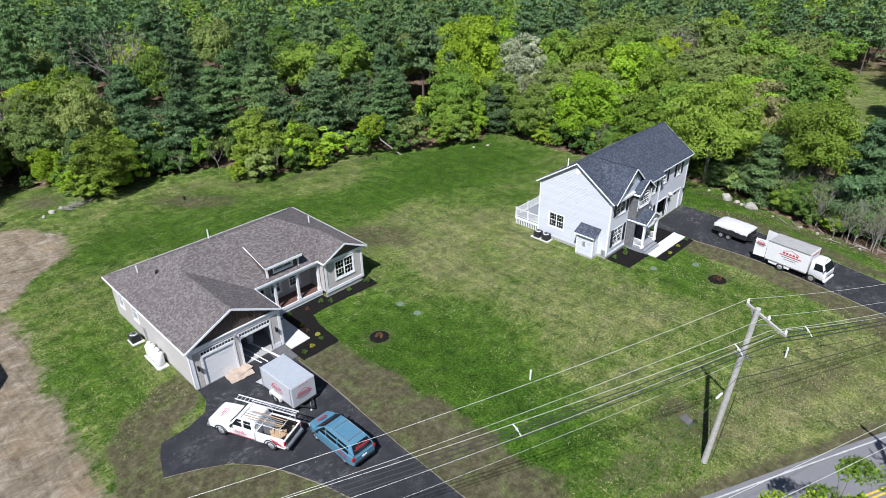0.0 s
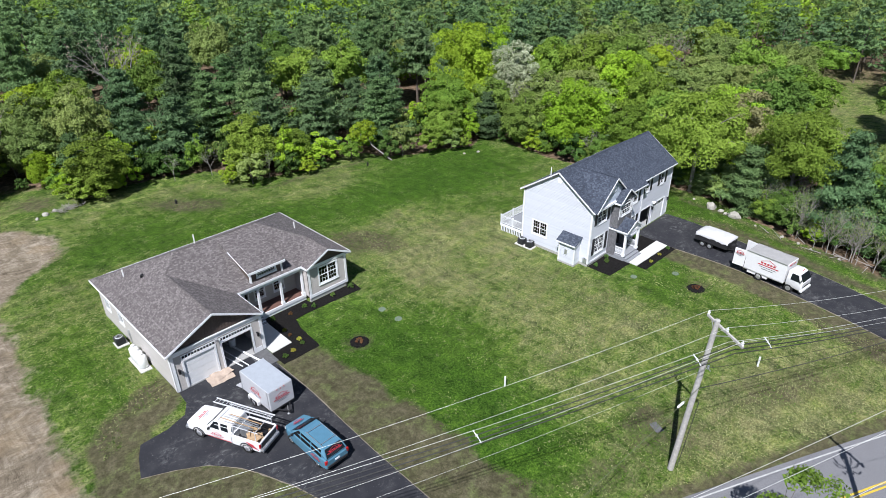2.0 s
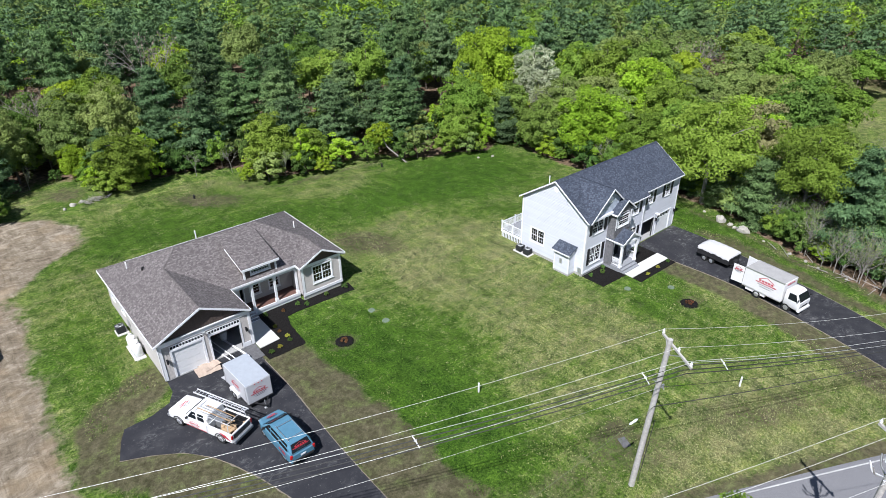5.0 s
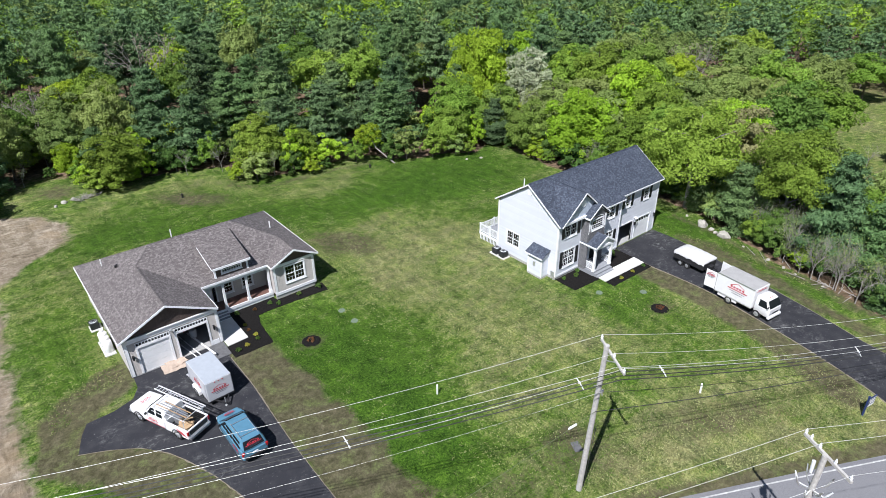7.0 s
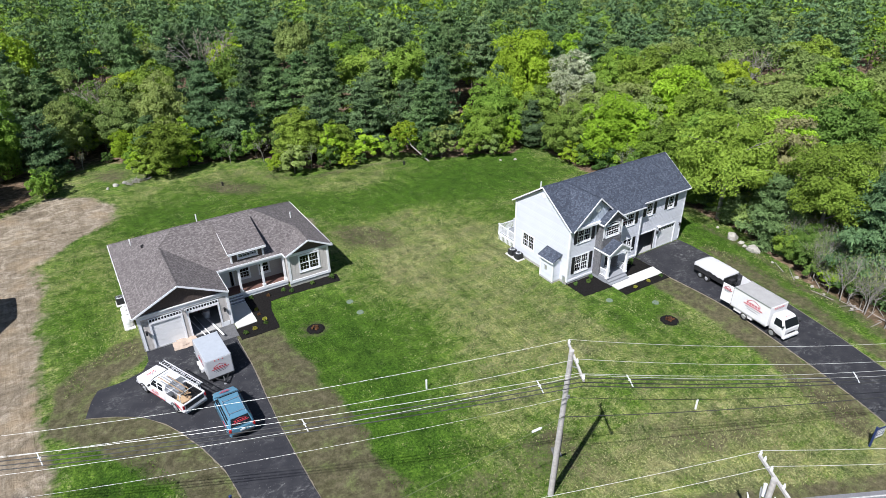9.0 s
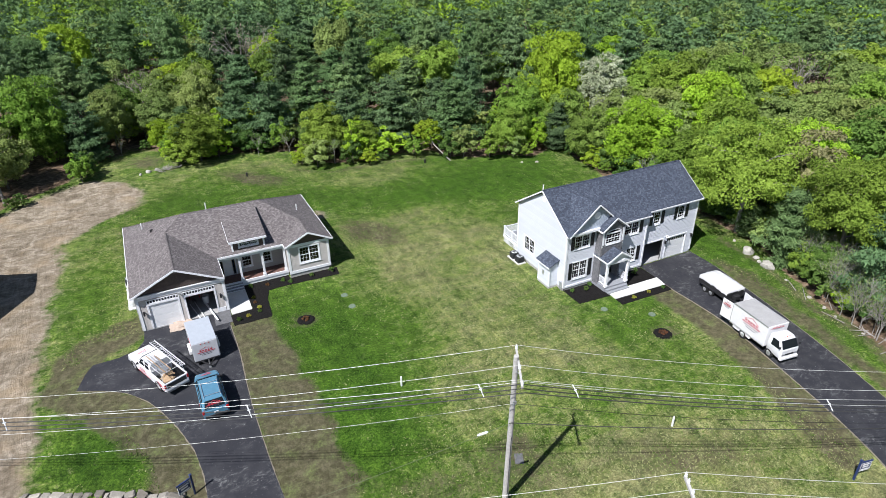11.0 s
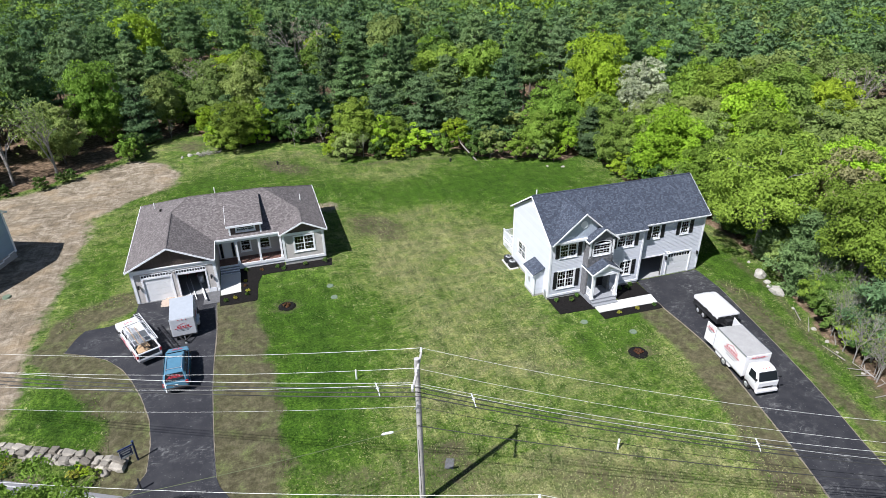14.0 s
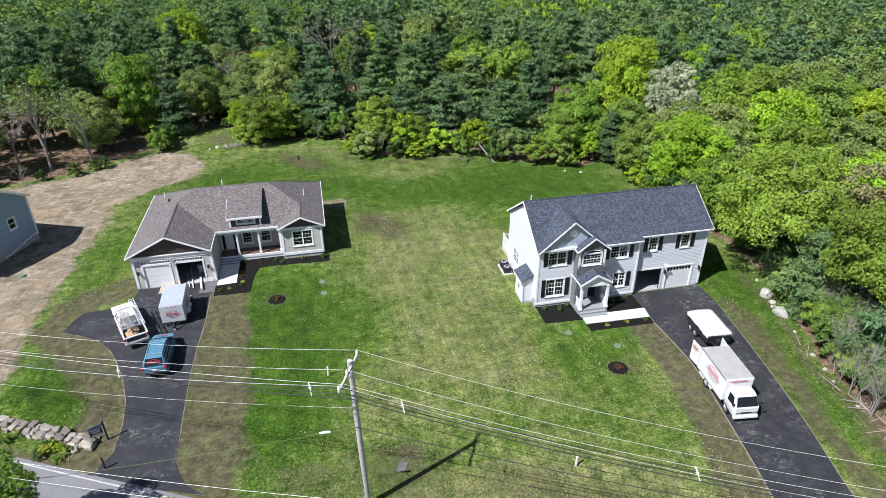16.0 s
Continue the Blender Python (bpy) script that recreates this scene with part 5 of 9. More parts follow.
    box(bm, p0 + 0.15, p0 + 0.4, pf + 0.4, TY, 3.0, 3.26)
    box(bm, p1 - 0.4, p1 - 0.15, pf + 0.4, TY, 3.0, 3.26)
    prism(bm, [(p0 + 0.2, pf + 0.2, 3.26), (p1 - 0.2, pf + 0.2, 3.26), (cx, pf + 0.2, pr - 0.15)], (0, 0.1, 0))
    pieces("porch_beam", bm, M_WHITE, h)
    bm = bmesh.new()
    box(bm, p0 + 0.12, p1 - 0.1, pf + 0.2, YF, -0.2, 0.5, None, 0.01)
    part("porch_floor", bm, M_DECKG, h)
    for k in range(2):
        bm = bmesh.new()
        box(bm, p0 + 0.2, p1 - 0.3, pf - 0.42 + 0.3 * k, pf - 0.1 + 0.3 * k, -0.2, 0.17 * (k + 1), None, 0.01)
        part("step", bm, M_DECKG, h)
    for x in (p0 + 0.28, p1 - 0.28):
        bm = bmesh.new()
        box(bm, x - 0.11, x + 0.11, pf + 0.18, pf + 0.4, 0.5, 3.0)
        box(bm, x - 0.15, x + 0.15, pf + 0.14, pf + 0.44, 0.5, 0.72)
        box(bm, x - 0.15, x + 0.15, pf + 0.14, pf + 0.44, 2.86, 3.0)
        part("porch_column", bm, M_WHITE, h)
        rail = bmesh.new()
        box(rail, x - 0.03, x + 0.03, pf + 0.44, TY - 0.0, 1.32, 1.4)
        box(rail, x - 0.03, x + 0.03, pf + 0.44, TY - 0.0, 0.6, 0.66)
        for k in range(7):
            y = pf + 0.5 + k * 0.12
            box(rail, x - 0.02, x + 0.02, y, y + 0.04, 0.66, 1.32)
        part("porch_rail", rail, M_WHITE, h)
    # lean-to bulkhead on the side wall
    bm = bmesh.new()
    wall(bm, (X0, 30.25), (47.62, 30.25), 0.2, 2.6, t=0.08)
    wall(bm, (47.62, 30.25), (47.62, 28.35), 0.2, 2.45, t=0.08)
    wall(bm, (47.62, 28.35), (X0, 28.35), 0.2, 2.6, t=0.08)
    prism(bm, [(47.62, 28.4, 2.45), (X0, 28.4, 2.45), (X0, 28.4, 3.0)], (0, 1.8, 0))
    ext = part("side_entry", fix(bm), M_SIDE2, h, "small lean-to entry with its own shingle roof")
    bm = bmesh.new()
    roof_plane(bm, [(47.38, 28.15, 2.5), (X0 + 0.02, 28.15, 3.14), (X0 + 0.02, 30.5, 3.14), (47.38, 30.5, 2.5)], 0.08)
    part("entry_roof", roof_uv(fix(bm)), M_ROOF2, ext)
    bm = bmesh.new()
    box(bm, 47.6, X0, 28.33, 30.27, -0.4, 0.2)
    part("entry_base", bm, M_FOUND, ext)
    bm = bmesh.new()
    for y in (28.3, 30.15):
        box(bm, 47.585, 47.7, y, y + 0.12, 0.2, 2.42)
    box(bm, 47.36, 47.42, 28.15, 30.5, 2.32, 2.48)
    part("entry_trim", bm, M_WHITE, ext)
    bm = bmesh.new()
    box(bm, 47.55, 47.62, 29.2, 29.5, 1.2, 1.7, None, 0.01)
    part("meter_box", bm, M_STEEL, ext)
    for y in (27.75, 27.5):
        bm = bmesh.new()
        box(bm, X0 - 0.14, X0, y - 0.1, y + 0.1, 0.5, 0.95, None, 0.01)
        tube(bm, [(X0 - 0.07, y, 0.0), (X0 - 0.07, y, 0.5)], 0.03, 8)
        part("utility_box", bm, M_STEEL, h)
    # rear deck with white balusters
    DX0, DX1, DY0, DY1, DZ = 49.0, 53.4, 35.82, 39.2, 0.85
    bm = bmesh.new()
    n = 24
    for i in range(n):
        y = DY0 + i * (DY1 - DY0) / n
        box(bm, DX0, DX1, y, y + 0.13, DZ - 0.04, DZ)
    deck = part("deck", bm, M_DECKG, h, "grey-boarded rear deck with a white railing")
    bm = bmesh.new()
    box(bm, DX0 - 0.03, DX0, DY0, DY1, DZ - 0.28, DZ + 0.01)
    box(bm, DX0, DX1, DY1, DY1 + 0.03, DZ - 0.28, DZ + 0.01)
    n = 14
    for i in range(n):
        y = DY0 + i * (DY1 - DY0) / n
        box(bm, DX0 - 0.02, DX0 - 0.005, y, y + 0.12, -0.05, DZ - 0.28)
    part("deck_skirt", bm, M_WHITE, deck)
    posts = [(DX0 + 0.06, DY0 + 0.1), (DX0 + 0.06, (DY0 + DY1) / 2), (DX0 + 0.06, DY1 - 0.06), ((DX0 + DX1) / 2, DY1 - 0.06), (DX1 - 0.06, DY1 - 0.06)]
    for x, y in posts:
        bm = bmesh.new()
        box(bm, x - 0.06, x + 0.06, y - 0.06, y + 0.06, DZ, DZ + 1.05)
        box(bm, x - 0.08, x + 0.08, y - 0.08, y + 0.08, DZ + 1.05, DZ + 1.12)
        part("rail_post", bm, M_WHITE, deck)
    for a, b in zip(posts, posts[1:]):
        bm = bmesh.new()
        va, vb = Vector((*a, 0)), Vector((*b, 0))
        beam(bm, va + Vector((0, 0, DZ + 0.95)), vb + Vector((0, 0, DZ + 0.95)), 0.08, 0.06)
        beam(bm, va + Vector((0, 0, DZ + 0.12)), vb + Vector((0, 0, DZ + 0.12)), 0.06, 0.05)
        k = int((vb - va).length / 0.13)
        for i in range(1, k):
            p = va.lerp(vb, i / k)
            box(bm, p.x - 0.02, p.x + 0.02, p.y - 0.02, p.y + 0.02, DZ + 0.14, DZ + 0.93)
        part("balustrade", fix(bm), M_WHITE, deck)
    bm = bmesh.new()
    tube(bm, [(49.8, 33.4, 7.6), (49.8, 33.4, 8.9)], 0.06, 10)
    part("vent_pipe", bm, M_PIPE, h)
    return h


colonial_house()


# ---- gable end of the slate-blue house next door ----
def blue_house():
    h = thing("house", "slate-blue clapboard house next door with white trim on bare soil", "house", (-2.7, 53.6, 0), -22.3)
    W, E, R = 11.0, 5.35, 8.5
    bm = bmesh.new()
    wall(bm, (0, -W), (0, 0), 0.9, E, [(W - 3.3, W - 2.4, 2.7, 3.9), (3.0, 3.9, 2.7, 3.9)])
    prism(bm, [(0, -W, E), (0, 0, E), (0, -W / 2, R)], (-0.16, 0, 0))
    part("gable_wall", fix(bm), M_SIDE3, h)
    bm = bmesh.new()
    wall(bm, (0, 0), (-9, 0), 0.6, E)
    wall(bm, (-9, 0), (-9, -W), 0.6, E)
    wall(bm, (-9, -W), (0, -W), 0.6, E)
    part("wall", bm, M_SIDE3, h)
    bm = bmesh.new()
    box(bm, -8.9, -0.06, -W + 0.06, -0.06, -0.6, 0.95)
    part("foundation", bm, M_FOUND, h)
    bm = bmesh.new()
    for k in range(5):
        y = -0.25 - k * 0.95
        z = 0.95 - k * 0.16
        box(bm, 0, 0.03, y - 0.95, y, z - 0.14, z)
        box(bm, 0, 0.03, y - 0.95, y - 0.83, z - 0.3, z - 0.14)
    box(bm, 0, 0.04, -0.2, 0.02, 0.7, E)
    pieces("trim", bm, M_WHITE, h)
    bm = bmesh.new()
    beam(bm, (0.32, 0.3, E - 0.03), (0.32, -W / 2, R + 0.12), 0.05, 0.22)
    beam(bm, (0.32, -W - 0.3, E - 0.03), (0.32, -W / 2, R + 0.12), 0.05, 0.22)
    pieces("fascia", bm, M_WHITE, h)
    bm = bmesh.new()
    roof_plane(bm, [(0.3, 0.35, E + 0.02), (-9.3, 0.35, E + 0.02), (-9.3, -W / 2, R + 0.2), (0.3, -W / 2, R + 0.2)])
    roof_plane(bm, [(0.3, -W - 0.35, E + 0.02), (-9.3, -W - 0.35, E + 0.02), (-9.3, -W / 2, R + 0.2), (0.3, -W / 2, R + 0.2)])
    pieces("roof", bm, M_ROOF2, h, "", True)
    for u in (W - 3.3, 3.0):
        window(h, (0, -W + u, 2.7), (0, 1), 0.9, 1.2, 1, 1, 1)
    bm = bmesh.new()
    box(bm, -9.0, -0.3, -W + 0.3, -0.3, 2.3, 2.4)
    part("floor_slab", bm, M_INSIDE, h)


blue_house()


# ---- trees ----
def leaf_mesh(name, centres, outward, sizes, mat, rng, long=1.0, flat=0.55, wide=0.36):
    """Many small bent leaf sprays: one blade each, facing outward with a random tilt."""
    n = len(centres)
    c = np.asarray(centres, float)
    o = np.asarray(outward, float)
    nrm = o / (np.linalg.norm(o, axis=1, keepdims=True) + 1e-6) * flat + rng.normal(size=(n, 3)) * (1 - flat)
    nrm /= np.linalg.norm(nrm, axis=1, keepdims=True) + 1e-6
    a = np.cross(nrm, rng.normal(size=(n, 3)))
    a /= np.linalg.norm(a, axis=1, keepdims=True) + 1e-6
    b = np.cross(nrm, a)
    s = np.asarray(sizes, float)[:, None]
    q = [c - a * s * long * 0.5 - b * s * wide, c - a * s * long * 0.4 + b * s * wide, c + a * s * long * 0.75 + nrm * s * 0.12]
    v = np.stack(q, 1).reshape(-1, 3)
    me = bpy.data.meshes.new(name)
    me.vertices.add(3 * n)
    me.vertices.foreach_set("co", v.astype(np.float32).reshape(-1))
    me.loops.add(3 * n)
    me.loops.foreach_set("vertex_index", np.arange(3 * n, dtype=np.int32))
    me.polygons.add(n)
    me.polygons.foreach_set("loop_start", np.arange(0, 3 * n, 3, dtype=np.int32))
    me.update(calc_edges=True)
    me.materials.append(mat)
    return me


def crown_cloud(rng, h, rad, base, clumps, per, low=-1.0):
    """Leaf places in rounded clumps set over an uneven, lumpy crown, with gaps between the clumps."""
    pts, outs = [], []
    sx, sy, sz = rng.uniform(0, 50, 3)
    z0 = base * h
    mid, up, down = z0 + 0.42 * (h - z0), 0.56 * (h - z0), 0.42 * (h - z0)
    for i in range(clumps):
        c = 1 - 2 * (i + 0.5) / clumps
        a = i * 2.39996 + rng.uniform(-0.25, 0.25)
        c = min(0.99, max(-0.99, c + rng.uniform(-0.06, 0.06)))
        if c < low:
            continue
        r = math.sqrt(1 - c * c)
        u = np.array([math.cos(a) * r, math.sin(a) * r, c])
        lump = 1 + 0.34 * noise.noise((u[0] * 1.6 + sx, u[1] * 1.6 + sy, u[2] * 1.6 + sz)) + 0.16 * noise.noise((u[0] * 4 + sy, u[1] * 4, u[2] * 4))
        k = lump * (0.5 if rng.uniform() < 0.26 else rng.uniform(0.74, 0.9))
        p0 = np.array([u[0] * rad * k, u[1] * rad * k, mid + u[2] * (up if c > 0 else down) * k])
        cr = rad * rng.uniform(0.16, 0.26)
        d = rng.normal(size=(per, 3))
        d /= np.linalg.norm(d, axis=1, keepdims=True)
        side = d @ (u * 0.8 + np.array([0, 0, 0.6]))
        d = np.where((side < -0.35)[:, None], -d, d)
        p = p0 + d * cr * np.array([1.12, 1.12, 0.78]) * rng.uniform(0.35, 1.08, (per, 1)) ** 0.6
        p[:, 2] = np.maximum(p[:, 2], 0.06)
        pts.append(p)
        outs.append(d * 0.8 + u * 0.35 + np.array([0, 0, 0.35]))
    return np.concatenate(pts), np.concatenate(outs)


def pine_cloud(rng, h, rad, base, levels=13, plumes=8, blades=15, start=0.0):
    """Needle places in plumes along level boughs that shorten towards the top, and the boughs themselves."""
    pts, outs, boughs = [], [], []
    ph = rng.uniform(0, 6.28, 2)
    for i in range(levels):
        f = (i + 0.3) / levels
        if f < start:
            continue
        z = h * (base + (0.97 - base) * f) + rng.uniform(-0.3, 0.3)
        R = rad * ((1 - f) ** 0.55 * 0.94 + 0.05) * min(1, 0.62 + f * 2.0)
        nb = 7 if f < 0.55 else 5
        a0 = rng.uniform(0, 6.28)
        for k in range(nb):
            if rng.uniform() < 0.12:
                continue
            a = a0 + k * math.tau / nb + rng.uniform(-0.3, 0.3)
            L = R * rng.uniform(0.62, 1.18) * (1 + 0.16 * math.sin(2 * a + ph[0]) + 0.1 * math.sin(3 * a + ph[1]))
            rise = L * rng.uniform(0.02, 0.22) * (1 + 2.0 * f)
            d = np.array([math.cos(a), math.sin(a), 0])
            s = np.array([-math.sin(a), math.cos(a), 0])
            boughs.append(((0, 0, z - 0.1), tuple(d * L * 0.92 + np.array([0, 0, z + rise * 0.85]))))
            m = max(3, int(plumes * (0.35 + 0.75 * L / rad)))
            for q in range(m):
                t = 0.3 + 0.7 * (q + rng.uniform(0, 1)) / m
                off = rng.normal() * 0.16 * L * (0.4 + 0.8 * (1 - abs(t - 0.65)))
                c = d * (t * L) + s * off
                c[2] = z + rise * t ** 1.6 + rng.normal() * 0.1 + 0.06 * abs(off)
                v = rng.normal(size=(blades, 3)) * np.array([0.3, 0.3, 0.13]) * (0.75 + 0.35 * L / rad)
                pts.append(c + v)
                outs.append(v * 1.2 + d * 0.35 + np.array([0, 0, 0.5]))
    return np.concatenate(pts), np.concatenate(outs), boughs


SIZE = {}


def limbs(rng, h, rad, base, mat, count=7, thick=0.17, twigs=2):
    bm = bmesh.new()
    lean = rng.normal(size=2) * 0.25
    trunk = [(0, 0, -0.4), (lean[0] * 0.3, lean[1] * 0.3, h * 0.3), (lean[0], lean[1], h * 0.62), (lean[0] * 1.3, lean[1] * 1.3, h * 0.9)]
    tube(bm, trunk, [thick * 1.25, thick, thick * 0.6, thick * 0.2], 6, False)
    for i in range(count):
        a = i * 2.4 + rng.uniform(0, 0.8)
        z0 = base + (h * 0.68 - base) * (i + 0.5) / count
        r = rad * rng.uniform(0.55, 0.85)
        p0 = Vector((lean[0] * z0 / h, lean[1] * z0 / h, z0))
        p1 = p0 + Vector((math.cos(a) * r * 0.5, math.sin(a) * r * 0.5, h * 0.09))
        p2 = p0 + Vector((math.cos(a) * r, math.sin(a) * r, h * rng.uniform(0.12, 0.22)))
        tube(bm, [p0, p1, p2], [thick * 0.5, thick * 0.32, thick * 0.1], 5, False)
        for _ in range(twigs):
            q = p1.lerp(p2, rng.uniform(0, 0.8))
            b = a + rng.uniform(-1.1, 1.1)
            l = r * rng.uniform(0.3, 0.5)
            tube(bm, [q, q + Vector((math.cos(b) * l, math.sin(b) * l, l * rng.uniform(0.3, 0.9)))], [thick * 0.16, thick * 0.05], 4, False)
    return mesh_of("trunk", bm, mat)


def tree_kind(name, label, seed, h, rad, base, mat, bark, clumps=84, per=165, size=(0.17, 0.31), low=-1.0, count=8, thick=0.17):
    """A broadleaved tree: trunk with limbs, crown of clumped leaves."""
    rng = np.random.default_rng(seed)
    t = thing(name, label, "tree", (0, 0, -60), group="trees of the wood edge")
    SIZE[t.name] = (h, rad)
    tr = new("trunk", limbs(rng, h, rad, base * h, bark, count, thick))
    tr.parent = t
    p, o = crown_cloud(rng, h, rad, base, clumps, per, low)
    s = rng.uniform(size[0], size[1], len(p))
    q = rng.integers(0, len(p), len(p) // 10)
    mid = np.array([0, 0, h * (0.45 + 0.4 * base)])
    core = mid + (p[q] - mid) * np.array([0.6, 0.6, 0.66])
    p, o, s = np.concatenate([p, core]), np.concatenate([o, o[q]]), np.concatenate([s, s[q] * 2.6])
    cr = new("crown", leaf_mesh("crown", p, o, s, mat, rng, 1.15, 0.6, 0.46))
    cr.parent = t
    return t


def pine_kind(seed, h, rad, base, needles, plumes=10, blades=18, fine=1.0, start=0.0):
    """A white pine: whorls of level boughs with plumes of needles, thinner towards the top."""
    rng = np.random.default_rng(seed)
    t = thing("pine_tree", "mid-green white pine with level layered boughs", "tree", (0, 0, -60), group="trees of the wood edge")
    SIZE[t.name] = (h, rad)
    p, o, boughs = pine_cloud(rng, h, rad, base, 13, plumes, blades, start)
    bm = bmesh.new()
    tube(bm, [(0, 0, -0.4), (0.05, 0, h * 0.5), (0, 0.05, h * 0.97)], [0.24, 0.15, 0.03], 6, False)
    for a, b in boughs:
        tube(bm, [a, b], [0.05, 0.015], 3, False)
    tr = new("trunk", mesh_of("trunk", bm, M_BARK))
    tr.parent = t
    s = rng.uniform(0.22, 0.36, len(p)) * fine
    q = rng.integers(0, len(p), len(p) // 12)
    p, o, s = np.concatenate([p, p[q] * np.array([0.55, 0.55, 0.97])]), np.concatenate([o, o[q]]), np.concatenate([s, s[q] * 2.4])
    cr = new("crown", leaf_mesh("crown", p, o, s, needles, rng, 1.5, 0.6, 0.3))
    cr.parent = t
    return t


def bare_kind(seed, h, rad, leaves, mat, thick=0.15):
    """A grey budding tree: many fine limbs, few leaves."""
    rng = np.random.default_rng(seed)
    t = thing("bare_tree", "grey budding tree with bare fine branches", "tree", (0, 0, -60), group="trees of the wood edge")
    SIZE[t.name] = (h, rad)
    bm = bmesh.new()
    tips = []

    def grow(p, d, l, r, depth):
        q = p + d * l
        tube(bm, [p, q], [r, r * 0.65], 5 if depth < 2 else 3, False)
        if depth >= 4:
            tips.append(q)
            return
        for _ in range(3 if depth else 5):
            e = (d + Vector(rng.normal(size=3)) * 0.42 + Vector((0, 0, 0.12))).normalized()
            grow(q if rng.uniform() < 0.6 else p.lerp(q, rng.uniform(0.5, 1)), e, l * rng.uniform(0.55, 0.8), r * 0.55, depth + 1)
    grow(Vector((0, 0, -0.4)), Vector((0, 0, 1)), h * 0.34, thick, 0)
    tr = new("trunk", mesh_of("trunk", bm, M_BARKG))
    tr.parent = t
    tips = np.array([tuple(v) for v in tips])
    p = tips[rng.integers(0, len(tips), leaves)] + rng.normal(size=(leaves, 3)) * 0.4
    cr = new("crown", leaf_mesh("crown", p, rng.normal(size=(leaves, 3)), rng.uniform(0.12, 0.26, leaves) * (0.5 if thick < 0.1 else 1.0), mat, rng, 1.3, 0.3))
    cr.parent = t
    return t


PINES = [pine_kind(s, h, r, b, m) for s, h, r, b, m in ((1, 13.0, 4.8, 0.06, M_PINE), (2, 12.0, 5.2, 0.05, M_PINE2), (3, 15.0, 4.6, 0.08, M_PINE), (4, 11.0, 4.6, 0.03, M_PINE2))]
PINETOPS = [pine_kind(s, h, r, 0.2, m, 9, 17, 1.1, 0.25) for s, h, r, m in ((7, 16.0, 4.8, M_PINE), (8, 17.0, 5.0, M_PINE2), (9, 15.0, 5.2, M_PINE))]
LEAFY = "fresh green broadleaved tree at the edge of the wood"
OAK = [tree_kind("leafy_tree", LEAFY, s, 11.5, 4.6, b, M_OAK, M_BARK) for s, b in ((11, 0.04), (13, 0.1))]
OAK_D = tree_kind("leafy_tree", "deep green broadleaved tree at the edge of the wood", 12, 10.0, 4.4, 0.04, M_OAK2, M_BARK)
OLIVE = [tree_kind("leafy_tree", "olive-green budding broadleaved tree in the wood", s, 11.5, 4.4, b, M_OLIVE, M_BARK, 76, 150) for s, b in ((14, 0.06), (15, 0.2))]
RED = tree_kind("leafy_tree", "brownish-red budding broadleaved tree in the wood", 20, 12.0, 4.0, 0.15, M_REDBUD, M_BARK, 70, 140)
MAPLE = [tree_kind("maple_tree", "bright yellow-green maple tree in new leaf", s, 13.0, 5.0, b, M_MAPLE, M_BARK, c, 160) for s, b, c in ((21, 0.12, 110), (22, 0.1, 84))]
OPEN = [tree_kind("leafy_tree", "fresh green tree with bare lower limbs beside the drive", s, 12.5, 5.2, 0.3, m, M_BARKG, 100, 230, (0.13, 0.24), -0.75, 14, 0.2) for s, m in ((16, M_OAK), (18, M_OAK))]
TOPS = [tree_kind("leafy_tree", "fresh green broadleaved tree deep in the wood", s, 13.0, 4.8, 0.25, m, M_BARK, 76, 140, (0.22, 0.36), -0.35, 4) for s, m in ((23, M_OAK), (24, M_OAK2), (25, M_OLIVE), (26, M_MAPLE))]
ROADSIDE = [tree_kind("leafy_tree", "fresh green broadleaved tree beside the road", s, 12.0, 4.0, 0.1, m, M_BARK, 80, 300, (0.1, 0.19), -0.8, 9, 0.16) for s, m in ((61, M_OAK), (62, M_MAPLE))]
FINEPINES = [pine_kind(5, 10.5, 4.0, 0.04, M_PINE2, 13, 22, 0.8), pine_kind(6, 9.0, 3.6, 0.03, M_PINE, 13, 22, 0.8)]
BUSHES = [tree_kind("bush", "low green bush along the edge of the lawn", s, h, r, 0.03, m, M_BARK, c, 80, (0.13, 0.25), -0.6, 5, 0.07) for s, h, r, m, c in
          ((31, 4.2, 2.0, M_OAK, 26), (32, 3.2, 1.7, M_SHRUB, 22), (33, 5.0, 2.2, M_MAPLE, 28), (34, 4.4, 1.9, M_OLIVE, 24))]
BARES = [bare_kind(41, 11.0, 3.5, 420, M_TWIG), bare_kind(42, 9.0, 3.0, 700, M_OLIVE), bare_kind(43, 5.5, 2.0, 190, M_OLIVE, 0.055)]
BLOSSOM = tree_kind("blossom_tree", "white blossoming tree among green woods", 51, 12.5, 4.0, 0.2, M_BLOSSOM, M_BARK, 76, 150)

MEADOW = ((133, 40, 9, 16), (126, 25, 13, 9), (112, 23, 8, 8), (98, 17, 12, 9), (118, 49, 8, 5))


def in_meadow(x, y, grow=0.0):
    return any(((x - a) / (c + grow)) ** 2 + ((y - b) / (d + grow)) ** 2 < 1 for a, b, c, d in MEADOW)


PLACED = []


def clear_of(x, y, d):
    return all((x - a) ** 2 + (y - b) ** 2 > (0.5 * (d + e)) ** 2 for a, b, e in PLACED)


def plant(ob, x, y, h, r, rng, room=None):
    """A copy of a kind, h high and r in radius."""
    h0, r0 = SIZE[ob.name]
    PLACED.append((x, y, r * 1.35 if room is None else room))
    k = r / r0
    m = pose(x, y, tz(x, y), rng.uniform(-2, 2), rng.uniform(-2, 2), rng.uniform(0, 360)) @ Matrix.Diagonal((k * rng.uniform(0.94, 1.06), k * rng.uniform(0.94, 1.06), h / h0, 1))
    return copy_thing(ob, m)


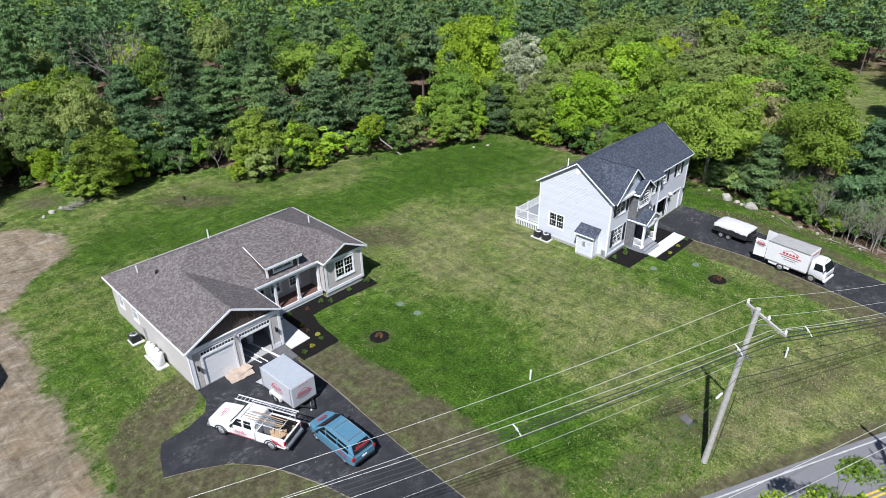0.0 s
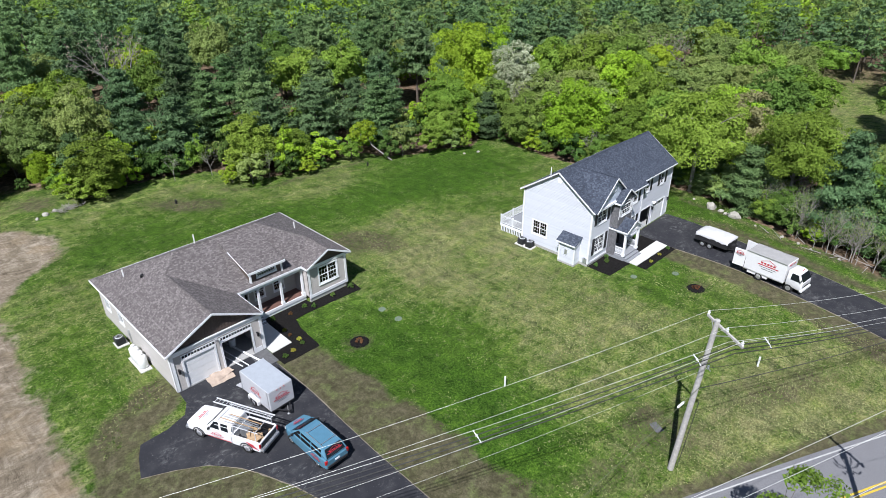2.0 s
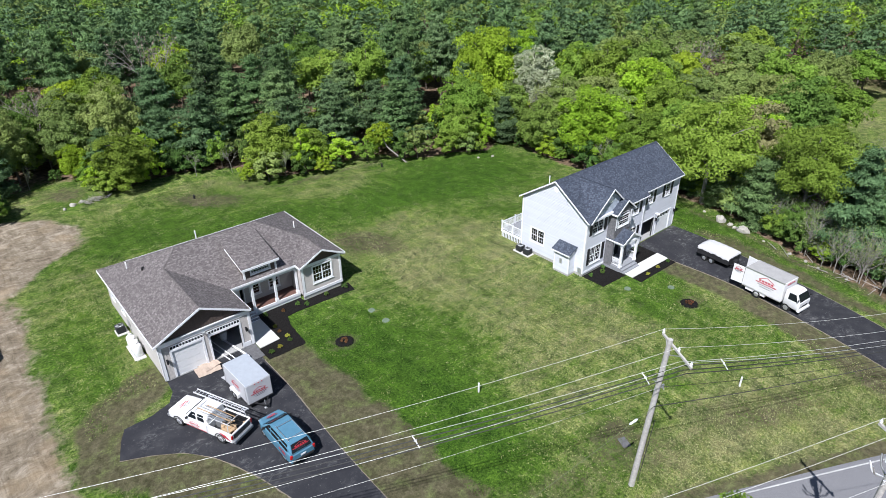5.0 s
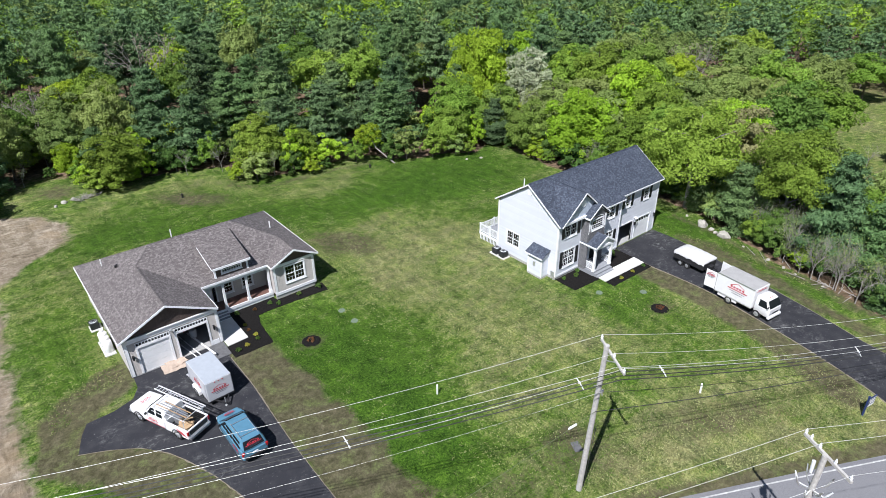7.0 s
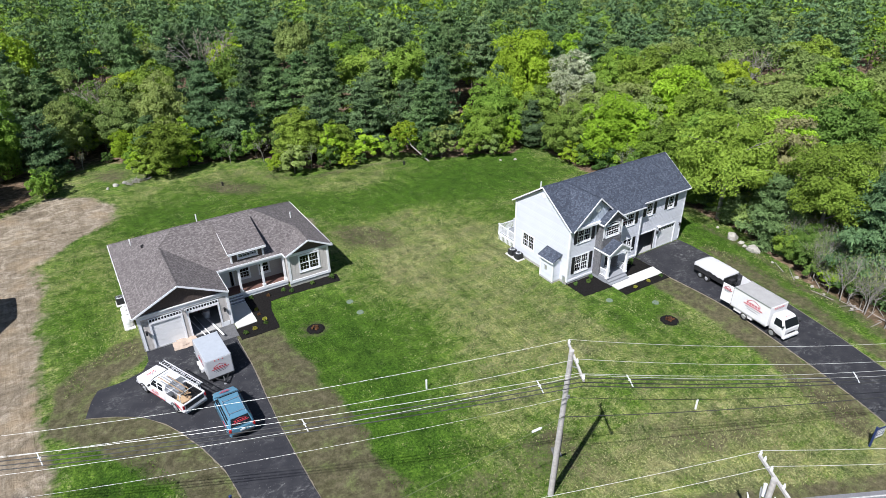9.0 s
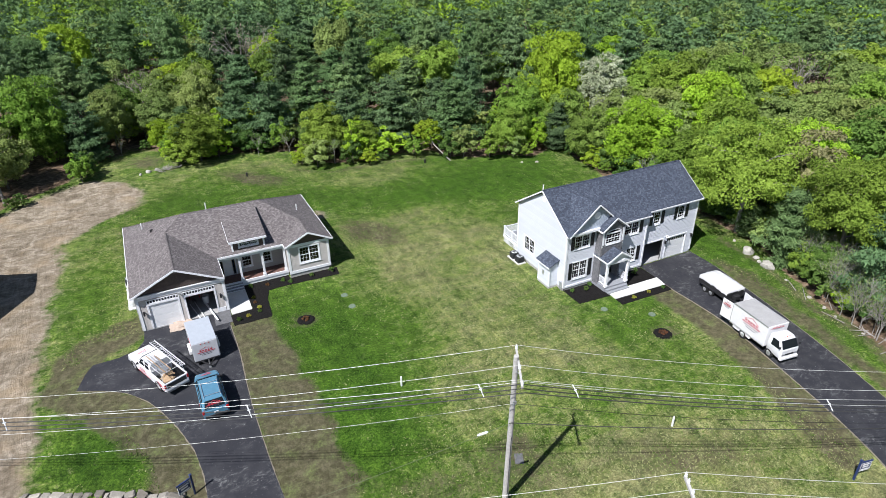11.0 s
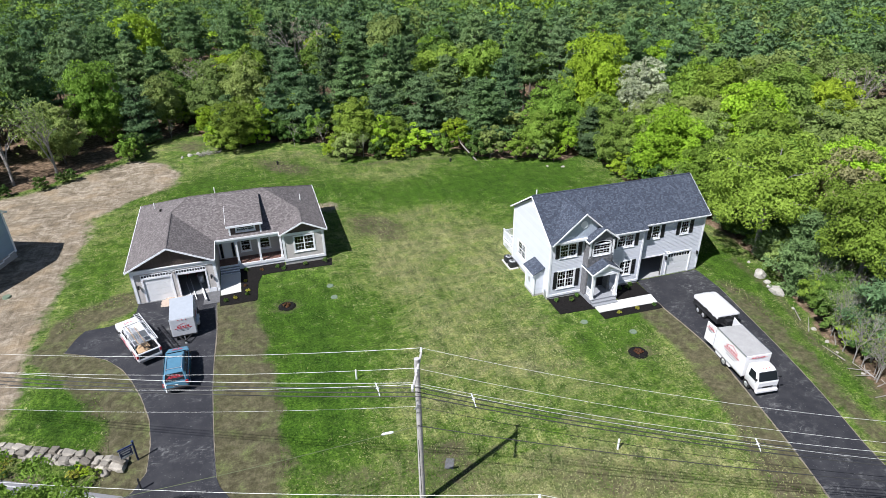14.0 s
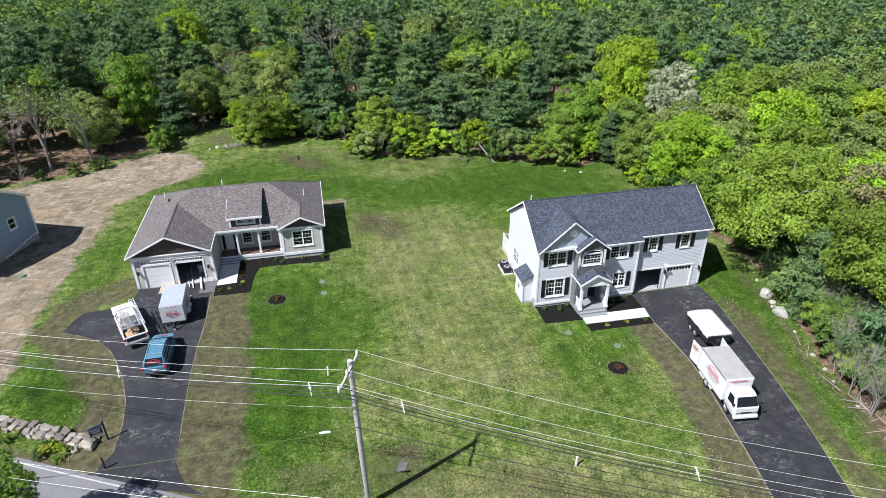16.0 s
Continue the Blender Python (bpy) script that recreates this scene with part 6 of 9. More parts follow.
def pick(x, y, d, rng):
    """Which kind stands where: pines at the back and left, broadleaved trees on the right and along the edge."""
    v = noise.noise((x * 0.035, y * 0.035, 1.7)) + 0.5 * noise.noise((x * 0.11, y * 0.11, 5.1))
    right = float(smooth(60, 84, x)) * (1 - float(smooth(62, 90, y)))
    pine = 0.56 - 0.5 * right + 0.5 * v
    u, w = rng.uniform(), rng.uniform()
    if d > 13:
        if u < pine:
            return PINETOPS[rng.integers(0, 3)], rng.uniform(12, 16.5), rng.uniform(4.0, 5.2)
        if w < 0.08:
            return BARES[0], rng.uniform(11, 14), 4.0
        return TOPS[3 if w < 0.2 else (2 if w < 0.48 else (1 if w < 0.66 else 0))], rng.uniform(10, 14), rng.uniform(3.9, 5.2)
    h = rng.uniform(8, 11.5) if d > 5 else rng.uniform(5.5, 8.5)
    if u < pine:
        return PINES[rng.integers(0, 4)], h * 1.1, h * rng.uniform(0.36, 0.46)
    if w < 0.12:
        return MAPLE[1], h, h * 0.38
    if w < 0.2:
        return BARES[1], h, h * 0.32
    return (OAK[0], OAK[1], OAK_D, OLIVE[0], OLIVE[1])[rng.integers(0, 5)], h, h * rng.uniform(0.36, 0.46)


def build_woods():
    rng = np.random.default_rng(7)
    # trees that stand out, and three pines added to cast shade: kind, place, height, radius
    for ob, x, y, h, r in (
            (MAPLE[0], 79.5, 73.5, 17.5, 6.0), (BLOSSOM, 84, 65.5, 14, 4.0), (BARES[0], 36, 114.5, 20, 5.4), (PINES[1], 32, 102, 12.6, 5.6), (OLIVE[0], 24, 97.5, 12.8, 4.3), (OAK[0], 21.8, 85, 8.2, 4.0),
            (PINES[2], 45, 106.5, 14, 4.6), (PINES[1], 55.5, 105, 12.5, 5.5), (PINES[3], 34.2, 87.8, 10.6, 5.0), (OAK[1], 39.8, 77.4, 8.6, 3.8), (PINES[0], 59.8, 72.4, 11.6, 5.0), (PINES[1], 51.5, 78, 11.5, 5.2),
            (OAK[0], 69.3, 68, 11.2, 4.3), (OAK[1], 65.5, 64.6, 7.2, 3.0), (MAPLE[1], 76.2, 48, 12.0, 4.9), (OLIVE[0], 64.5, 97.5, 12, 4.8), (PINETOPS[0], 68, 99.5, 17, 5.0), (PINETOPS[1], 79, 85, 17.5, 5.0),
            (OAK[1], 91, 55.5, 14.5, 5.4), (TOPS[2], 104, 63, 14, 5.2), (OPEN[0], 74.3, 28.6, 13.2, 5.8), (OPEN[1], 75.3, 17.4, 13.2, 5.0), (RED, 80, 25.2, 12.6, 4.1), (OLIVE[1], 107, 43.5, 10.5, 5.2), (OLIVE[0], 98, 44, 11, 5.0),
            (OLIVE[1], 125, 37, 11, 3.6), (FINEPINES[0], 73.2, 11.6, 11.8, 4.4), (FINEPINES[1], 73.6, 21.2, 8.6, 3.5), (OAK[0], 0.2, 95, 14.5, 4.4), (PINETOPS[0], 15, 127, 18, 4.8), (TOPS[3], 4, 128, 17, 4.8), (OAK_D, 12, 104, 9.4, 3.8),
            (PINETOPS[2], 23, 122, 18, 4.5), (OAK_D, 15, 114, 9.2, 4.5), (TOPS[2], 54, 114.5, 16, 5.0), (PINETOPS[1], 49, 130, 18, 5.0), (PINETOPS[0], 81, 101, 17, 5.0), (PINETOPS[2], 90.5, 79.5, 18, 5.0), (PINETOPS[1], 97, 75, 17, 4.8),
            (PINETOPS[0], 129, 63, 17, 5.0), (TOPS[0], 130, 51.5, 13, 5.0), (OAK[0], 85.5, 41.5, 12.5, 4.6), (TOPS[0], 142, 33.5, 9, 5.0), (BARES[1], -4.2, 80.6, 13, 4.2), (BARES[1], -9.5, 79, 14, 4.6), (BARES[0], -14, 80, 13, 4.5), (OLIVE[1], -18, 78, 12, 4.6),
            # the PINETOPS in this row are added to shade the left of the wood
            (OAK[0], 80.5, 35, 11.5, 4.6), (OAK[1], 74.6, 38.2, 9.5, 3.8), (OAK_D, 73.5, 55.5, 8.5, 3.4), (OLIVE[0], 82.5, 10.5, 9.0, 4.2), (PINETOPS[0], -8.5, 91, 17.5, 4.6), (PINETOPS[1], -2.5, 104, 17.5, 4.6), (PINETOPS[2], -15, 88, 17, 4.8), (FINEPINES[1], 72.4, 6.8, 9.0, 3.6), (OAK[1], 71, 1.4, 8.5, 3.6), (OPEN[0], 77, 3.5, 10.5, 4.4),
            (MAPLE[1], 85.5, 29.5, 12.5, 4.6), (OLIVE[0], 92, 35, 11, 4.8), (BARES[0], 112, 52, 16, 4.0), (PINES[3], 6.6, 92.5, 9.5, 3.6), (OLIVE[1], 10.2, 97, 10.5, 3.6), (FINEPINES[0], 72.4, 61.8, 7.5, 2.8), (OAK_D, 75.5, 63.5, 9.5, 3.6),
            (PINES[2], 41.5, 91.5, 12, 4.6), (PINES[0], 47.5, 88, 12.5, 5.0), (PINES[3], 44.5, 79.8, 9.8, 4.2), (PINES[1], 66.5, 80.5, 12.5, 5.0), (PINES[0], 57, 84.5, 13, 5.0), (PINES[3], 28.6, 90.5, 9, 4.0), (PINES[2], 75, 73.5, 11.5, 3.4)):
        plant(ob, x, y, h, r, rng)
    for ob, x, y, h, r in ((BUSHES[0], 5.2, 83.8, 4.6, 1.9), (BUSHES[2], 48.6, 73.2, 4.6, 2.9), (BUSHES[0], 37.2, 75.6, 4.0, 2.0), (BUSHES[3], 58.2, 66.2, 5.5, 2.2), (BUSHES[0], 61.5, 63.8, 4.4, 2.2), (BUSHES[1], 31, 84.6, 3.2, 2.0), (BUSHES[0], 18.6, 84.2, 3.6, 2.1),
                           (BUSHES[2], 24.6, 85.2, 4.6, 2.2), (BUSHES[1], 42.6, 72.8, 3.6, 2.0), (BUSHES[0], 72.2, 18.8, 3.6, 1.8), (BUSHES[1], 70.8, 15.4, 3.2, 1.6), (BUSHES[3], 73.6, 24.4, 3.6, 1.8), (BUSHES[2], 70.2, 12.6, 2.6, 1.3)):
        plant(ob, x, y, h, r, rng, r * 1.2)
    for _ in range(14):
        x, y = rng.uniform(88, 108), rng.uniform(9, 25)
        plant(BUSHES[3] if rng.uniform() < 0.6 else BARES[2], x, y, rng.uniform(2.2, 4.2), rng.uniform(1.2, 2.2), rng, 1.5)
    # a pale leaning stem with a small yellow-green head
    lean = thing("leaning_tree", "pale bare stem leaning out of the wood with a yellow-green head", "tree", (56.0, 65.8, tz(56, 65.8)))
    bm = bmesh.new()
    tube(bm, [(0, 0, -0.2), (-0.9, 1.0, 0.9), (-1.9, 2.4, 2.2), (-2.3, 3.2, 3.8)], [0.12, 0.11, 0.09, 0.06], 7, False)
    part("trunk", bm, M_BARKG, lean)
    p, o = crown_cloud(rng, 3.4, 2.0, 0.0, 26, 90)
    cr = new("crown", leaf_mesh("crown", p + np.array([-2.5, 3.4, 3.0]), o, rng.uniform(0.14, 0.26, len(p)), M_MAPLE, rng, 1.15, 0.6, 0.46))
    cr.parent = lean
    PLACED.append((53.6, 69.2, 3.0))
    # brush along the edge of the lawn
    for (ax, ay), (bx, by) in zip(CLEAR[1:], CLEAR[2:]):
        n = max(1, int(math.hypot(bx - ax, by - ay) / 1.5))
        for i in range(n):
            f = (i + rng.uniform(0.1, 0.9)) / n
            dx, dy = bx - ax, by - ay
            l = math.hypot(dx, dy)
            off = rng.uniform(0.3, 2.6)
            x, y = ax + dx * f - dy / l * off, ay + dy * f + dx / l * off
            if not clear_of(x, y, 0.6) or rng.uniform() < (0.7 if x < 12 else 0.4):
                continue
            if (x > 62 and y < 19) or rng.uniform() < 0.22:
                plant(BARES[2] if rng.uniform() < 0.8 else BARES[1], x + rng.uniform(0.6, 3.2) * (x > 62), y, rng.uniform(3.4, 5.8), rng.uniform(1.3, 2.0), rng, 1.0)
                continue
            k = 0.4 + 0.9 * rng.uniform() ** 1.5
            plant(BUSHES[1 if x < 16 else rng.integers(0, 4)], x, y, 3.8 * k, 1.9 * k, rng, 1.8)
    for _ in range(60):
        y = rng.uniform(-4, 22)
        x = float(np.interp(y, [-9, 6, 11.4, 16.8, 22.5], [64.2, 66.3, 67.8, 69.8, 72.5])) + rng.uniform(0.8, 5)
        plant(BARES[2], x, y, rng.uniform(3.2, 6.8), rng.uniform(1.2, 2.4), rng, 0.0)
    for _ in range(115):
        y = rng.uniform(-4, 46)
        x = float(np.interp(y, [-9, 6, 11.4, 16.8, 22.5, 30, 38, 46], [64.4, 66.1, 67.6, 69.4, 71.4, 72.6, 72, 70.6])) + rng.uniform(1.8, 8)
        ob = (BUSHES[1], OAK_D, BUSHES[0], FINEPINES[1])[rng.integers(0, 4)]
        plant(ob, x, y, rng.uniform(2.6, 5.0), rng.uniform(1.3, 2.2), rng, 1.2)
    # the wood behind and beside
    cells = []
    step = 3.4
    for gx in np.arange(-48, 116, step):
        for gy in np.arange(-8, 130, step):
            x, y = gx + rng.uniform(0, step), gy + rng.uniform(0, step)
            d = float(inside_clearing(np.array([x]), np.array([y]))[0])
            s_road = (x - ROAD_P[0]) * ROAD_N[0] + (y - ROAD_P[1]) * ROAD_N[1]
            if d < 2.2 or (x > 66 and y < 17 and d < 4.5) or s_road < 5 or in_meadow(x, y) or d > 46 or (x > 108 and y > 60) or (x < 8 and y < 92 and x > -4):
                continue
            cells.append((d, x, y))
    cells.sort()
    n = 0
    for d, x, y in cells:
        ob, h, r = pick(x, y, d, rng)
        if n >= 250 or not clear_of(x, y, r * 1.22):
            continue
        plant(ob, x, y, h, r, rng, r * 1.22)
        n += 1
    n = 0
    for d, x, y in cells:
        if n < 95 and 2.5 < d < 24 and clear_of(x, y, 0.2) and x > 9:
            plant(BUSHES[rng.integers(0, 4)], x, y, rng.uniform(3.5, 6.5), rng.uniform(1.8, 2.8), rng, 3.4)
            n += 1
    # far woods, one sheet of many crowns
    heads = []
    for k in range(8):
        if k < 4:
            p, o, _ = pine_cloud(rng, 1.0 * 16, 4.8, 0.25, 9, 7, 6, 0.12)
        else:
            p, o = crown_cloud(rng, 14, 4.8, 0.3, 44, 28, -0.3)
        heads.append((p, o))
    P, O, S, K = [], [], [], []
    trunks = bmesh.new()
    step = 6.9
    for gx in np.arange(-150, 300, step):
        for gy in np.arange(-30, 330, step):
            x, y = gx + rng.uniform(0, step), gy + rng.uniform(0, step)
            ang = math.degrees(math.atan2(y - 5, x - 5))
            dist = math.hypot(x - 10, y + 5)
            if not 4 < ang < 122 or dist > 300:
                continue
            d = float(inside_clearing(np.array([x]), np.array([y]))[0])
            s_road = (x - ROAD_P[0]) * ROAD_N[0] + (y - ROAD_P[1]) * ROAD_N[1]
            if d < 12 or s_road < 8 or in_meadow(x, y, 1.5) or not clear_of(x, y, 5.0):
                continue
            v = noise.noise((x * 0.03, y * 0.03, 1.7)) + 0.4 * noise.noise((x * 0.09, y * 0.09, 3.3))
            pine = rng.uniform() < 0.64 + 0.6 * v
            p, o = heads[rng.integers(0, 4) + (0 if pine else 4)]
            keep = rng.uniform(size=len(p)) < (1.0 if dist < 150 else (0.55 if dist < 200 else 0.3))
            a, k, kz = rng.uniform(0, math.tau), rng.uniform(0.8, 1.25), rng.uniform(0.72, 1.12)
            R = np.array([[math.cos(a), -math.sin(a), 0], [math.sin(a), math.cos(a), 0], [0, 0, 1]])
            P.append(p[keep] @ R.T * np.array([k, k, kz]) + np.array([x, y, -0.7]))
            O.append(o[keep] @ R.T + np.array([0, 0, 0.25]))
            n = int(keep.sum())
            S.append(rng.uniform(0.34, 0.56, n) * (1.0 if dist < 150 else (1.25 if dist < 200 else 1.6)))
            K.append(np.full(n, (0 if rng.uniform() < 0.6 else 4) if pine else int(rng.choice([1, 5, 2, 3], p=[0.36, 0.24, 0.28, 0.12]))))
            if dist < 170:
                tube(trunks, [(x, y, -1), (x, y, 10 * kz)], [0.2, 0.08], 4, False)
    P, O, S, K = np.concatenate(P), np.concatenate(O), np.concatenate(S), np.concatenate(K)
    me = leaf_mesh("far_woods", P, O, S, M_PINE, rng, 1.25, 0.64, 0.42)
    for m in (M_OAK, M_OLIVE, M_MAPLE, M_PINE2, M_OAK2):
        me.materials.append(m)
    me.polygons.foreach_set("material_index", K.astype(np.int32))
    tagged(new("far_woods", me), "mixed spring woods of pines and broadleaved trees stretching away", "woods", kind="stuff")
    tagged(solo("far_trunks", trunks, M_BARK, "bare trunks of the woods in the distance", "tree trunks"), kind="stuff")
    # trees beside the far side of the road
    for ob, x, y, k in ((ROADSIDE[0], 20.3, 2.6, 0.82), (ROADSIDE[1], 22.2, 1.4, 0.87), (ROADSIDE[0], 24.6, -0.3, 0.87), (ROADSIDE[0], 11.2, 6.3, 0.88), (ROADSIDE[0], 8.9, 8.6, 0.92)):
        plant(ob, x, y, 12 * k, 4 * k, rng)
    for ob in (*PINES, *PINETOPS, *ROADSIDE, *OAK, OAK_D, *OLIVE, RED, *MAPLE, *OPEN, *TOPS, *FINEPINES, *BUSHES, *BARES, BLOSSOM):
        for o in (*ob.children, ob):
            bpy.data.objects.remove(o)


build_woods()


# ---- vehicles ----
def loft(bm, rings, caps=True):
    """A closed skin through rings of equally many points."""
    vs = [[bm.verts.new(p) for p in r] for r in rings]
    n = len(vs[0])
    for a, b in zip(vs, vs[1:]):
        for k in range(n):
            bm.faces.new((a[k], a[(k + 1) % n], b[(k + 1) % n], b[k]))
    if caps:
        bm.faces.new(vs[0])
        bm.faces.new(vs[-1][::-1])
    fix(bm)


def ring(x, w, z0, z1, r=0.1, tuck=0.0, lean=0.0):
    """A rounded cross-section at x: half width w, from z0 to z1; tuck narrows the top."""
    pts = [(w - 0.06, z0), (w, z0 + 0.1), (w, z0 + (z1 - z0) * 0.55), (w - tuck, z1 - r), (w - tuck - r * 0.35, z1 - r * 0.3), (w - tuck - r, z1)]
    half = [(x + lean * (z - z0) / max(0.01, z1 - z0), y, z) for y, z in pts]
    return half + [(a, -b, c) for a, b, c in half[::-1]]


def wheel(parent, x, y, r=0.38, w=0.25):
    s = 1 if y > 0 else -1
    bm = bmesh.new()
    prof = [(r * 0.62, 0), (r * 0.96, 0.0), (r, 0.04), (r, w - 0.04), (r * 0.96, w), (r * 0.62, w)]
    n = 20
    rings_ = [[bm.verts.new((x + math.cos(a) * q, y - s * d, r + math.sin(a) * q)) for q, d in prof] for a in [k * math.tau / n for k in range(n)]]
    for i in range(n):
        a, b = rings_[i], rings_[(i + 1) % n]
        for k in range(len(prof) - 1):
            bm.faces.new((a[k], a[k + 1], b[k + 1], b[k]))
    wh = part("wheel", fix(bm), M_TYRE, parent)
    bm = bmesh.new()
    m = Matrix.Translation((x, y - s * 0.06, r)) @ Matrix.Rotation(radians(90), 4, "X")
    bmesh.ops.create_cone(bm, cap_ends=True, segments=20, radius1=r * 0.62, radius2=r * 0.62, depth=0.06, matrix=m)
    for k in range(5):
        a = k * math.tau / 5
        beam(bm, (x, y - s * 0.02, r), (x + math.cos(a) * r * 0.55, y - s * 0.02, r + math.sin(a) * r * 0.55), 0.05, 0.07)
    part("rim", bm, M_ALU, wh)
    return wh


def decal(parent, p, u, v, w, h, kind="mark"):
    """Red roof-line emblem over bars that stand for lettering, on a panel spanned by u (along) and v (up)."""
    u, v, p = Vector(u).normalized(), Vector(v).normalized(), Vector(p)
    n = u.cross(v) * 0.006
    bm = bmesh.new()

    def quad(a, b, c, d):
        prism(bm, [p + u * x + v * y for x, y in (a, b, c, d)], n)
    quad((0, h * 0.32), (w, h * 0.32), (w, h * 0.4), (0, h * 0.4))
    t = h * 0.045
    quad((w * 0.12, h * 0.62), (w * 0.5, h * 0.9), (w * 0.5, h * 0.9 + t), (w * 0.12, h * 0.62 + t))
    quad((w * 0.5, h * 0.9), (w * 0.88, h * 0.62), (w * 0.88, h * 0.62 + t), (w * 0.5, h * 0.9 + t))
    for k in range(5):
        x = w * (0.14 + 0.15 * k)
        quad((x, h * 0.47), (x + w * 0.1, h * 0.47), (x + w * 0.1, h * 0.62), (x, h * 0.62))
    d = part("decal", fix(bm), M_RED, parent, "red roof emblem over bars of lettering")
    bm = bmesh.new()
    quad((w * 0.1, h * 0.17), (w * 0.9, h * 0.17), (w * 0.9, h * 0.21), (w * 0.1, h * 0.21))
    quad((w * 0.22, 0), (w * 0.78, 0), (w * 0.78, h * 0.04), (w * 0.22, h * 0.04))
    part("lettering_bar", fix(bm), M_NAVY, d)


def mirror(parent, x, y, z):
    bm = bmesh.new()
    s = 1 if y > 0 else -1
    box(bm, x - 0.05, x + 0.05, y, y + s * 0.2, z, z + 0.16, None, 0.02)
    part("mirror", fix(bm), M_CHASSIS, parent)


def pickup():
    v = thing("pickup_truck", "white extended-cab pickup truck with a ladder rack and loaded bed", "pickup truck", (11.7, 32.1, tz(11.8, 32.1) + 0.03), 113.5)
    bm = bmesh.new()
    loft(bm, [ring(3.12, 0.80, 0.5, 0.98, 0.1), ring(3.0, 0.93, 0.42, 1.08, 0.1), ring(2.2, 1.0, 0.42, 1.17, 0.12, 0.03), ring(1.35, 1.0, 0.42, 1.22, 0.1, 0.03), ring(1.2, 1.0, 0.42, 1.22, 0.05, 0.02), ring(-0.75, 1.0, 0.42, 1.22, 0.05, 0.02)])
    body = part("body", bm, M_PAINTW, v)
    bm = bmesh.new()
    loft(bm, [ring(1.32, 0.9, 1.18, 1.24, 0.02), ring(0.72, 0.84, 1.2, 1.84, 0.06, 0.14), ring(0.5, 0.84, 1.2, 1.9, 0.08, 0.14), ring(-0.55, 0.84, 1.2, 1.9, 0.08, 0.14), ring(-0.74, 0.84, 1.2, 1.82, 0.06, 0.14)])
    cab = part("cab", bm, M_PAINTW, v)
    bm = bmesh.new()
    prism(bm, [(1.31, 0.78, 1.255), (1.31, -0.78, 1.255), (0.76, -0.66, 1.83), (0.76, 0.66, 1.83)], (0.03, 0, 0.03))
    part("windscreen", fix(bm), M_AUTOGLASS, cab)
    for s in (1, -1):
        for x0, x1, t0, t1 in ((0.3, 1.08, 0.34, 0.7), (-0.45, 0.12, -0.42, 0.14)):
            bm = bmesh.new()
            prism(bm, [(x0, s * 0.87, 1.24), (x1, s * 0.87, 1.24), (t1, s * 0.77, 1.76), (t0, s * 0.77, 1.76)], (0, s * 0.03, 0.004))
            part("side_window", fix(bm), M_AUTOGLASS, cab)
        mirror(cab, 1.0, s * 0.98, 1.22)
    # bed: open box
    bm = bmesh.new()
    for s in (1, -1):
        box(bm, -3.05, -0.78, min(s * 0.86, s * 1.0), max(s * 0.86, s * 1.0), 0.45, 1.22, None, 0.03)
    box(bm, -3.1, -2.98, -0.95, 0.95, 0.5, 1.2, None, 0.03)
    box(bm, -0.86, -0.78, -0.86, 0.86, 0.66, 1.2)
    part("bed", fix(bm), M_PAINTW, v)
    bm = bmesh.new()
    box(bm, -2.98, -0.86, -0.857, 0.857, 0.55, 0.66)
    for s in (1, -1):
        box(bm, -2.98, -0.86, min(s * 0.835, s * 0.857), max(s * 0.835, s * 0.857), 0.66, 1.17)
    part("bed_liner", bm, M_CHASSIS, v, "black bed liner")
    bm = bmesh.new()
    box(bm, -3.112, -3.1, -0.8, 0.8, 0.72, 1.1)
    part("tailgate_panel", bm, M_CHASSIS, v, "dark tailgate panel")
    for s in (1, -1):
        bm = bmesh.new()
        box(bm, -0.7, 1.3, min(s * 1.0, s * 1.008), max(s * 1.0, s * 1.008), 0.5, 0.56)
        part("side_stripe", bm, M_RED, v, "red stripe along the sill")
        for x in (2.05, -1.95):
            bm = bmesh.new()
            pts = [(x + math.cos(q * math.pi / 10) * 0.5, s * 1.0, 0.42 + math.sin(q * math.pi / 10) * 0.47) for q in range(11)]
            tube(bm, pts, 0.045, 6)
            part("wheel_arch", bm, M_CHASSIS, v)
        bm = bmesh.new()
        for q in range(4):
            beam(bm, (-2.95 + q * 0.12, s * 1.006, 0.62 + 0.1 * q), (-2.3 + q * 0.1, s * 1.006, 0.78 + 0.09 * q), 0.01, 0.05)
        part("flank_graphic", fix(bm), M_RED, v, "red and dark streaks on the bed side")
    for n_, x0, x1 in (("front_bumper", 3.08, 3.26), ("rear_bumper", -3.26, -3.1)):
        bm = bmesh.new()
        box(bm, x0, x1, -0.93, 0.93, 0.42, 0.66, None, 0.04)
        part(n_, fix(bm), M_ALU, v)
    for s in (1, -1):
        bm = bmesh.new()
        box(bm, 3.02, 3.13, min(s * 0.55, s * 0.84), max(s * 0.55, s * 0.84), 0.78, 0.94, None, 0.02)
        part("headlight", fix(bm), M_PORC, v)
        bm = bmesh.new()
        box(bm, -3.12, -3.02, min(s * 0.86, s * 1.01), max(s * 0.86, s * 1.01), 0.8, 1.12, None, 0.02)
        part("tail_light", fix(bm), M_LAMP, v)
        for x in (2.05, -1.95):
            wheel(v, x, s * 1.0, 0.4, 0.26)
    # rack, ladder, load
    for x in (-0.95, -2.75, 0.35):
        bm = bmesh.new()
        for s in (1, -1):
            if x < 0:
                tube(bm, [(x, s * 0.9, 1.2), (x, s * 0.85, 1.98)], 0.025, 6)
        tube(bm, [(x, -0.85, 1.98), (x, 0.85, 1.98)], 0.025, 6)
        part("rack_bar", bm, M_LADDER, v)
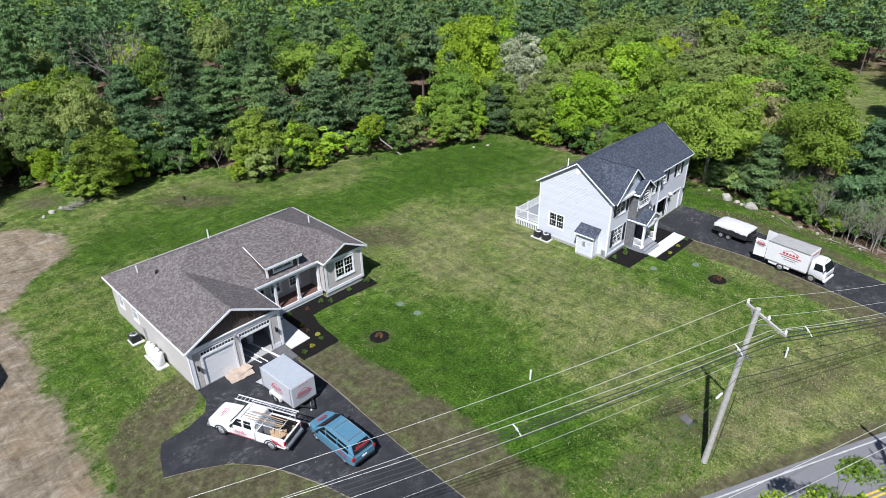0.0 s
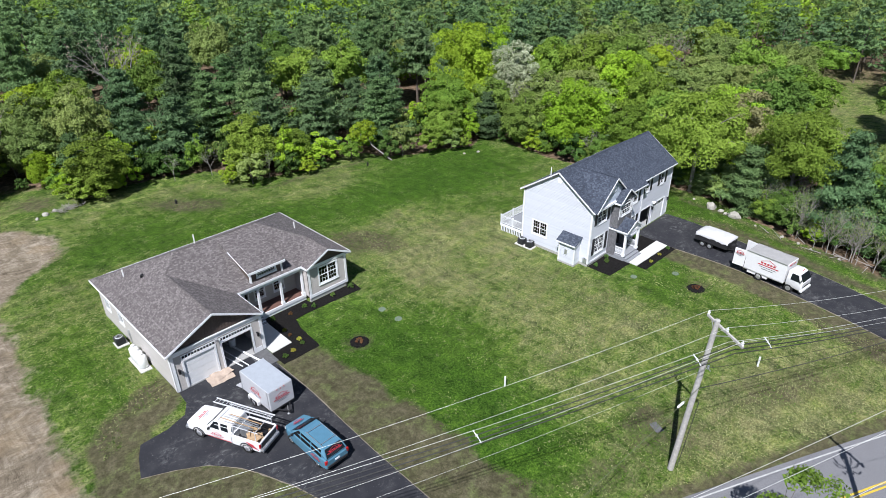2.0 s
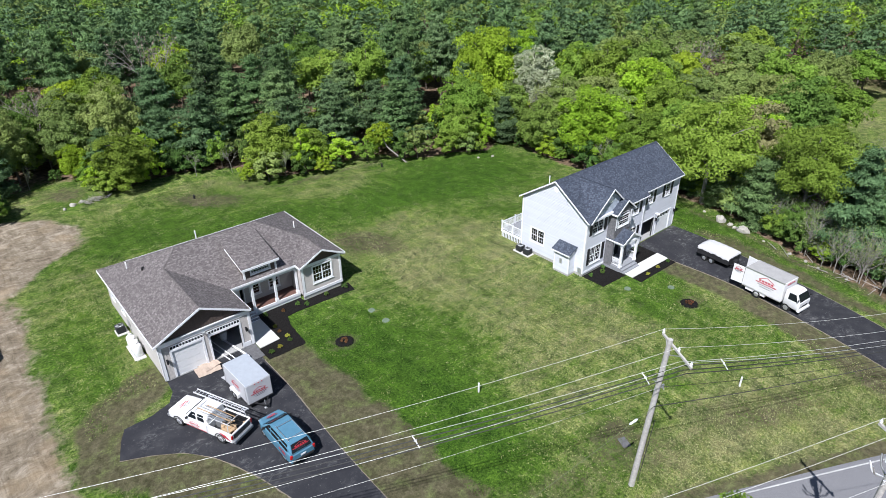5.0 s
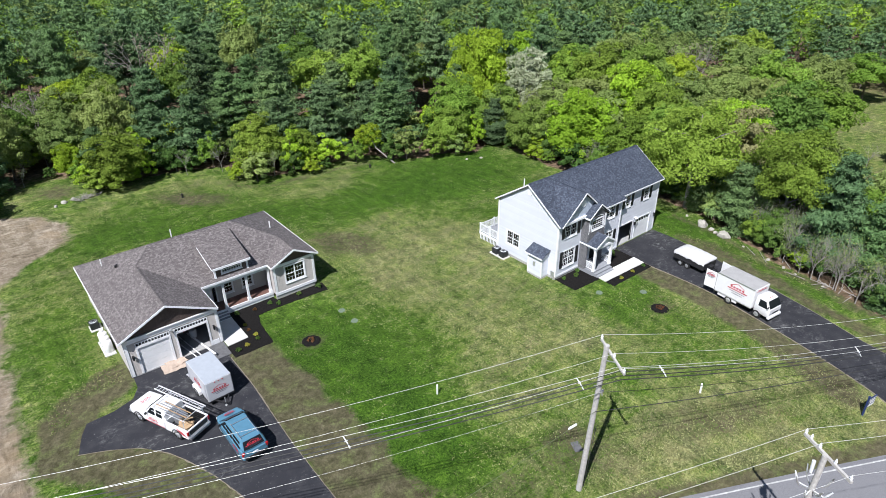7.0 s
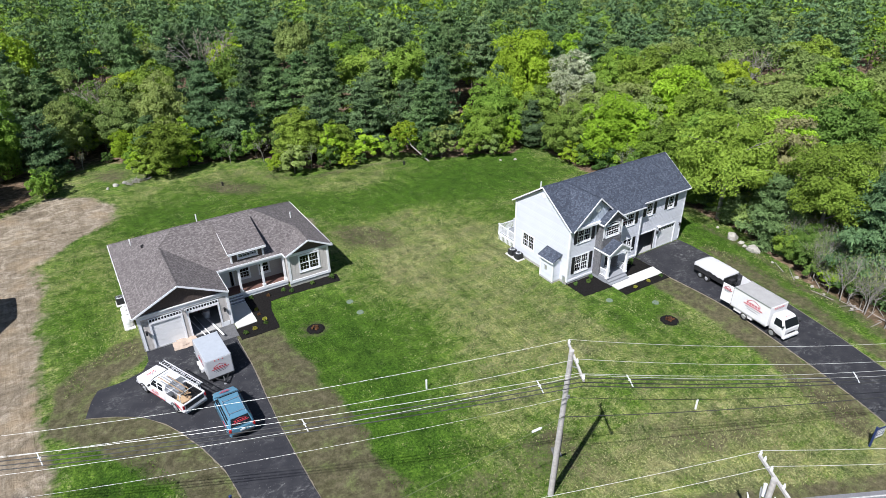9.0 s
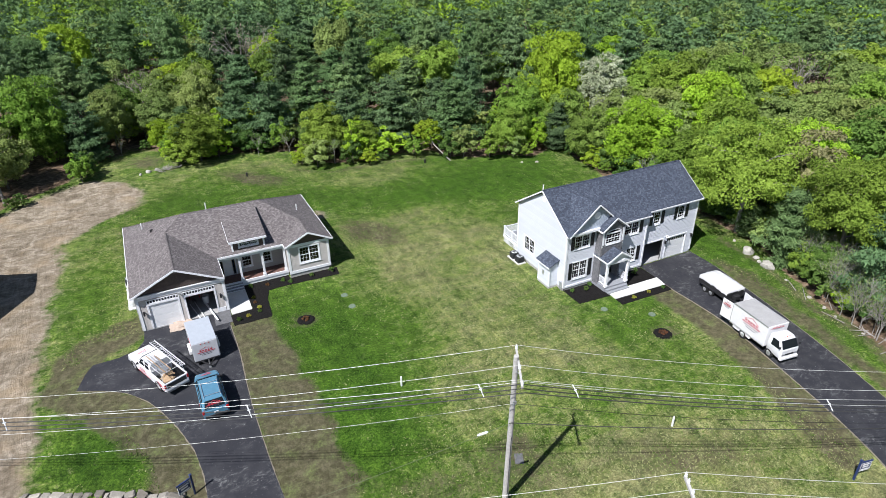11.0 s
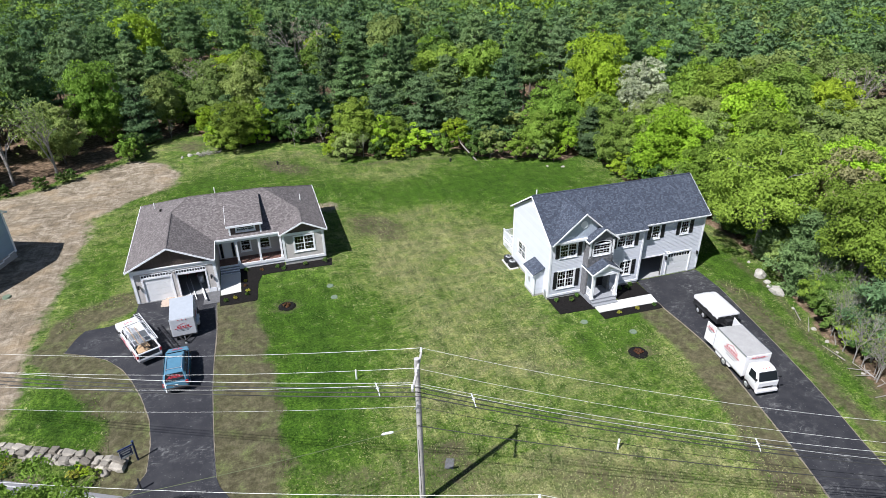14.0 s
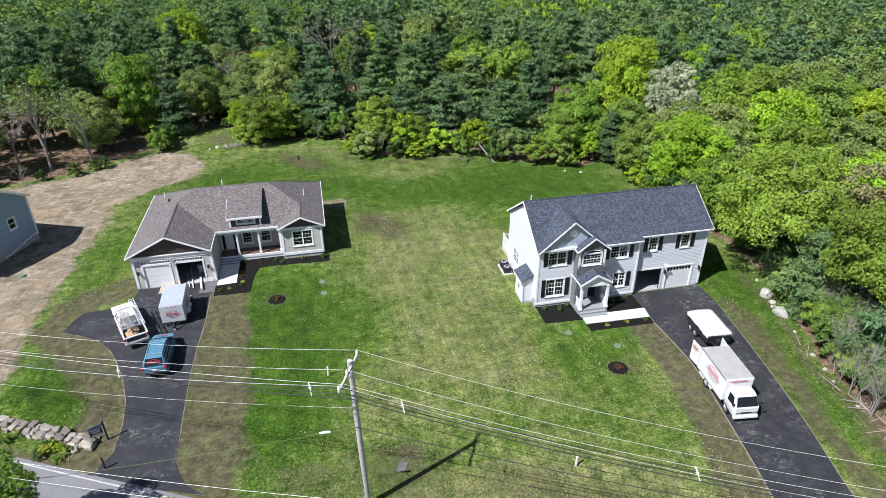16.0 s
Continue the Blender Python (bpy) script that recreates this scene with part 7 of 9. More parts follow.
    for s in (1, -1):
        bm = bmesh.new()
        tube(bm, [(-3.0, s * 0.85, 1.98), (0.6, s * 0.85, 1.98)], 0.025, 6)
        part("rack_rail", bm, M_LADDER, v)
    bm = bmesh.new()
    for y in (-0.95, -0.55):
        beam(bm, (-3.1, y, 2.06), (1.75, y, 2.06), 0.04, 0.1)
    for k in range(16):
        x = -3.0 + k * 0.31
        tube(bm, [(x, -0.95, 2.06), (x, -0.55, 2.06)], 0.02, 6)
    part("ladder", fix(bm), M_LADDER, v, "aluminium extension ladder on the rack")
    rs = random.Random(3)
    for k in range(5):
        bm = bmesh.new()
        y = 0.05 + k * 0.16
        beam(bm, (-2.9 + rs.uniform(0, 0.5), y, 2.04), (-0.6 + rs.uniform(0, 0.9), y + rs.uniform(-0.1, 0.1), 2.05), 0.05, 0.04)
        part("plank", fix(bm), M_STEEL if k % 3 else M_WOODN, v)
    bm = bmesh.new()
    box(bm, -1.65, -1.0, -0.3, 0.35, 0.66, 1.35, None, 0.04)
    part("tool_chest", fix(bm), M_ALU, v)
    bm = bmesh.new()
    for k in range(14):
        x, y = rs.uniform(-2.8, -1.8), rs.uniform(-0.7, 0.7)
        beam(bm, (x, y, 0.72 + rs.uniform(0, 0.3)), (x + rs.uniform(-0.7, 0.7), y + rs.uniform(-0.5, 0.5), 0.8 + rs.uniform(0, 0.3)), 0.14, 0.05)
    part("scrap_wood", fix(bm), M_WOODN, v)
    bm = bmesh.new()
    box(bm, -2.6, -1.75, 0.1, 0.75, 0.67, 0.98, None, 0.02)
    part("crate", fix(bm), M_WOODN, v)
    for s in (1, -1):
        decal(v, (0.98 if s > 0 else -0.1, s * 1.004, 0.6), (-s, 0, 0), (0, 0, 1), 1.1, 0.5)
    decal(v, (2.05, 0.45, 1.185), (0, -1, 0), (1, 0, -0.12), 0.9, 0.75)


def minivan():
    v = thing("minivan", "metallic blue minivan with roof rails and red decals", "minivan", (15.15, 27.1, tz(15.1, 27) + 0.03), 91)
    bm = bmesh.new()
    loft(bm, [ring(2.48, 0.62, 0.4, 0.78, 0.1), ring(2.36, 0.82, 0.3, 0.92, 0.12), ring(1.9, 0.95, 0.28, 1.04, 0.12, 0.02), ring(1.3, 0.98, 0.28, 1.12, 0.08, 0.02), ring(-1.9, 0.98, 0.28, 1.14, 0.06, 0.02), ring(-2.35, 0.93, 0.34, 1.14, 0.08, 0.02), ring(-2.46, 0.84, 0.42, 1.0, 0.08, 0.0)])
    part("body", bm, M_PAINTB, v)
    bm = bmesh.new()
    loft(bm, [ring(1.5, 0.9, 1.06, 1.12, 0.02), ring(0.62, 0.86, 1.1, 1.68, 0.06, 0.14), ring(0.3, 0.86, 1.1, 1.76, 0.1, 0.14), ring(-1.7, 0.86, 1.1, 1.76, 0.1, 0.14), ring(-2.0, 0.86, 1.1, 1.72, 0.08, 0.14), ring(-2.4, 0.84, 1.08, 1.16, 0.03)])
    cab = part("greenhouse", bm, M_PAINTB, v)
    bm = bmesh.new()
    prism(bm, [(1.46, 0.78, 1.12), (1.46, -0.78, 1.12), (0.68, -0.66, 1.67), (0.68, 0.66, 1.67)], (0.025, 0, 0.035))
    part("windscreen", fix(bm), M_AUTOGLASS, cab)
    bm = bmesh.new()
    prism(bm, [(-2.37, 0.74, 1.18), (-2.37, -0.74, 1.18), (-2.04, -0.62, 1.67), (-2.04, 0.62, 1.67)], (-0.02, 0, 0.015))
    rear = part("rear_window", fix(bm), M_AUTOGLASS, cab)
    decal(v, (-2.36, -0.6, 1.27), (0, 1, 0), (0.33, 0, 0.49), 1.2, 0.46)
    for s in (1, -1):
        for x0, x1, t0, t1 in ((0.42, 1.2, 0.46, 0.68), (-0.75, 0.3, -0.72, 0.34), (-1.95, -0.88, -1.85, -0.84)):
            bm = bmesh.new()
            prism(bm, [(x0, s * 0.885, 1.15), (x1, s * 0.885, 1.15), (t1, s * 0.77, 1.64), (t0, s * 0.77, 1.64)], (0, s * 0.03, 0.006))
            part("side_window", fix(bm), M_AUTOGLASS, cab)
        decal(v, (-0.85 if s > 0 else -1.9, s * 0.99, 0.62), (-s, 0, 0), (0, 0, 1), 1.05, 0.48)
        mirror(cab, 1.12, s * 0.95, 1.08)
        bm = bmesh.new()
        tube(bm, [(0.1, s * 0.6, 1.75), (0.05, s * 0.6, 1.82), (-1.75, s * 0.6, 1.82), (-1.8, s * 0.6, 1.75)], 0.02, 6)
        part("roof_rail", bm, M_ALU, v)
        bm = bmesh.new()
        box(bm, 2.2, 2.42, min(s * 0.5, s * 0.84), max(s * 0.5, s * 0.84), 0.66, 0.84, None, 0.04)
        part("headlight", fix(bm), M_PORC, v)
        bm = bmesh.new()
        box(bm, -2.46, -2.34, min(s * 0.74, s * 0.95), max(s * 0.74, s * 0.95), 0.78, 1.08, None, 0.03)
        part("tail_light", fix(bm), M_LAMP, v)
        for x in (1.55, -1.45):
            wheel(v, x, s * 0.97, 0.34, 0.22)
    for x in (-0.1, -1.6):
        bm = bmesh.new()
        tube(bm, [(x, -0.6, 1.82), (x, 0.6, 1.82)], 0.02, 6)
        part("roof_crossbar", bm, M_ALU, v)
    decal(v, (1.72, 0.42, 1.11), (0, -1, 0), (1, 0, -0.16), 0.85, 0.5)
    bm = bmesh.new()
    box(bm, -2.52, -2.36, -0.8, 0.8, 0.42, 0.62, None, 0.04)
    part("rear_bumper", fix(bm), M_CHASSIS, v)
    bm = bmesh.new()
    box(bm, -2.5, -2.46, -0.18, 0.18, 0.74, 0.86)
    part("plate", bm, M_PORC, v)


def cargo_trailer():
    v = thing("cargo_trailer", "silver-white enclosed cargo trailer with red decals on the driveway", "trailer", (15.48, 33.6, tz(15.4, 33.1) + 0.03), -87.5)
    bm = bmesh.new()
    box(bm, -1.85, 1.85, -1.02, 1.02, 0.45, 2.2, None, 0.05)
    part("body", fix(bm), M_PAINTS, v)
    bm = bmesh.new()
    box(bm, -1.83, 1.83, -1.0, 1.0, 2.202, 2.225, None, 0.01)
    part("roof_skin", fix(bm), M_ROOFSKIN, v)
    for x in (-1.85, 1.7):
        for s in (1, -1):
            bm = bmesh.new()
            box(bm, x - 0.03, x + 0.03, s * 1.02 - 0.03, s * 1.02 + 0.03, 0.42, 2.2)
            part("corner_post", bm, M_ALU, v)
    bm = bmesh.new()
    box(bm, -1.87, 1.87, -1.03, 1.03, 0.36, 0.46)
    part("chassis", bm, M_CHASSIS, v)
    for s in (1, -1):
        bm = bmesh.new()
        box(bm, -0.75, 0.45, min(s * 1.0, s * 1.26), max(s * 1.0, s * 1.26), 0.62, 0.76, None, 0.04)
        box(bm, -0.8, -0.66, min(s * 1.0, s * 1.26), max(s * 1.0, s * 1.26), 0.36, 0.72, None, 0.03)
        box(bm, 0.36, 0.5, min(s * 1.0, s * 1.26), max(s * 1.0, s * 1.26), 0.36, 0.72, None, 0.03)
        part("mudguard", fix(bm), M_PAINTW, v)
        wheel(v, -0.15, s * 1.24, 0.33, 0.2)
        decal(v, (0.75 if s > 0 else -0.75, s * 1.026, 0.85), (-s, 0, 0), (0, 0, 1), 1.5, 0.9)
        bm = bmesh.new()
        beam(bm, (1.85, s * 0.55, 0.42), (2.75, 0.0, 0.42), 0.07, 0.1)
        part("tongue_bar", fix(bm), M_CHASSIS, v)
    bm = bmesh.new()
    tube(bm, [(2.45, 0, 0.0), (2.45, 0, 0.75)], 0.04, 8)
    box(bm, 2.36, 2.54, -0.09, 0.09, 0.0, 0.03)
    part("jack", bm, M_STEEL, v)
    decal(v, (1.856, -0.7, 0.95), (0, 1, 0), (0, 0, 1), 1.4, 0.8)
    bm = bmesh.new()
    for k in range(3):
        tube(bm, [(1.85, -0.3 + 0.3 * k, 2.08), (1.89, -0.3 + 0.3 * k, 2.08)], 0.04, 8)
    part("marker_light", bm, M_LAMP, v)
    bm = bmesh.new()
    prism(bm, [(-1.87, 0.95, 0.42), (-1.87, -0.95, 0.42), (-3.1, -0.95, 0.03), (-3.1, 0.95, 0.03)], (0, 0, 0.05))
    part("ramp_door", fix(bm), M_PAINTS, v, "lowered rear ramp door")


def box_truck():
    v = thing("box_truck", "white cab-over box truck with its rear doors open", "truck", (58.95, 13.05, tz(58.9, 12.7) + 0.03), -96.8)
    bm = bmesh.new()
    box(bm, -2.3, 1.62, -1.1, 1.1, 0.75, 2.68, None, 0.03)
    part("cargo_box", fix(bm), M_PAINTW, v)
    bm = bmesh.new()
    box(bm, -2.25, 1.57, -1.05, 1.05, 2.682, 2.695)
    part("roof_skin", bm, M_ROOFGREY, v)
    for s in (1, -1):
        bm = bmesh.new()
        box(bm, -2.3, 1.62, min(s * 1.07, s * 1.12), max(s * 1.07, s * 1.12), 2.62, 2.7)
        part("edge_rail", bm, M_ALU, v)
        bm = bmesh.new()
        box(bm, -2.3, 1.62, min(s * 1.07, s * 1.115), max(s * 1.07, s * 1.115), 0.7, 0.8)
        part("lower_rail", bm, M_ALU, v)
        bm = bmesh.new()
        m = Matrix.Translation((-2.3, s * 1.1, 0)) @ Matrix.Rotation(radians(s * -6), 4, "Z")
        box(bm, -1.12, -0.02, -0.03, 0.03, 0.8, 2.6, m, 0.01)
        d = part("rear_door", fix(bm), M_PAINTW, v, "open rear door")
        if s < 0:
            decal(v, (-3.3, -1.27, 1.9), (1, 0.1, 0), (0, 0, 1), 0.9, 0.6)
        bm = bmesh.new()
        box(bm, -1.9, 0.1, min(s * 0.7, s * 1.08), max(s * 0.7, s * 1.08), 0.42, 0.74, None, 0.02)
        part("side_skirt", fix(bm), M_PAINTW, v)
        wheel(v, 2.1, s * 0.95, 0.39, 0.22)
        wheel(v, -0.72, s * 1.09, 0.39, 0.42)
        decal(v, (0.95 if s > 0 else -1.05, s * 1.106, 1.35), (-s, 0, 0), (0, 0, 1), 2.0, 1.2)
    bm = bmesh.new()
    loft(bm, [ring(3.24, 0.84, 0.6, 1.3, 0.06), ring(3.2, 0.9, 0.52, 1.4, 0.08), ring(3.06, 0.93, 0.5, 1.62, 0.1, 0.05, -0.05), ring(2.82, 0.94, 0.5, 2.08, 0.14, 0.1, -0.05), ring(2.5, 0.94, 0.55, 2.2, 0.14, 0.1), ring(1.85, 0.94, 0.6, 2.2, 0.14, 0.09), ring(1.74, 0.92, 0.62, 2.12, 0.14, 0.09)])
    for f in bm.faces:
        f.smooth = len(f.verts) == 4
    cab = part("cab", bm, M_PAINTW, v)
    bm = bmesh.new()
    prism(bm, [(3.18, 0.8, 1.42), (3.18, -0.8, 1.42), (2.84, -0.72, 2.06), (2.84, 0.72, 2.06)], (0.03, 0, 0.015))
    part("windscreen", fix(bm), M_AUTOGLASS, cab)
    for s in (1, -1):
        bm = bmesh.new()
        prism(bm, [(2.12, s * 0.925, 1.36), (2.98, s * 0.92, 1.36), (2.72, s * 0.85, 2.0), (2.12, s * 0.85, 2.0)], (0, s * 0.03, 0))
        part("side_window", fix(bm), M_AUTOGLASS, cab)
        mirror(cab, 3.1, s * 0.95, 1.55)
        bm = bmesh.new()
        box(bm, 3.18, 3.27, min(s * 0.5, s * 0.8), max(s * 0.5, s * 0.8), 0.82, 0.98, None, 0.02)
        part("headlight", fix(bm), M_ALU, cab)
    bm = bmesh.new()
    box(bm, 3.08, 3.36, -0.93, 0.93, 0.4, 0.66, None, 0.06)
    part("front_bumper", fix(bm), M_PAINTW, v)
    bm = bmesh.new()
    box(bm, 3.22, 3.26, -0.45, 0.45, 0.82, 0.96)
    part("grille", bm, M_CHASSIS, v)
    bm = bmesh.new()
    for s in (1, -1):
        box(bm, -2.2, 3.0, s * 0.4 - 0.06, s * 0.4 + 0.06, 0.45, 0.7)
    box(bm, -2.35, -2.2, -1.05, 1.05, 0.45, 0.68)
    part("chassis", bm, M_CHASSIS, v)
    bm = bmesh.new()
    for k in range(3):
        box(bm, 2.6, 2.66, -0.3 + k * 0.27, -0.22 + k * 0.27, 2.19, 2.23)
    part("marker_light", bm, M_LAMP, v)
    decal(v, (1.626, -0.8, 2.28), (0, 1, 0), (0, 0, 1), 1.6, 0.34)


def tarp_trailer():
    v = thing("dump_trailer", "black tandem-axle trailer covered with a white tarp", "trailer", (61.95, 19.9, tz(62, 20) + 0.03), -94.5)
    bm = bmesh.new()
    box(bm, -1.8, 1.8, -1.06, 1.06, 0.55, 1.3, None, 0.02)
    part("bed", fix(bm), M_CHASSIS, v)
    bm = bmesh.new()
    n, m_ = 18, 12
    rows = []
    for i in range(n + 1):
        row = []
        for j in range(m_ + 1):
            x, y = -1.8 + 3.6 * i / n, -1.12 + 2.24 * j / m_
            edge = min(1 - abs(x) / 1.85, 1 - abs(y) / 1.16)
            z = 1.36 + 0.2 * min(1, max(0, edge) * 5) ** 0.6 + 0.16 * (1 - (y / 1.2) ** 2) * (0.7 + 0.3 * math.cos(x * 2.1)) + 0.05 * noise.noise((x * 2.2, y * 2.2, 1)) + 0.03 * noise.noise((x * 6, y * 6, 3))
            row.append(bm.verts.new((x, y, z)))
        rows.append(row)
    for a, b in zip(rows, rows[1:]):
        for j in range(m_):
            bm.faces.new((a[j], a[j + 1], b[j + 1], b[j]))
    rim = [e for e in bm.edges if e.is_boundary]
    r = bmesh.ops.extrude_edge_only(bm, edges=rim)
    for q in r["geom"]:
        if isinstance(q, bmesh.types.BMVert):
            q.co.z -= 0.3 + 0.1 * noise.noise((q.co.x * 3, q.co.y * 3, 5))
    for f in bm.faces:
        f.smooth = True
    part("tarp", fix(bm), M_TARP, v, "white tarp stretched over the load")
    for s in (1, -1):
        for x in (-0.05, -0.85):
            wheel(v, x, s * 1.16, 0.33, 0.2)
        bm = bmesh.new()
        box(bm, -1.3, 0.4, min(s * 0.98, s * 1.2), max(s * 0.98, s * 1.2), 0.7, 0.75)
        part("mudguard", bm, M_CHASSIS, v)
        bm = bmesh.new()
        beam(bm, (1.75, s * 0.6, 0.55), (3.0, 0, 0.5), 0.08, 0.12)
        part("tongue_bar", fix(bm), M_CHASSIS, v)
        bm = bmesh.new()
        box(bm, -1.82, -1.76, min(s * 0.7, s * 0.95), max(s * 0.7, s * 0.95), 0.62, 0.76)
        part("tail_light", bm, M_LAMP, v)
        bm = bmesh.new()
        for k in range(3):
            box(bm, 0.5 + 0.35 * k, 0.75 + 0.35 * k, min(s * 1.002, s * 1.01), max(s * 1.002, s * 1.01), 0.75, 0.95)
        part("lettering_bar", bm, M_PORC, v)
    bm = bmesh.new()
    box(bm, 1.8, 2.2, -0.3, 0.3, 0.55, 0.95, None, 0.02)
    tube(bm, [(2.6, 0.12, 0.0), (2.6, 0.12, 0.9)], 0.04, 8)
    part("tool_box", fix(bm), M_CHASSIS, v)


pickup()
minivan()
cargo_trailer()
box_truck()
tarp_trailer()


# ---- poles and wires ----
def insulator(parent, x, y, z, r=0.07):
    bm = bmesh.new()
    tube(bm, [(x, y, z), (x, y, z + 0.06), (x, y, z + 0.1), (x, y, z + 0.16), (x, y, z + 0.22), (x, y, z + 0.3)], [r * 0.4, r * 1.2, r * 0.7, r * 1.2, r * 0.7, r * 0.5], 10)
    return part("insulator", bm, M_PORC, parent)


def wire(name, pts, r, mat, label, sag=0.0, n=28):
    (a, b) = (Vector(pts[0]), Vector(pts[1]))
    cu = bpy.data.curves.new(name, "CURVE")
    cu.dimensions, cu.bevel_depth, cu.bevel_resolution = "3D", r, 1
    sp = cu.splines.new("POLY")
    sp.points.add(n)
    for i in range(n + 1):
        f = i / n
        p = a.lerp(b, f)
        sp.points[i].co = (p.x, p.y, p.z - sag * 4 * f * (1 - f), 1)
    cu.materials.append(mat)
    return tagged(new(name, cu), label, "wire", "overhead lines")


def wooden_pole(x, y, top, lean=(0, 0), r=0.2, label="tall weathered grey wooden utility pole with a crossarm"):
    p = thing("utility_pole", label, "utility pole", (0, 0, 0), group="utility poles")
    z0 = tz(x, y)
    bm = bmesh.new()
    tube(bm, [(x, y, z0 - 0.4), (x + lean[0] * 0.5, y + lean[1] * 0.5, z0 + (top - z0) * 0.5), (x + lean[0], y + lean[1], top)], [r, r * 0.87, r * 0.72], 16)
    part("pole", bm, M_POLE, p)
    return p


RD, LD = Vector((0.935, -0.355, 0)), Vector((-0.891, 0.454, 0))
pole = wooden_pole(30.78, 9.1, 11.95, (-0.28, -0.75))
A0, A1 = Vector((30.98, 9.1, 11.72)), Vector((29.75, 6.55, 11.42))
bm = bmesh.new()
beam(bm, A0, A1, 0.11, 0.13)
part("crossarm", fix(bm), M_POLE, pole)
bm = bmesh.new()
beam(bm, (30.48, 8.36, 10.9), A0.lerp(A1, 0.12), 0.04, 0.05)
beam(bm, (30.5, 8.3, 10.9), A0.lerp(A1, 0.68), 0.04, 0.05)
part("brace", fix(bm), M_STEEL, pole)
tops = []
for f in (0.02, 0.56, 0.97):
    q = A0.lerp(A1, f)
    insulator(pole, q.x, q.y, q.z + 0.06)
    tops.append(q + Vector((0, 0, 0.34)))
bm = bmesh.new()
box(bm, 30.42, 30.6, 8.2, 8.3, 8.55, 8.75)
tube(bm, [(30.5, 8.5, 8.6), (30.7, 8.9, 8.55), (30.9, 9.1, 8.3)], 0.03, 6)
tube(bm, [(30.5, 8.3, 8.7), (30.2, 8.0, 8.7)], 0.03, 6)
part("bracket", bm, M_STEEL, pole)
bm = bmesh.new()
tube(bm, [(30.62, 8.65, 0.2), (30.42, 8.25, 6.0)], 0.02, 6)
part("ground_wire", bm, M_CABLE, pole)
for a in tops:
    wire("overhead_wire", (a, a + RD * 45 + Vector((0, 0, -5.0))), 0.0092, M_WIRE, "bright bare overhead wire strung between wooden poles", 1.5)
    wire("overhead_wire", (a, a + LD * 45 + Vector((0, 0, -4.5))), 0.0092, M_WIRE, "bright bare overhead wire strung between wooden poles", 1.0)
# spacer cable bundle under the arm
for k, dz in enumerate((-0.35, -0.58, -0.72, -0.92)):
    a = Vector((30.15 + 0.1 * (k % 2), 7.45 - 0.16 * k, 11.45 + dz))
    mt = M_WIRE if k == 0 else M_CABLE
    for D, drop, sg in ((RD, -4.6, 1.4), (LD, -3.0, 0.9)):
        wire("overhead_cable", (a, a + D * 45 + Vector((0, 0, drop))), 0.011 if k == 0 else 0.028, mt, "dark insulated overhead cable hung below the crossarm", sg)
for D, drop, sg, ss in ((RD, -4.6, 1.4, (3.0, 18.5, 33)), (LD, -3.0, 0.9, (2.2, 15.0, 29.0))):
    for s in ss:
        f = s / 45
        p = Vector((30.2, 7.25, 11.1)) + D * s + Vector((0, 0, drop * f - sg * 4 * f * (1 - f)))
        bm = bmesh.new()
        tube(bm, [p + Vector((-0.05, 0.22, 0.02)), p + Vector((0, 0, -0.2)), p + Vector((0.05, -0.27, -0.55))], [0.03, 0.036, 0.03], 8)
        box(bm, p.x - 0.09, p.x + 0.09, p.y - 0.02, p.y + 0.02, p.z - 0.24, p.z - 0.19)
        solo("cable_spacer", bm, M_PORC, "pale plastic spacer clipped on the cable bundle", "cable spacer", group="cable spacers")
# neutral, telephone and service lines
P1, P2 = Vector((30.4, 8.25, 8.65)), Vector((30.5, 8.5, 6.9))
for D, drop, sg in ((RD, -5.0, 1.4), (LD, -5.4, 0.9)):
    wire("neutral_wire", (P1, P1 + D * 45 + Vector((0, 0, drop))), 0.007 if D is LD else 0.014, M_WIRE if D is LD else M_CABLE, "thin neutral wire below the cable bundle", sg)
    if D is RD:
        wire("telephone_cable", (P2, P2 + D * 45 + Vector((0, 0, -4.0))), 0.026, M_CABLE, "black telephone cable on the lower pole", 0.9)
SERVICE = Vector((-6.0, 12.0, 5.0))
wire("service_cable", (P2, SERVICE), 0.016, M_COVER, "thin service cable crossing the road", 0.8)
wooden_pole(-6.0, 12.0, 5.4)
bm = bmesh.new()
c0 = P2.lerp(SERVICE, 0.04) - Vector((0, 0, 0.1))
d = (SERVICE - P2).normalized()
tube(bm, [c0, c0 + d * 0.1, c0 + d * 0.6, c0 + d * 0.7], [0.03, 0.075, 0.075, 0.03], 10)
part("splice_case", bm, M_PORC, pole, "pale tubular splice case on the cable")
far_r, far_l = (73.0, -7.0), (-9.3, 29.6)
for x, y in (far_r, far_l):
    e = wooden_pole(x, y, 7.6)

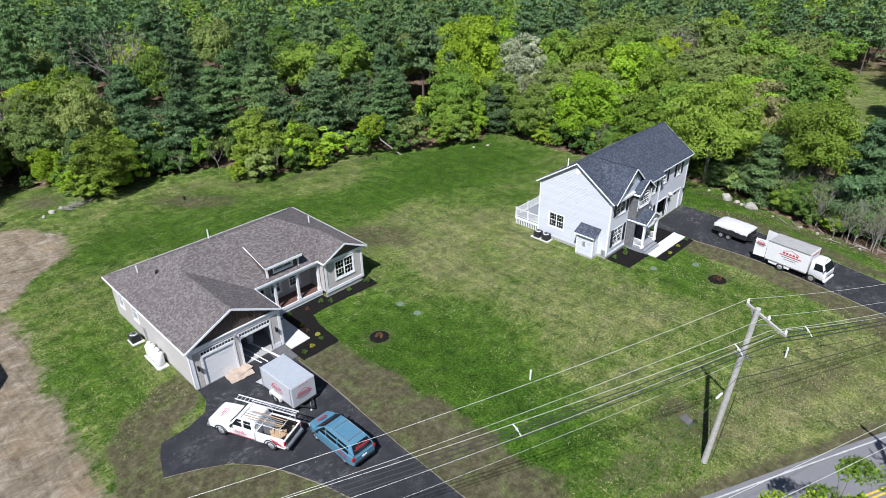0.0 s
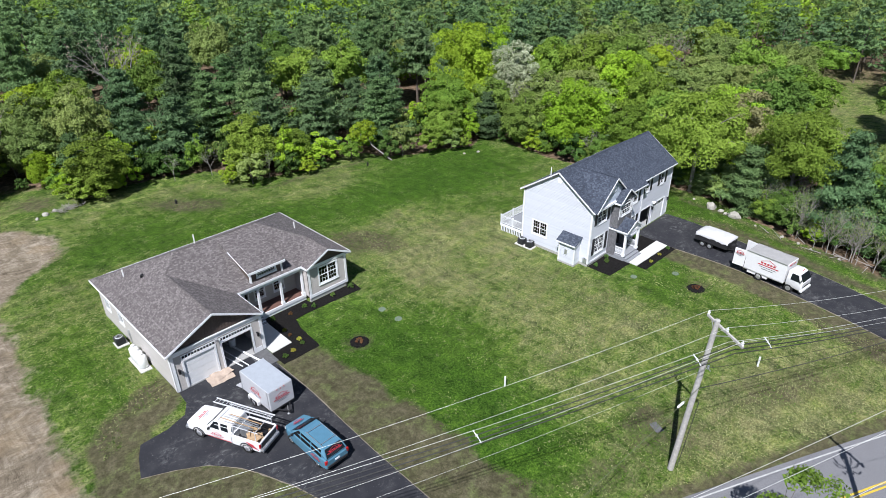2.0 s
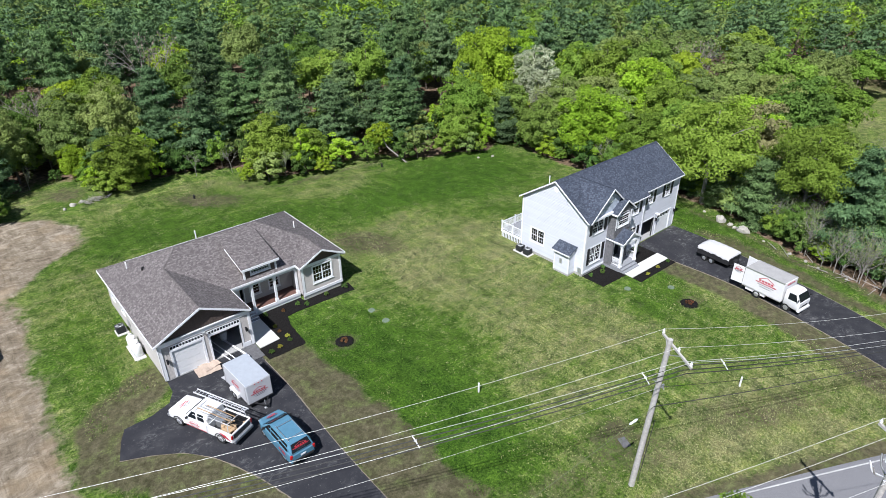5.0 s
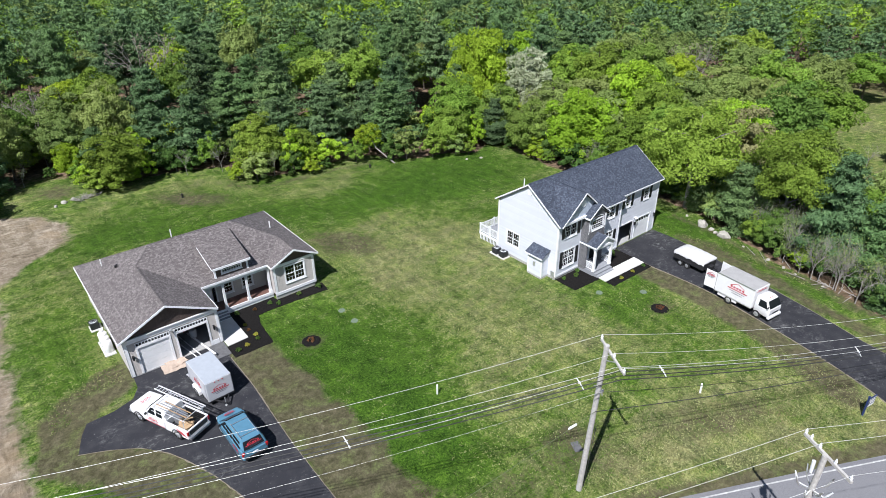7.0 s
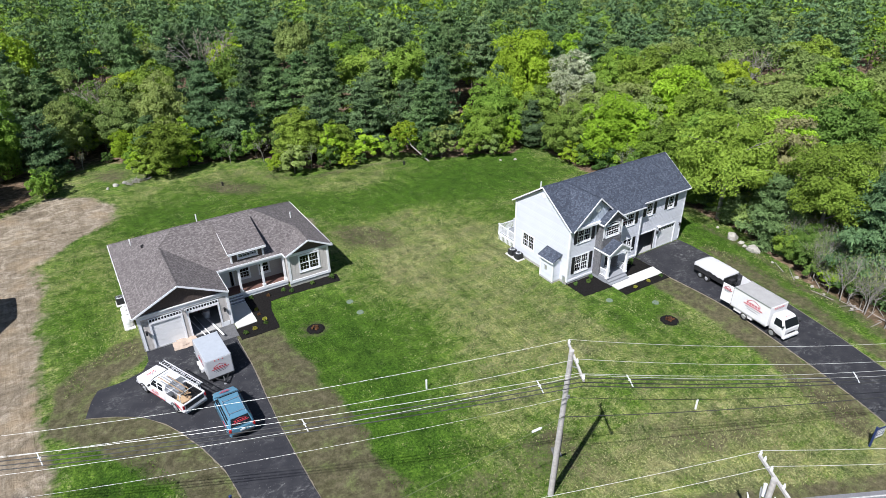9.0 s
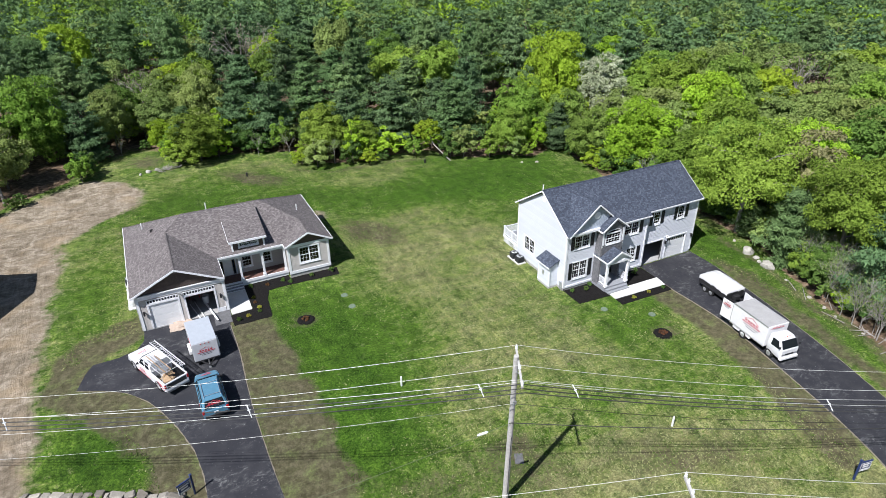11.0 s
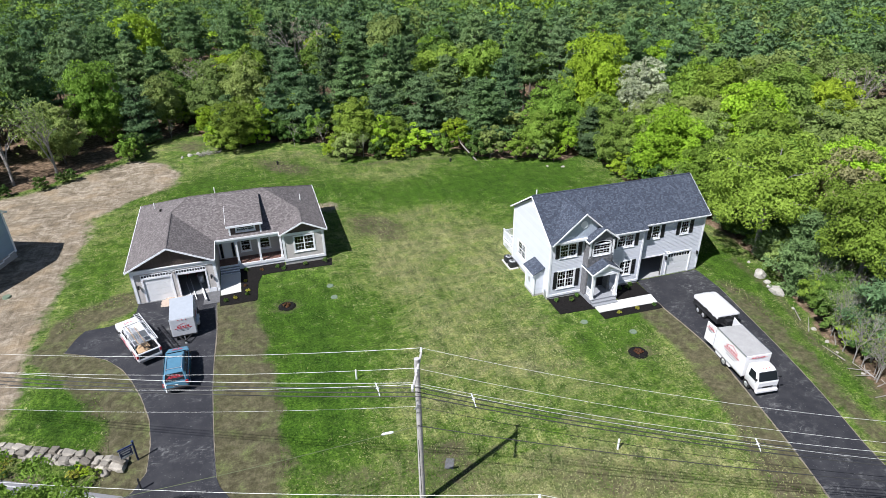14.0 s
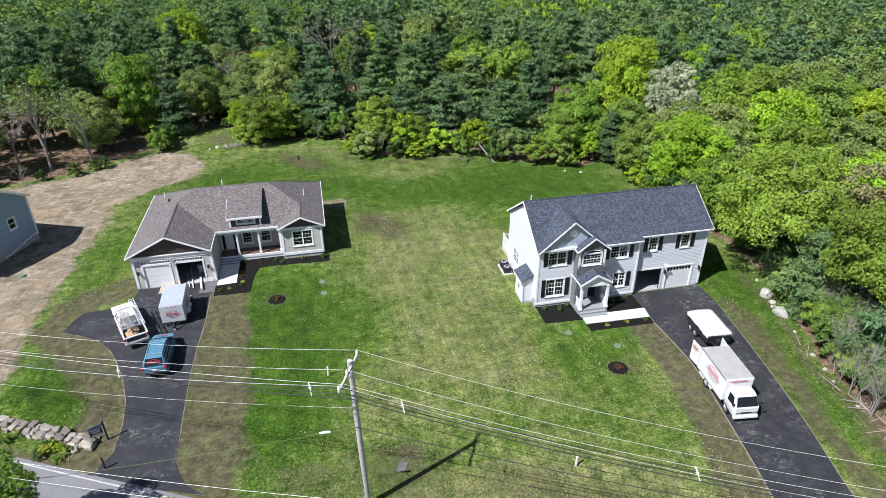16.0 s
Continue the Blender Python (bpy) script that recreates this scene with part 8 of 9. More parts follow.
# second pole, beyond the road
pole2 = wooden_pole(32.75, -2.45, 11.25, (-0.4, -0.15), 0.18, "grey wooden utility pole with crossarm, insulators and fuses")
B0, B1 = Vector((33.2, -1.35, 11.1)), Vector((31.85, -3.95, 11.05))
bm = bmesh.new()
beam(bm, B0, B1, 0.12, 0.14)
part("crossarm", fix(bm), M_POLE, pole2)
for f in (0.02, 0.14, 0.33, 0.66, 0.97):
    q = B0.lerp(B1, f)
    insulator(pole2, q.x, q.y, q.z + 0.06, 0.06)
rs = random.Random(8)
for k in range(8):
    a = k * math.tau / 8
    bm = bmesh.new()
    c = Vector((32.4 + math.cos(a) * 0.6, -2.55 + math.sin(a) * 0.6, 8.9 + 0.25 * (k % 2)))
    tube(bm, [c, c + Vector((math.cos(a) * 0.1, math.sin(a) * 0.1, 0.2)), c + Vector((math.cos(a) * 0.25, math.sin(a) * 0.25, 0.55))], [0.03, 0.055, 0.03], 8)
    beam(bm, (32.45, -2.55, 8.9), c, 0.04, 0.05)
    part("fuse_cutout", fix(bm), M_STEEL if k % 2 else M_PORC, pole2)
bm = bmesh.new()
tube(bm, [(32.7, -2.25, 9.6), (32.72, -2.2, 10.3)], [0.09, 0.09], 12)
part("arrester", bm, M_PORC, pole2)
for f in (0.02, 0.33, 0.97):
    a = B0.lerp(B1, f) + Vector((0, 0, 0.34))
    wire("overhead_wire", (a, a + Vector((0.915, -0.404, 0)) * 48 + Vector((0, 0, -3.0))), 0.0102, M_WIRE, "bright bare overhead wire strung between wooden poles", 1.2)
    wire("overhead_wire", (a, a + Vector((-0.905, 0.425, 0)) * 48 + Vector((0, 0, -3.2))), 0.0102, M_WIRE, "bright bare overhead wire strung between wooden poles", 1.2)
for s in (1, -1):
    c = Vector((32.5, -2.65, 11.3)) + Vector((0.91 * s, -0.415 * s, 0)) * 48
    wooden_pole(c.x, c.y, 8.6)


# ---- front gardens and walks ----
def slab(name, pts, z0, z1, mat, label, category, kind="structure"):
    bm = bmesh.new()
    prism(bm, [(x, y, z0) for x, y in pts], (0, 0, z1 - z0))
    return solo(name, fix(bm), mat, label, category, kind=kind)


def mulch_bed(pts, label):
    """A bed of bark mulch, slightly heaped, with a ragged edge."""
    bm = bmesh.new()
    line = []
    for (ax, ay), (bx, by) in zip(pts, pts[1:] + pts[:1]):
        n = max(1, int(math.hypot(bx - ax, by - ay) / 0.35))
        line += [(ax + (bx - ax) * i / n, ay + (by - ay) * i / n) for i in range(n)]
    vs = []
    for x, y in line:
        x += 0.07 * noise.noise((x * 3, y * 3, 1))
        y += 0.07 * noise.noise((x * 3, y * 3, 7))
        vs.append(bm.verts.new((x, y, tz(x, y) + 0.045)))
    low = [bm.verts.new((v.co.x, v.co.y, v.co.z - 0.2)) for v in vs]
    bm.faces.new(vs)
    for i in range(len(vs)):
        j = (i + 1) % len(vs)
        bm.faces.new((vs[i], low[i], low[j], vs[j]))
    return solo("mulch_bed", fix(bm), M_MULCH, label, "garden bed", kind="structure")


slab("walkway", [(18.55, 38.15), (20.45, 38.25), (20.5, 42.1), (18.55, 42.1)], -0.1, 0.07, M_CONCRETE, "pale concrete front walk", "walkway")
slab("apron", [(16.9, 37.0), (18.45, 37.0), (18.5, 39.05), (17.0, 39.05)], -0.1, 0.042, M_APRON, "dark grey concrete apron beside the garage", "paving")
mulch_bed([(18.45, 36.2), (21.9, 36.2), (22.15, 39.3), (22.6, 40.9), (24.2, 41.0), (29.9, 40.7), (30.1, 42.2), (25.1, 42.2), (25.1, 42.9), (20.53, 42.9), (20.5, 38.2), (18.45, 38.1)], "black mulch bed round the grey house's front walk")
slab("walkway", [(52.3, 23.75), (58.45, 23.55), (58.65, 24.95), (52.35, 25.05)], -0.1, 0.08, M_CONCRETE, "white concrete front walk", "walkway")
mulch_bed([(48.7, 24.7), (52.3, 24.5), (52.3, 25.05), (52.1, 27.28), (48.7, 27.28)], "black mulch bed under the front windows")
mulch_bed([(52.25, 22.7), (58.4, 22.6), (58.45, 23.53), (52.25, 23.73)], "black mulch strip beside the front walk")
mulch_bed([(55.1, 25.0), (58.6, 24.97), (58.6, 27.28), (55.1, 27.28)], "black mulch bed beside the porch")


def shrub(x, y, r, mat, label, seed, tall=1.0, per=420):
    rng = np.random.default_rng(seed)
    s = thing("shrub", label, "shrub", (x, y, tz(x, y) + 0.04), group="garden shrubs")
    p, o = crown_cloud(rng, r * 1.7 * tall, r, 0.02, 14, per // 12, -0.5)
    c = np.clip(p, [-r * 1.2, -r * 1.2, 0.02], [r * 1.2, r * 1.2, 9])
    lm = new("leaves", leaf_mesh("leaves", c, o, rng.uniform(0.06, 0.13, len(c)), mat, rng, 1.3))
    lm.parent = s
    bm = bmesh.new()
    for k in range(4):
        a = k * 1.6
        tube(bm, [(0, 0, -0.05), (math.cos(a) * r * 0.4, math.sin(a) * r * 0.4, r * 0.8)], [0.02, 0.008], 4, False)
    part("stem", bm, M_BARK, s)
    return s


GREEN, YELL, RUSTY = "round dark green garden shrub in black mulch", "golden yellow low shrub in black mulch", "low rust-red shrub in a mulch ring"
for i, (x, y, r, m, l, t) in enumerate(((21.1, 42.3, 0.42, M_SHRUB, GREEN, 1), (22.7, 41.9, 0.28, M_RUST, "low rust-red garden shrub in black mulch", 1), (24.3, 42.0, 0.4, M_SHRUB, GREEN, 1), (24.9, 41.4, 0.42, M_SHRUB, GREEN, 1), (27.2, 41.6, 0.42, M_SHRUB, GREEN, 1.1),
                                  (29.3, 41.5, 0.55, M_SHRUB, GREEN, 1.5), (20.95, 40.1, 0.3, M_GOLD, YELL, 0.8), (20.9, 39.2, 0.22, M_RUST, "low rust-red garden shrub in black mulch", 0.8), (21.1, 38.1, 0.36, M_GOLD, YELL, 0.8), (21.0, 37.5, 0.36, M_SHRUB, GREEN, 0.9),
                                  (19.9, 37.1, 0.38, M_GOLD, YELL, 0.8), (19.0, 36.9, 0.42, M_SHRUB, GREEN, 0.8),
                                  (49.3, 26.7, 0.42, M_SHRUB, GREEN, 1), (50.7, 26.3, 0.5, M_SHRUB, GREEN, 1.1), (51.6, 26.9, 0.42, M_SHRUB, GREEN, 1), (56.2, 26.7, 0.5, M_SHRUB, GREEN, 1.1), (57.1, 26.6, 0.5, M_SHRUB, GREEN, 1), (57.6, 27.0, 0.4, M_SHRUB, GREEN, 1.2),
                                  (54.0, 23.1, 0.36, M_GOLD, YELL, 0.7), (56.0, 23.2, 0.36, M_GOLD, YELL, 0.7), (57.8, 23.2, 0.38, M_SHRUB, GREEN, 0.8))):
    shrub(x, y, r * 0.5, m, l, 100 + i, t)
for i, (x, y) in enumerate(((24.55, 34.2), (52.35, 17.5))):
    bm = bmesh.new()
    bmesh.ops.create_cone(bm, cap_ends=True, segments=26, radius1=0.88, radius2=0.7, depth=0.14, matrix=Matrix.Translation((0, 0, 0.03)))
    for v in bm.verts:
        v.co.x += 0.05 * noise.noise((v.co.x * 3, v.co.y * 3, i))
    solo("mulch_ring", bm, M_MULCH, "round black mulch ring in the lawn", "garden bed", (x, y, tz(x, y)), group="mulch rings")
    shrub(x, y, 0.34, M_RUST, RUSTY, 140 + i, 0.55)

# ---- things beside the houses ----
def condenser(x, y, label):
    a = thing("air_conditioner", label, "air conditioner", (x, y, tz(x, y)), group="outdoor condensers")
    bm = bmesh.new()
    box(bm, -0.36, 0.36, -0.36, 0.36, 0.08, 0.78, None, 0.05)
    part("body", fix(bm), M_ACG, a)
    for k in range(9):
        bm = bmesh.new()
        z = 0.16 + k * 0.065
        box(bm, -0.372, 0.372, -0.372, 0.372, z, z + 0.016)
        part("louvre", bm, M_ACG, a)
    bm = bmesh.new()
    bmesh.ops.create_cone(bm, cap_ends=False, segments=24, radius1=0.32, radius2=0.29, depth=0.05, matrix=Matrix.Translation((0, 0, 0.8)))
    for k in range(10):
        beam(bm, (math.cos(k * 0.628) * 0.06, math.sin(k * 0.628) * 0.06, 0.81), (math.cos(k * 0.628) * 0.31, math.sin(k * 0.628) * 0.31, 0.81), 0.012, 0.012)
    part("fan_guard", bm, M_PORC, a, "pale fan guard")
    bm = bmesh.new()
    bmesh.ops.create_cone(bm, cap_ends=True, segments=20, radius1=0.12, radius2=0.12, depth=0.05, matrix=Matrix.Translation((0, 0, 0.8)))
    part("fan_hub", bm, M_ACG, a)
    return a


slab("equipment_pad", [(9.75, 48.0), (10.75, 48.0), (10.75, 49.2), (9.75, 49.2)], -0.05, 0.08, M_CONCRETE, "small concrete pad under the condenser", "pad", "")
condenser(10.2, 48.6, "dark grey outdoor condenser on a concrete pad")
slab("equipment_pad", [(47.45, 33.65), (48.45, 33.65), (48.45, 35.85), (47.45, 35.85)], -0.05, 0.08, M_CONCRETE, "concrete pad under two condensers", "pad", "")
condenser(47.92, 35.2, "dark grey outdoor condenser beside the pale house")
condenser(47.92, 34.15, "dark grey outdoor condenser beside the pale house")
slab("equipment_pad", [(9.85, 43.4), (10.75, 43.4), (10.75, 46.1), (9.85, 46.1)], -0.05, 0.08, M_CONCRETE, "concrete pad under the gas cylinders", "pad", "")
for k in range(3):
    t = thing("gas_cylinder", "white upright gas cylinder on a concrete pad", "gas cylinder", (10.33, 44.05 + k * 0.78, tz(10, 44) + 0.08), group="gas cylinders")
    bm = bmesh.new()
    tube(bm, [(0, 0, 0), (0, 0, 0.06), (0, 0, 1.02), (0, 0, 1.14), (0, 0, 1.2)], [0.3, 0.37, 0.37, 0.28, 0.12], 20)
    for f in bm.faces:
        f.smooth = True
    part("body", bm, M_TANK, t)
    bm = bmesh.new()
    tube(bm, [(0, 0, 1.18), (0, 0, 1.36)], 0.15, 14)
    part("collar", bm, M_TANK, t)


def post_stake(x, y, h, label):
    bm = bmesh.new()
    tube(bm, [(0, 0, -0.1), (0, 0, h - 0.03), (0, 0, h)], [0.075, 0.075, 0.05], 10)
    return solo("vent_post", bm, M_PIPE, label, "pipe", (x, y, tz(x, y)), group="white pipe stubs")


post_stake(28.9, 21.8, 0.95, "white plastic pipe standing in the lawn")
post_stake(45.05, 8.9, 0.95, "white plastic pipe standing in the lawn")
for x, y in ((29.1, 34.35), (29.05, 36.55)):
    bm = bmesh.new()
    bmesh.ops.create_cone(bm, cap_ends=True, segments=24, radius1=0.36, radius2=0.3, depth=0.09, matrix=Matrix.Translation((0, 0, 0.03)))
    solo("septic_lid", bm, M_LIDG, "round grey-green plastic access lid in the grass", "access lid", (x, y, tz(x, y)), group="access lids")
for x, y in ((50.2, 22.9), (53.6, 20.2)):
    bm = bmesh.new()
    bmesh.ops.create_cone(bm, cap_ends=True, segments=24, radius1=0.34, radius2=0.3, depth=0.08, matrix=Matrix.Translation((0, 0, 0.03)))
    solo("septic_lid", bm, M_LIDG, "round grey-green plastic access lid in the grass", "access lid", (x, y, tz(x, y)), group="access lids")
for x, y in ((-1.6, 44.6), (-4.6, 41.5)):
    bm = bmesh.new()
    bmesh.ops.create_cone(bm, cap_ends=True, segments=24, radius1=0.42, radius2=0.34, depth=0.2, matrix=Matrix.Translation((0, 0, 0.06)))
    solo("septic_lid", bm, M_LIDG, "round green plastic access lid in bare sand", "access lid", (x, y, tz(x, y)), group="access lids")
bm = bmesh.new()
box(bm, -0.3, 0.3, -0.45, 0.45, -0.05, 0.05, None, 0.02)
solo("utility_vault", fix(bm), M_APRON, "flat concrete utility box cover in the lawn", "utility cover", (33.4, 11.5, tz(33.4, 11.5)), -25)
for x, y in ((52.0, 66.9), (26.9, 75.0)):
    bm = bmesh.new()
    tube(bm, [(0, 0, -0.1), (0, 0, 0.55), (0, 0, 0.62)], [0.13, 0.12, 0.05], 10)
    tube(bm, [(0.05, 0, 0.35), (0.3, 0.05, 0.28)], [0.05, 0.04], 8)
    solo("black_standpipe", bm, M_CHASSIS, "short black standpipe at the back of the lawn", "standpipe", (x, y, tz(x, y)), group="standpipes")


def rock(x, y, s, seed, label="pale grey boulder at the edge of the woods", mat=None, flat=0.7):
    bm = bmesh.new()
    bmesh.ops.create_icosphere(bm, subdivisions=2, radius=1)
    for v in bm.verts:
        k = 1 + 0.35 * noise.noise((v.co.x * 1.3 + seed, v.co.y * 1.3, v.co.z * 1.3)) + 0.12 * noise.noise((v.co.x * 4, v.co.y * 4, v.co.z * 4 + seed))
        v.co = Vector((v.co.x * s * k, v.co.y * s * k * 0.8, v.co.z * s * k * flat + s * flat * 0.35))
    return solo("boulder", bm, mat or M_ROCK, label, "rock", (x, y, tz(x, y)), seed * 47 % 360, group="boulders")


for i, (x, y, s) in enumerate(((71.3, 24.4, 0.72), (70.5, 21.3, 0.78), (71.0, 23.1, 0.34), (70.6, 22.4, 0.28), (72.2, 27.0, 0.2), (69.9, 18.6, 0.16), (69.1, 15.4, 0.22), (68.7, 13.6, 0.2), (68.3, 12.2, 0.15), (68.0, 9.4, 0.14),
                            (14.0, 83.5, 0.42), (15.2, 84.1, 0.32), (12.9, 82.9, 0.28), (64.5, 59.3, 0.22), (66.5, 58.3, 0.25))):
    rock(x, y, s, i + 1)

# ---- dry stone wall by the road, signs ----
rs = random.Random(11)
wl = thing("stone_wall", "low dry wall of grey field stones beside the road", "stone wall", (0, 0, 0))
a, b = Vector((2.2, 23.3, 0)), Vector((11.2, 18.75, 0))
L = (b - a).length
d = (b - a) / L
nrm = Vector((-d.y, d.x, 0))
for course in range(2):
    s = rs.uniform(0, 0.3)
    while s < L:
        w = rs.uniform(0.3, 1.0)
        for side in (-1, 1):
            w2, hgt, dep = w * rs.uniform(0.8, 1.05), rs.uniform(0.2, 0.4), rs.uniform(0.42, 0.6)
            bm = bmesh.new()
            bmesh.ops.create_cube(bm, size=1)
            bmesh.ops.bevel(bm, geom=list(bm.edges), offset=rs.uniform(0.12, 0.24), segments=1, affect="EDGES")
            for v in bm.verts:
                k = 1 + 0.5 * noise.noise((v.co.x * 1.4 + s, v.co.y * 1.4 + side, v.co.z * 1.4 + course * 7))
                v.co = Vector((v.co.x * w2 * k, v.co.y * dep * k, v.co.z * hgt * k)) + Vector((rs.uniform(-0.04, 0.04), rs.uniform(-0.04, 0.04), rs.uniform(-0.03, 0.03)))
            st = part("stone", bm, M_STONE, wl)
            p = a + d * (s + w / 2) + nrm * (side * 0.24 + rs.uniform(-0.08, 0.08))
            st.matrix_basis = pose(p.x, p.y, tz(p.x, p.y) + 0.12 + course * 0.25 + rs.uniform(-0.04, 0.05), rs.uniform(-9, 9), rs.uniform(-9, 9), math.degrees(math.atan2(d.y, d.x)) + rs.uniform(-16, 16))
        s += w
for i in range(9):
    rock(11.0 + rs.uniform(-0.5, 0.9), 18.75 + rs.uniform(-0.6, 0.5), rs.uniform(0.22, 0.4), 60 + i, "pale field stone tumbled at the end of the wall", M_STONE, 0.6)
rngp = np.random.default_rng(77)
for i in range(16):
    f = rngp.uniform(0.15, 0.95)
    p = a + d * L * f - nrm * rngp.uniform(0.6, 2.4)
    shrub(p.x, p.y, rngp.uniform(0.3, 0.55), (M_GOLD, M_OAK, M_MAPLE, M_SHRUB)[i % 4], ("golden yellow shrub below the stone wall", "fresh green plant below the stone wall", "yellow-green plant below the stone wall", "dark green plant below the stone wall")[i % 4], 200 + i, 0.8, 300)


def yard_sign(x, y, turn):
    s = thing("yard_sign", "navy and white hanging sign on a dark post", "sign", (x, y, tz(x, y)), turn, group="yard signs")
    bm = bmesh.new()
    box(bm, -0.06, 0.06, -0.06, 0.06, -0.2, 1.75, None, 0.01)
    box(bm, -0.08, 0.08, -0.08, 0.08, 1.75, 1.82, None, 0.01)
    part("post", fix(bm), M_SIGN, s)
    bm = bmesh.new()
    box(bm, 0.06, 1.05, -0.04, 0.04, 1.5, 1.58)
    part("arm", bm, M_SIGN, s)
    bm = bmesh.new()
    box(bm, 0.16, 0.96, -0.02, 0.02, 0.75, 1.42, None, 0.005)
    p = part("panel", fix(bm), M_SIGN, s, "navy panel with white bars")
    bm = bmesh.new()
    for x0, x1, z0, z1 in ((0.13, 0.16, 0.72, 1.45), (0.96, 0.99, 0.72, 1.45), (0.16, 0.96, 0.72, 0.75), (0.16, 0.96, 1.42, 1.45)):
        box(bm, x0, x1, -0.025, 0.025, z0, z1)
    part("panel_frame", bm, M_PAINTW, s)
    for k, (z, w) in enumerate(((1.28, 0.66), (1.08, 0.5), (0.84, 0.66))):
        for q in (-0.026, 0.02):
            bm = bmesh.new()
            box(bm, 0.56 - w / 2, 0.56 + w / 2, q, q + 0.006, z - 0.06, z + 0.06)
            part("lettering_bar", bm, M_PAINTW, p)


yard_sign(12.75, 18.8, 205)
yard_sign(52.5, -0.1, -10)
bm = bmesh.new()
box(bm, -0.05, 0.05, -0.05, 0.05, -0.1, 1.1, None, 0.01)
solo("marker_post", fix(bm), M_CHASSIS, "short dark marker post beside the driveway mouth", "post", (13.2, 16.0, tz(13.2, 16)))

# ---- round the open garages ----
for i, (w, d, x, y, z, turn) in enumerate(((1.9, 1.3, 14.0, 38.35, 0.05, -4), (1.5, 1.15, 14.3, 38.75, 0.1, 12))):
    bm = bmesh.new()
    bmesh.ops.create_grid(bm, x_segments=8, y_segments=6, size=0.5, matrix=Matrix.Diagonal((w, d, 1, 1)))
    for v in bm.verts:
        v.co.z += 0.16 * abs(noise.noise((v.co.x * 1.6 + i * 5, v.co.y * 1.6, 2))) + 0.1 * abs(v.co.x) / w
        v.co.x += 0.12 * noise.noise((v.co.y * 2, i * 3.0, 1))
    r = bmesh.ops.solidify(bm, geom=bm.faces[:], thickness=0.015)
    solo("cardboard_sheet", fix(bm), M_CARD, "large crumpled sheet of brown cardboard on the asphalt", "cardboard", (x, y, tz(x, y) + z), turn, group="cardboard sheets")
for i, (p, q) in enumerate((((16.4, 42.2, 0.16), (17.2, 37.4, 0.35)), ((15.2, 41.6, 0.2), (15.9, 38.3, 0.12)), ((15.6, 42.0, 0.3), (16.3, 38.0, 0.16)))):
    bm = bmesh.new()
    beam(bm, p, q, 0.16 if i == 0 else 0.08, 0.05)
    solo("white_board", fix(bm), M_WHITE, "long white trim board leaning out of the garage", "board", group="trim boards")
bm = bmesh.new()
tube(bm, [(16.7, 41.4, 0.1), (16.7, 41.4, 0.85), (16.7, 41.4, 0.9)], [0.28, 0.34, 0.3], 16)
solo("waste_bin", bm, M_PORC, "pale round bin in the garage", "bin")
bm = bmesh.new()
for x in (15.3, 16.2):
    for y in (42.6, 43.2):
        tube(bm, [(x, y, 0.09), (x, y, 0.85)], 0.03, 6)
box(bm, 15.2, 16.3, 42.5, 43.3, 0.85, 0.91)
solo("workbench", bm, M_RED, "small red-topped workbench in the garage", "workbench")
for i, (x, y, w, h_) in enumerate(((59.3, 33.0, 0.8, 0.9), (60.3, 34.2, 1.0, 1.4), (61.4, 33.6, 0.7, 0.7), (59.4, 30.6, 0.6, 0.5))):
    bm = bmesh.new()
    box(bm, x, x + w, y, y + 0.6, 0.08, 0.08 + h_, None, 0.02)
    solo("storage_box", fix(bm), (M_CARD, M_PORC, M_CARD, M_STEEL)[i], "box stored in the open garage of the pale house", "box", group="stored boxes")
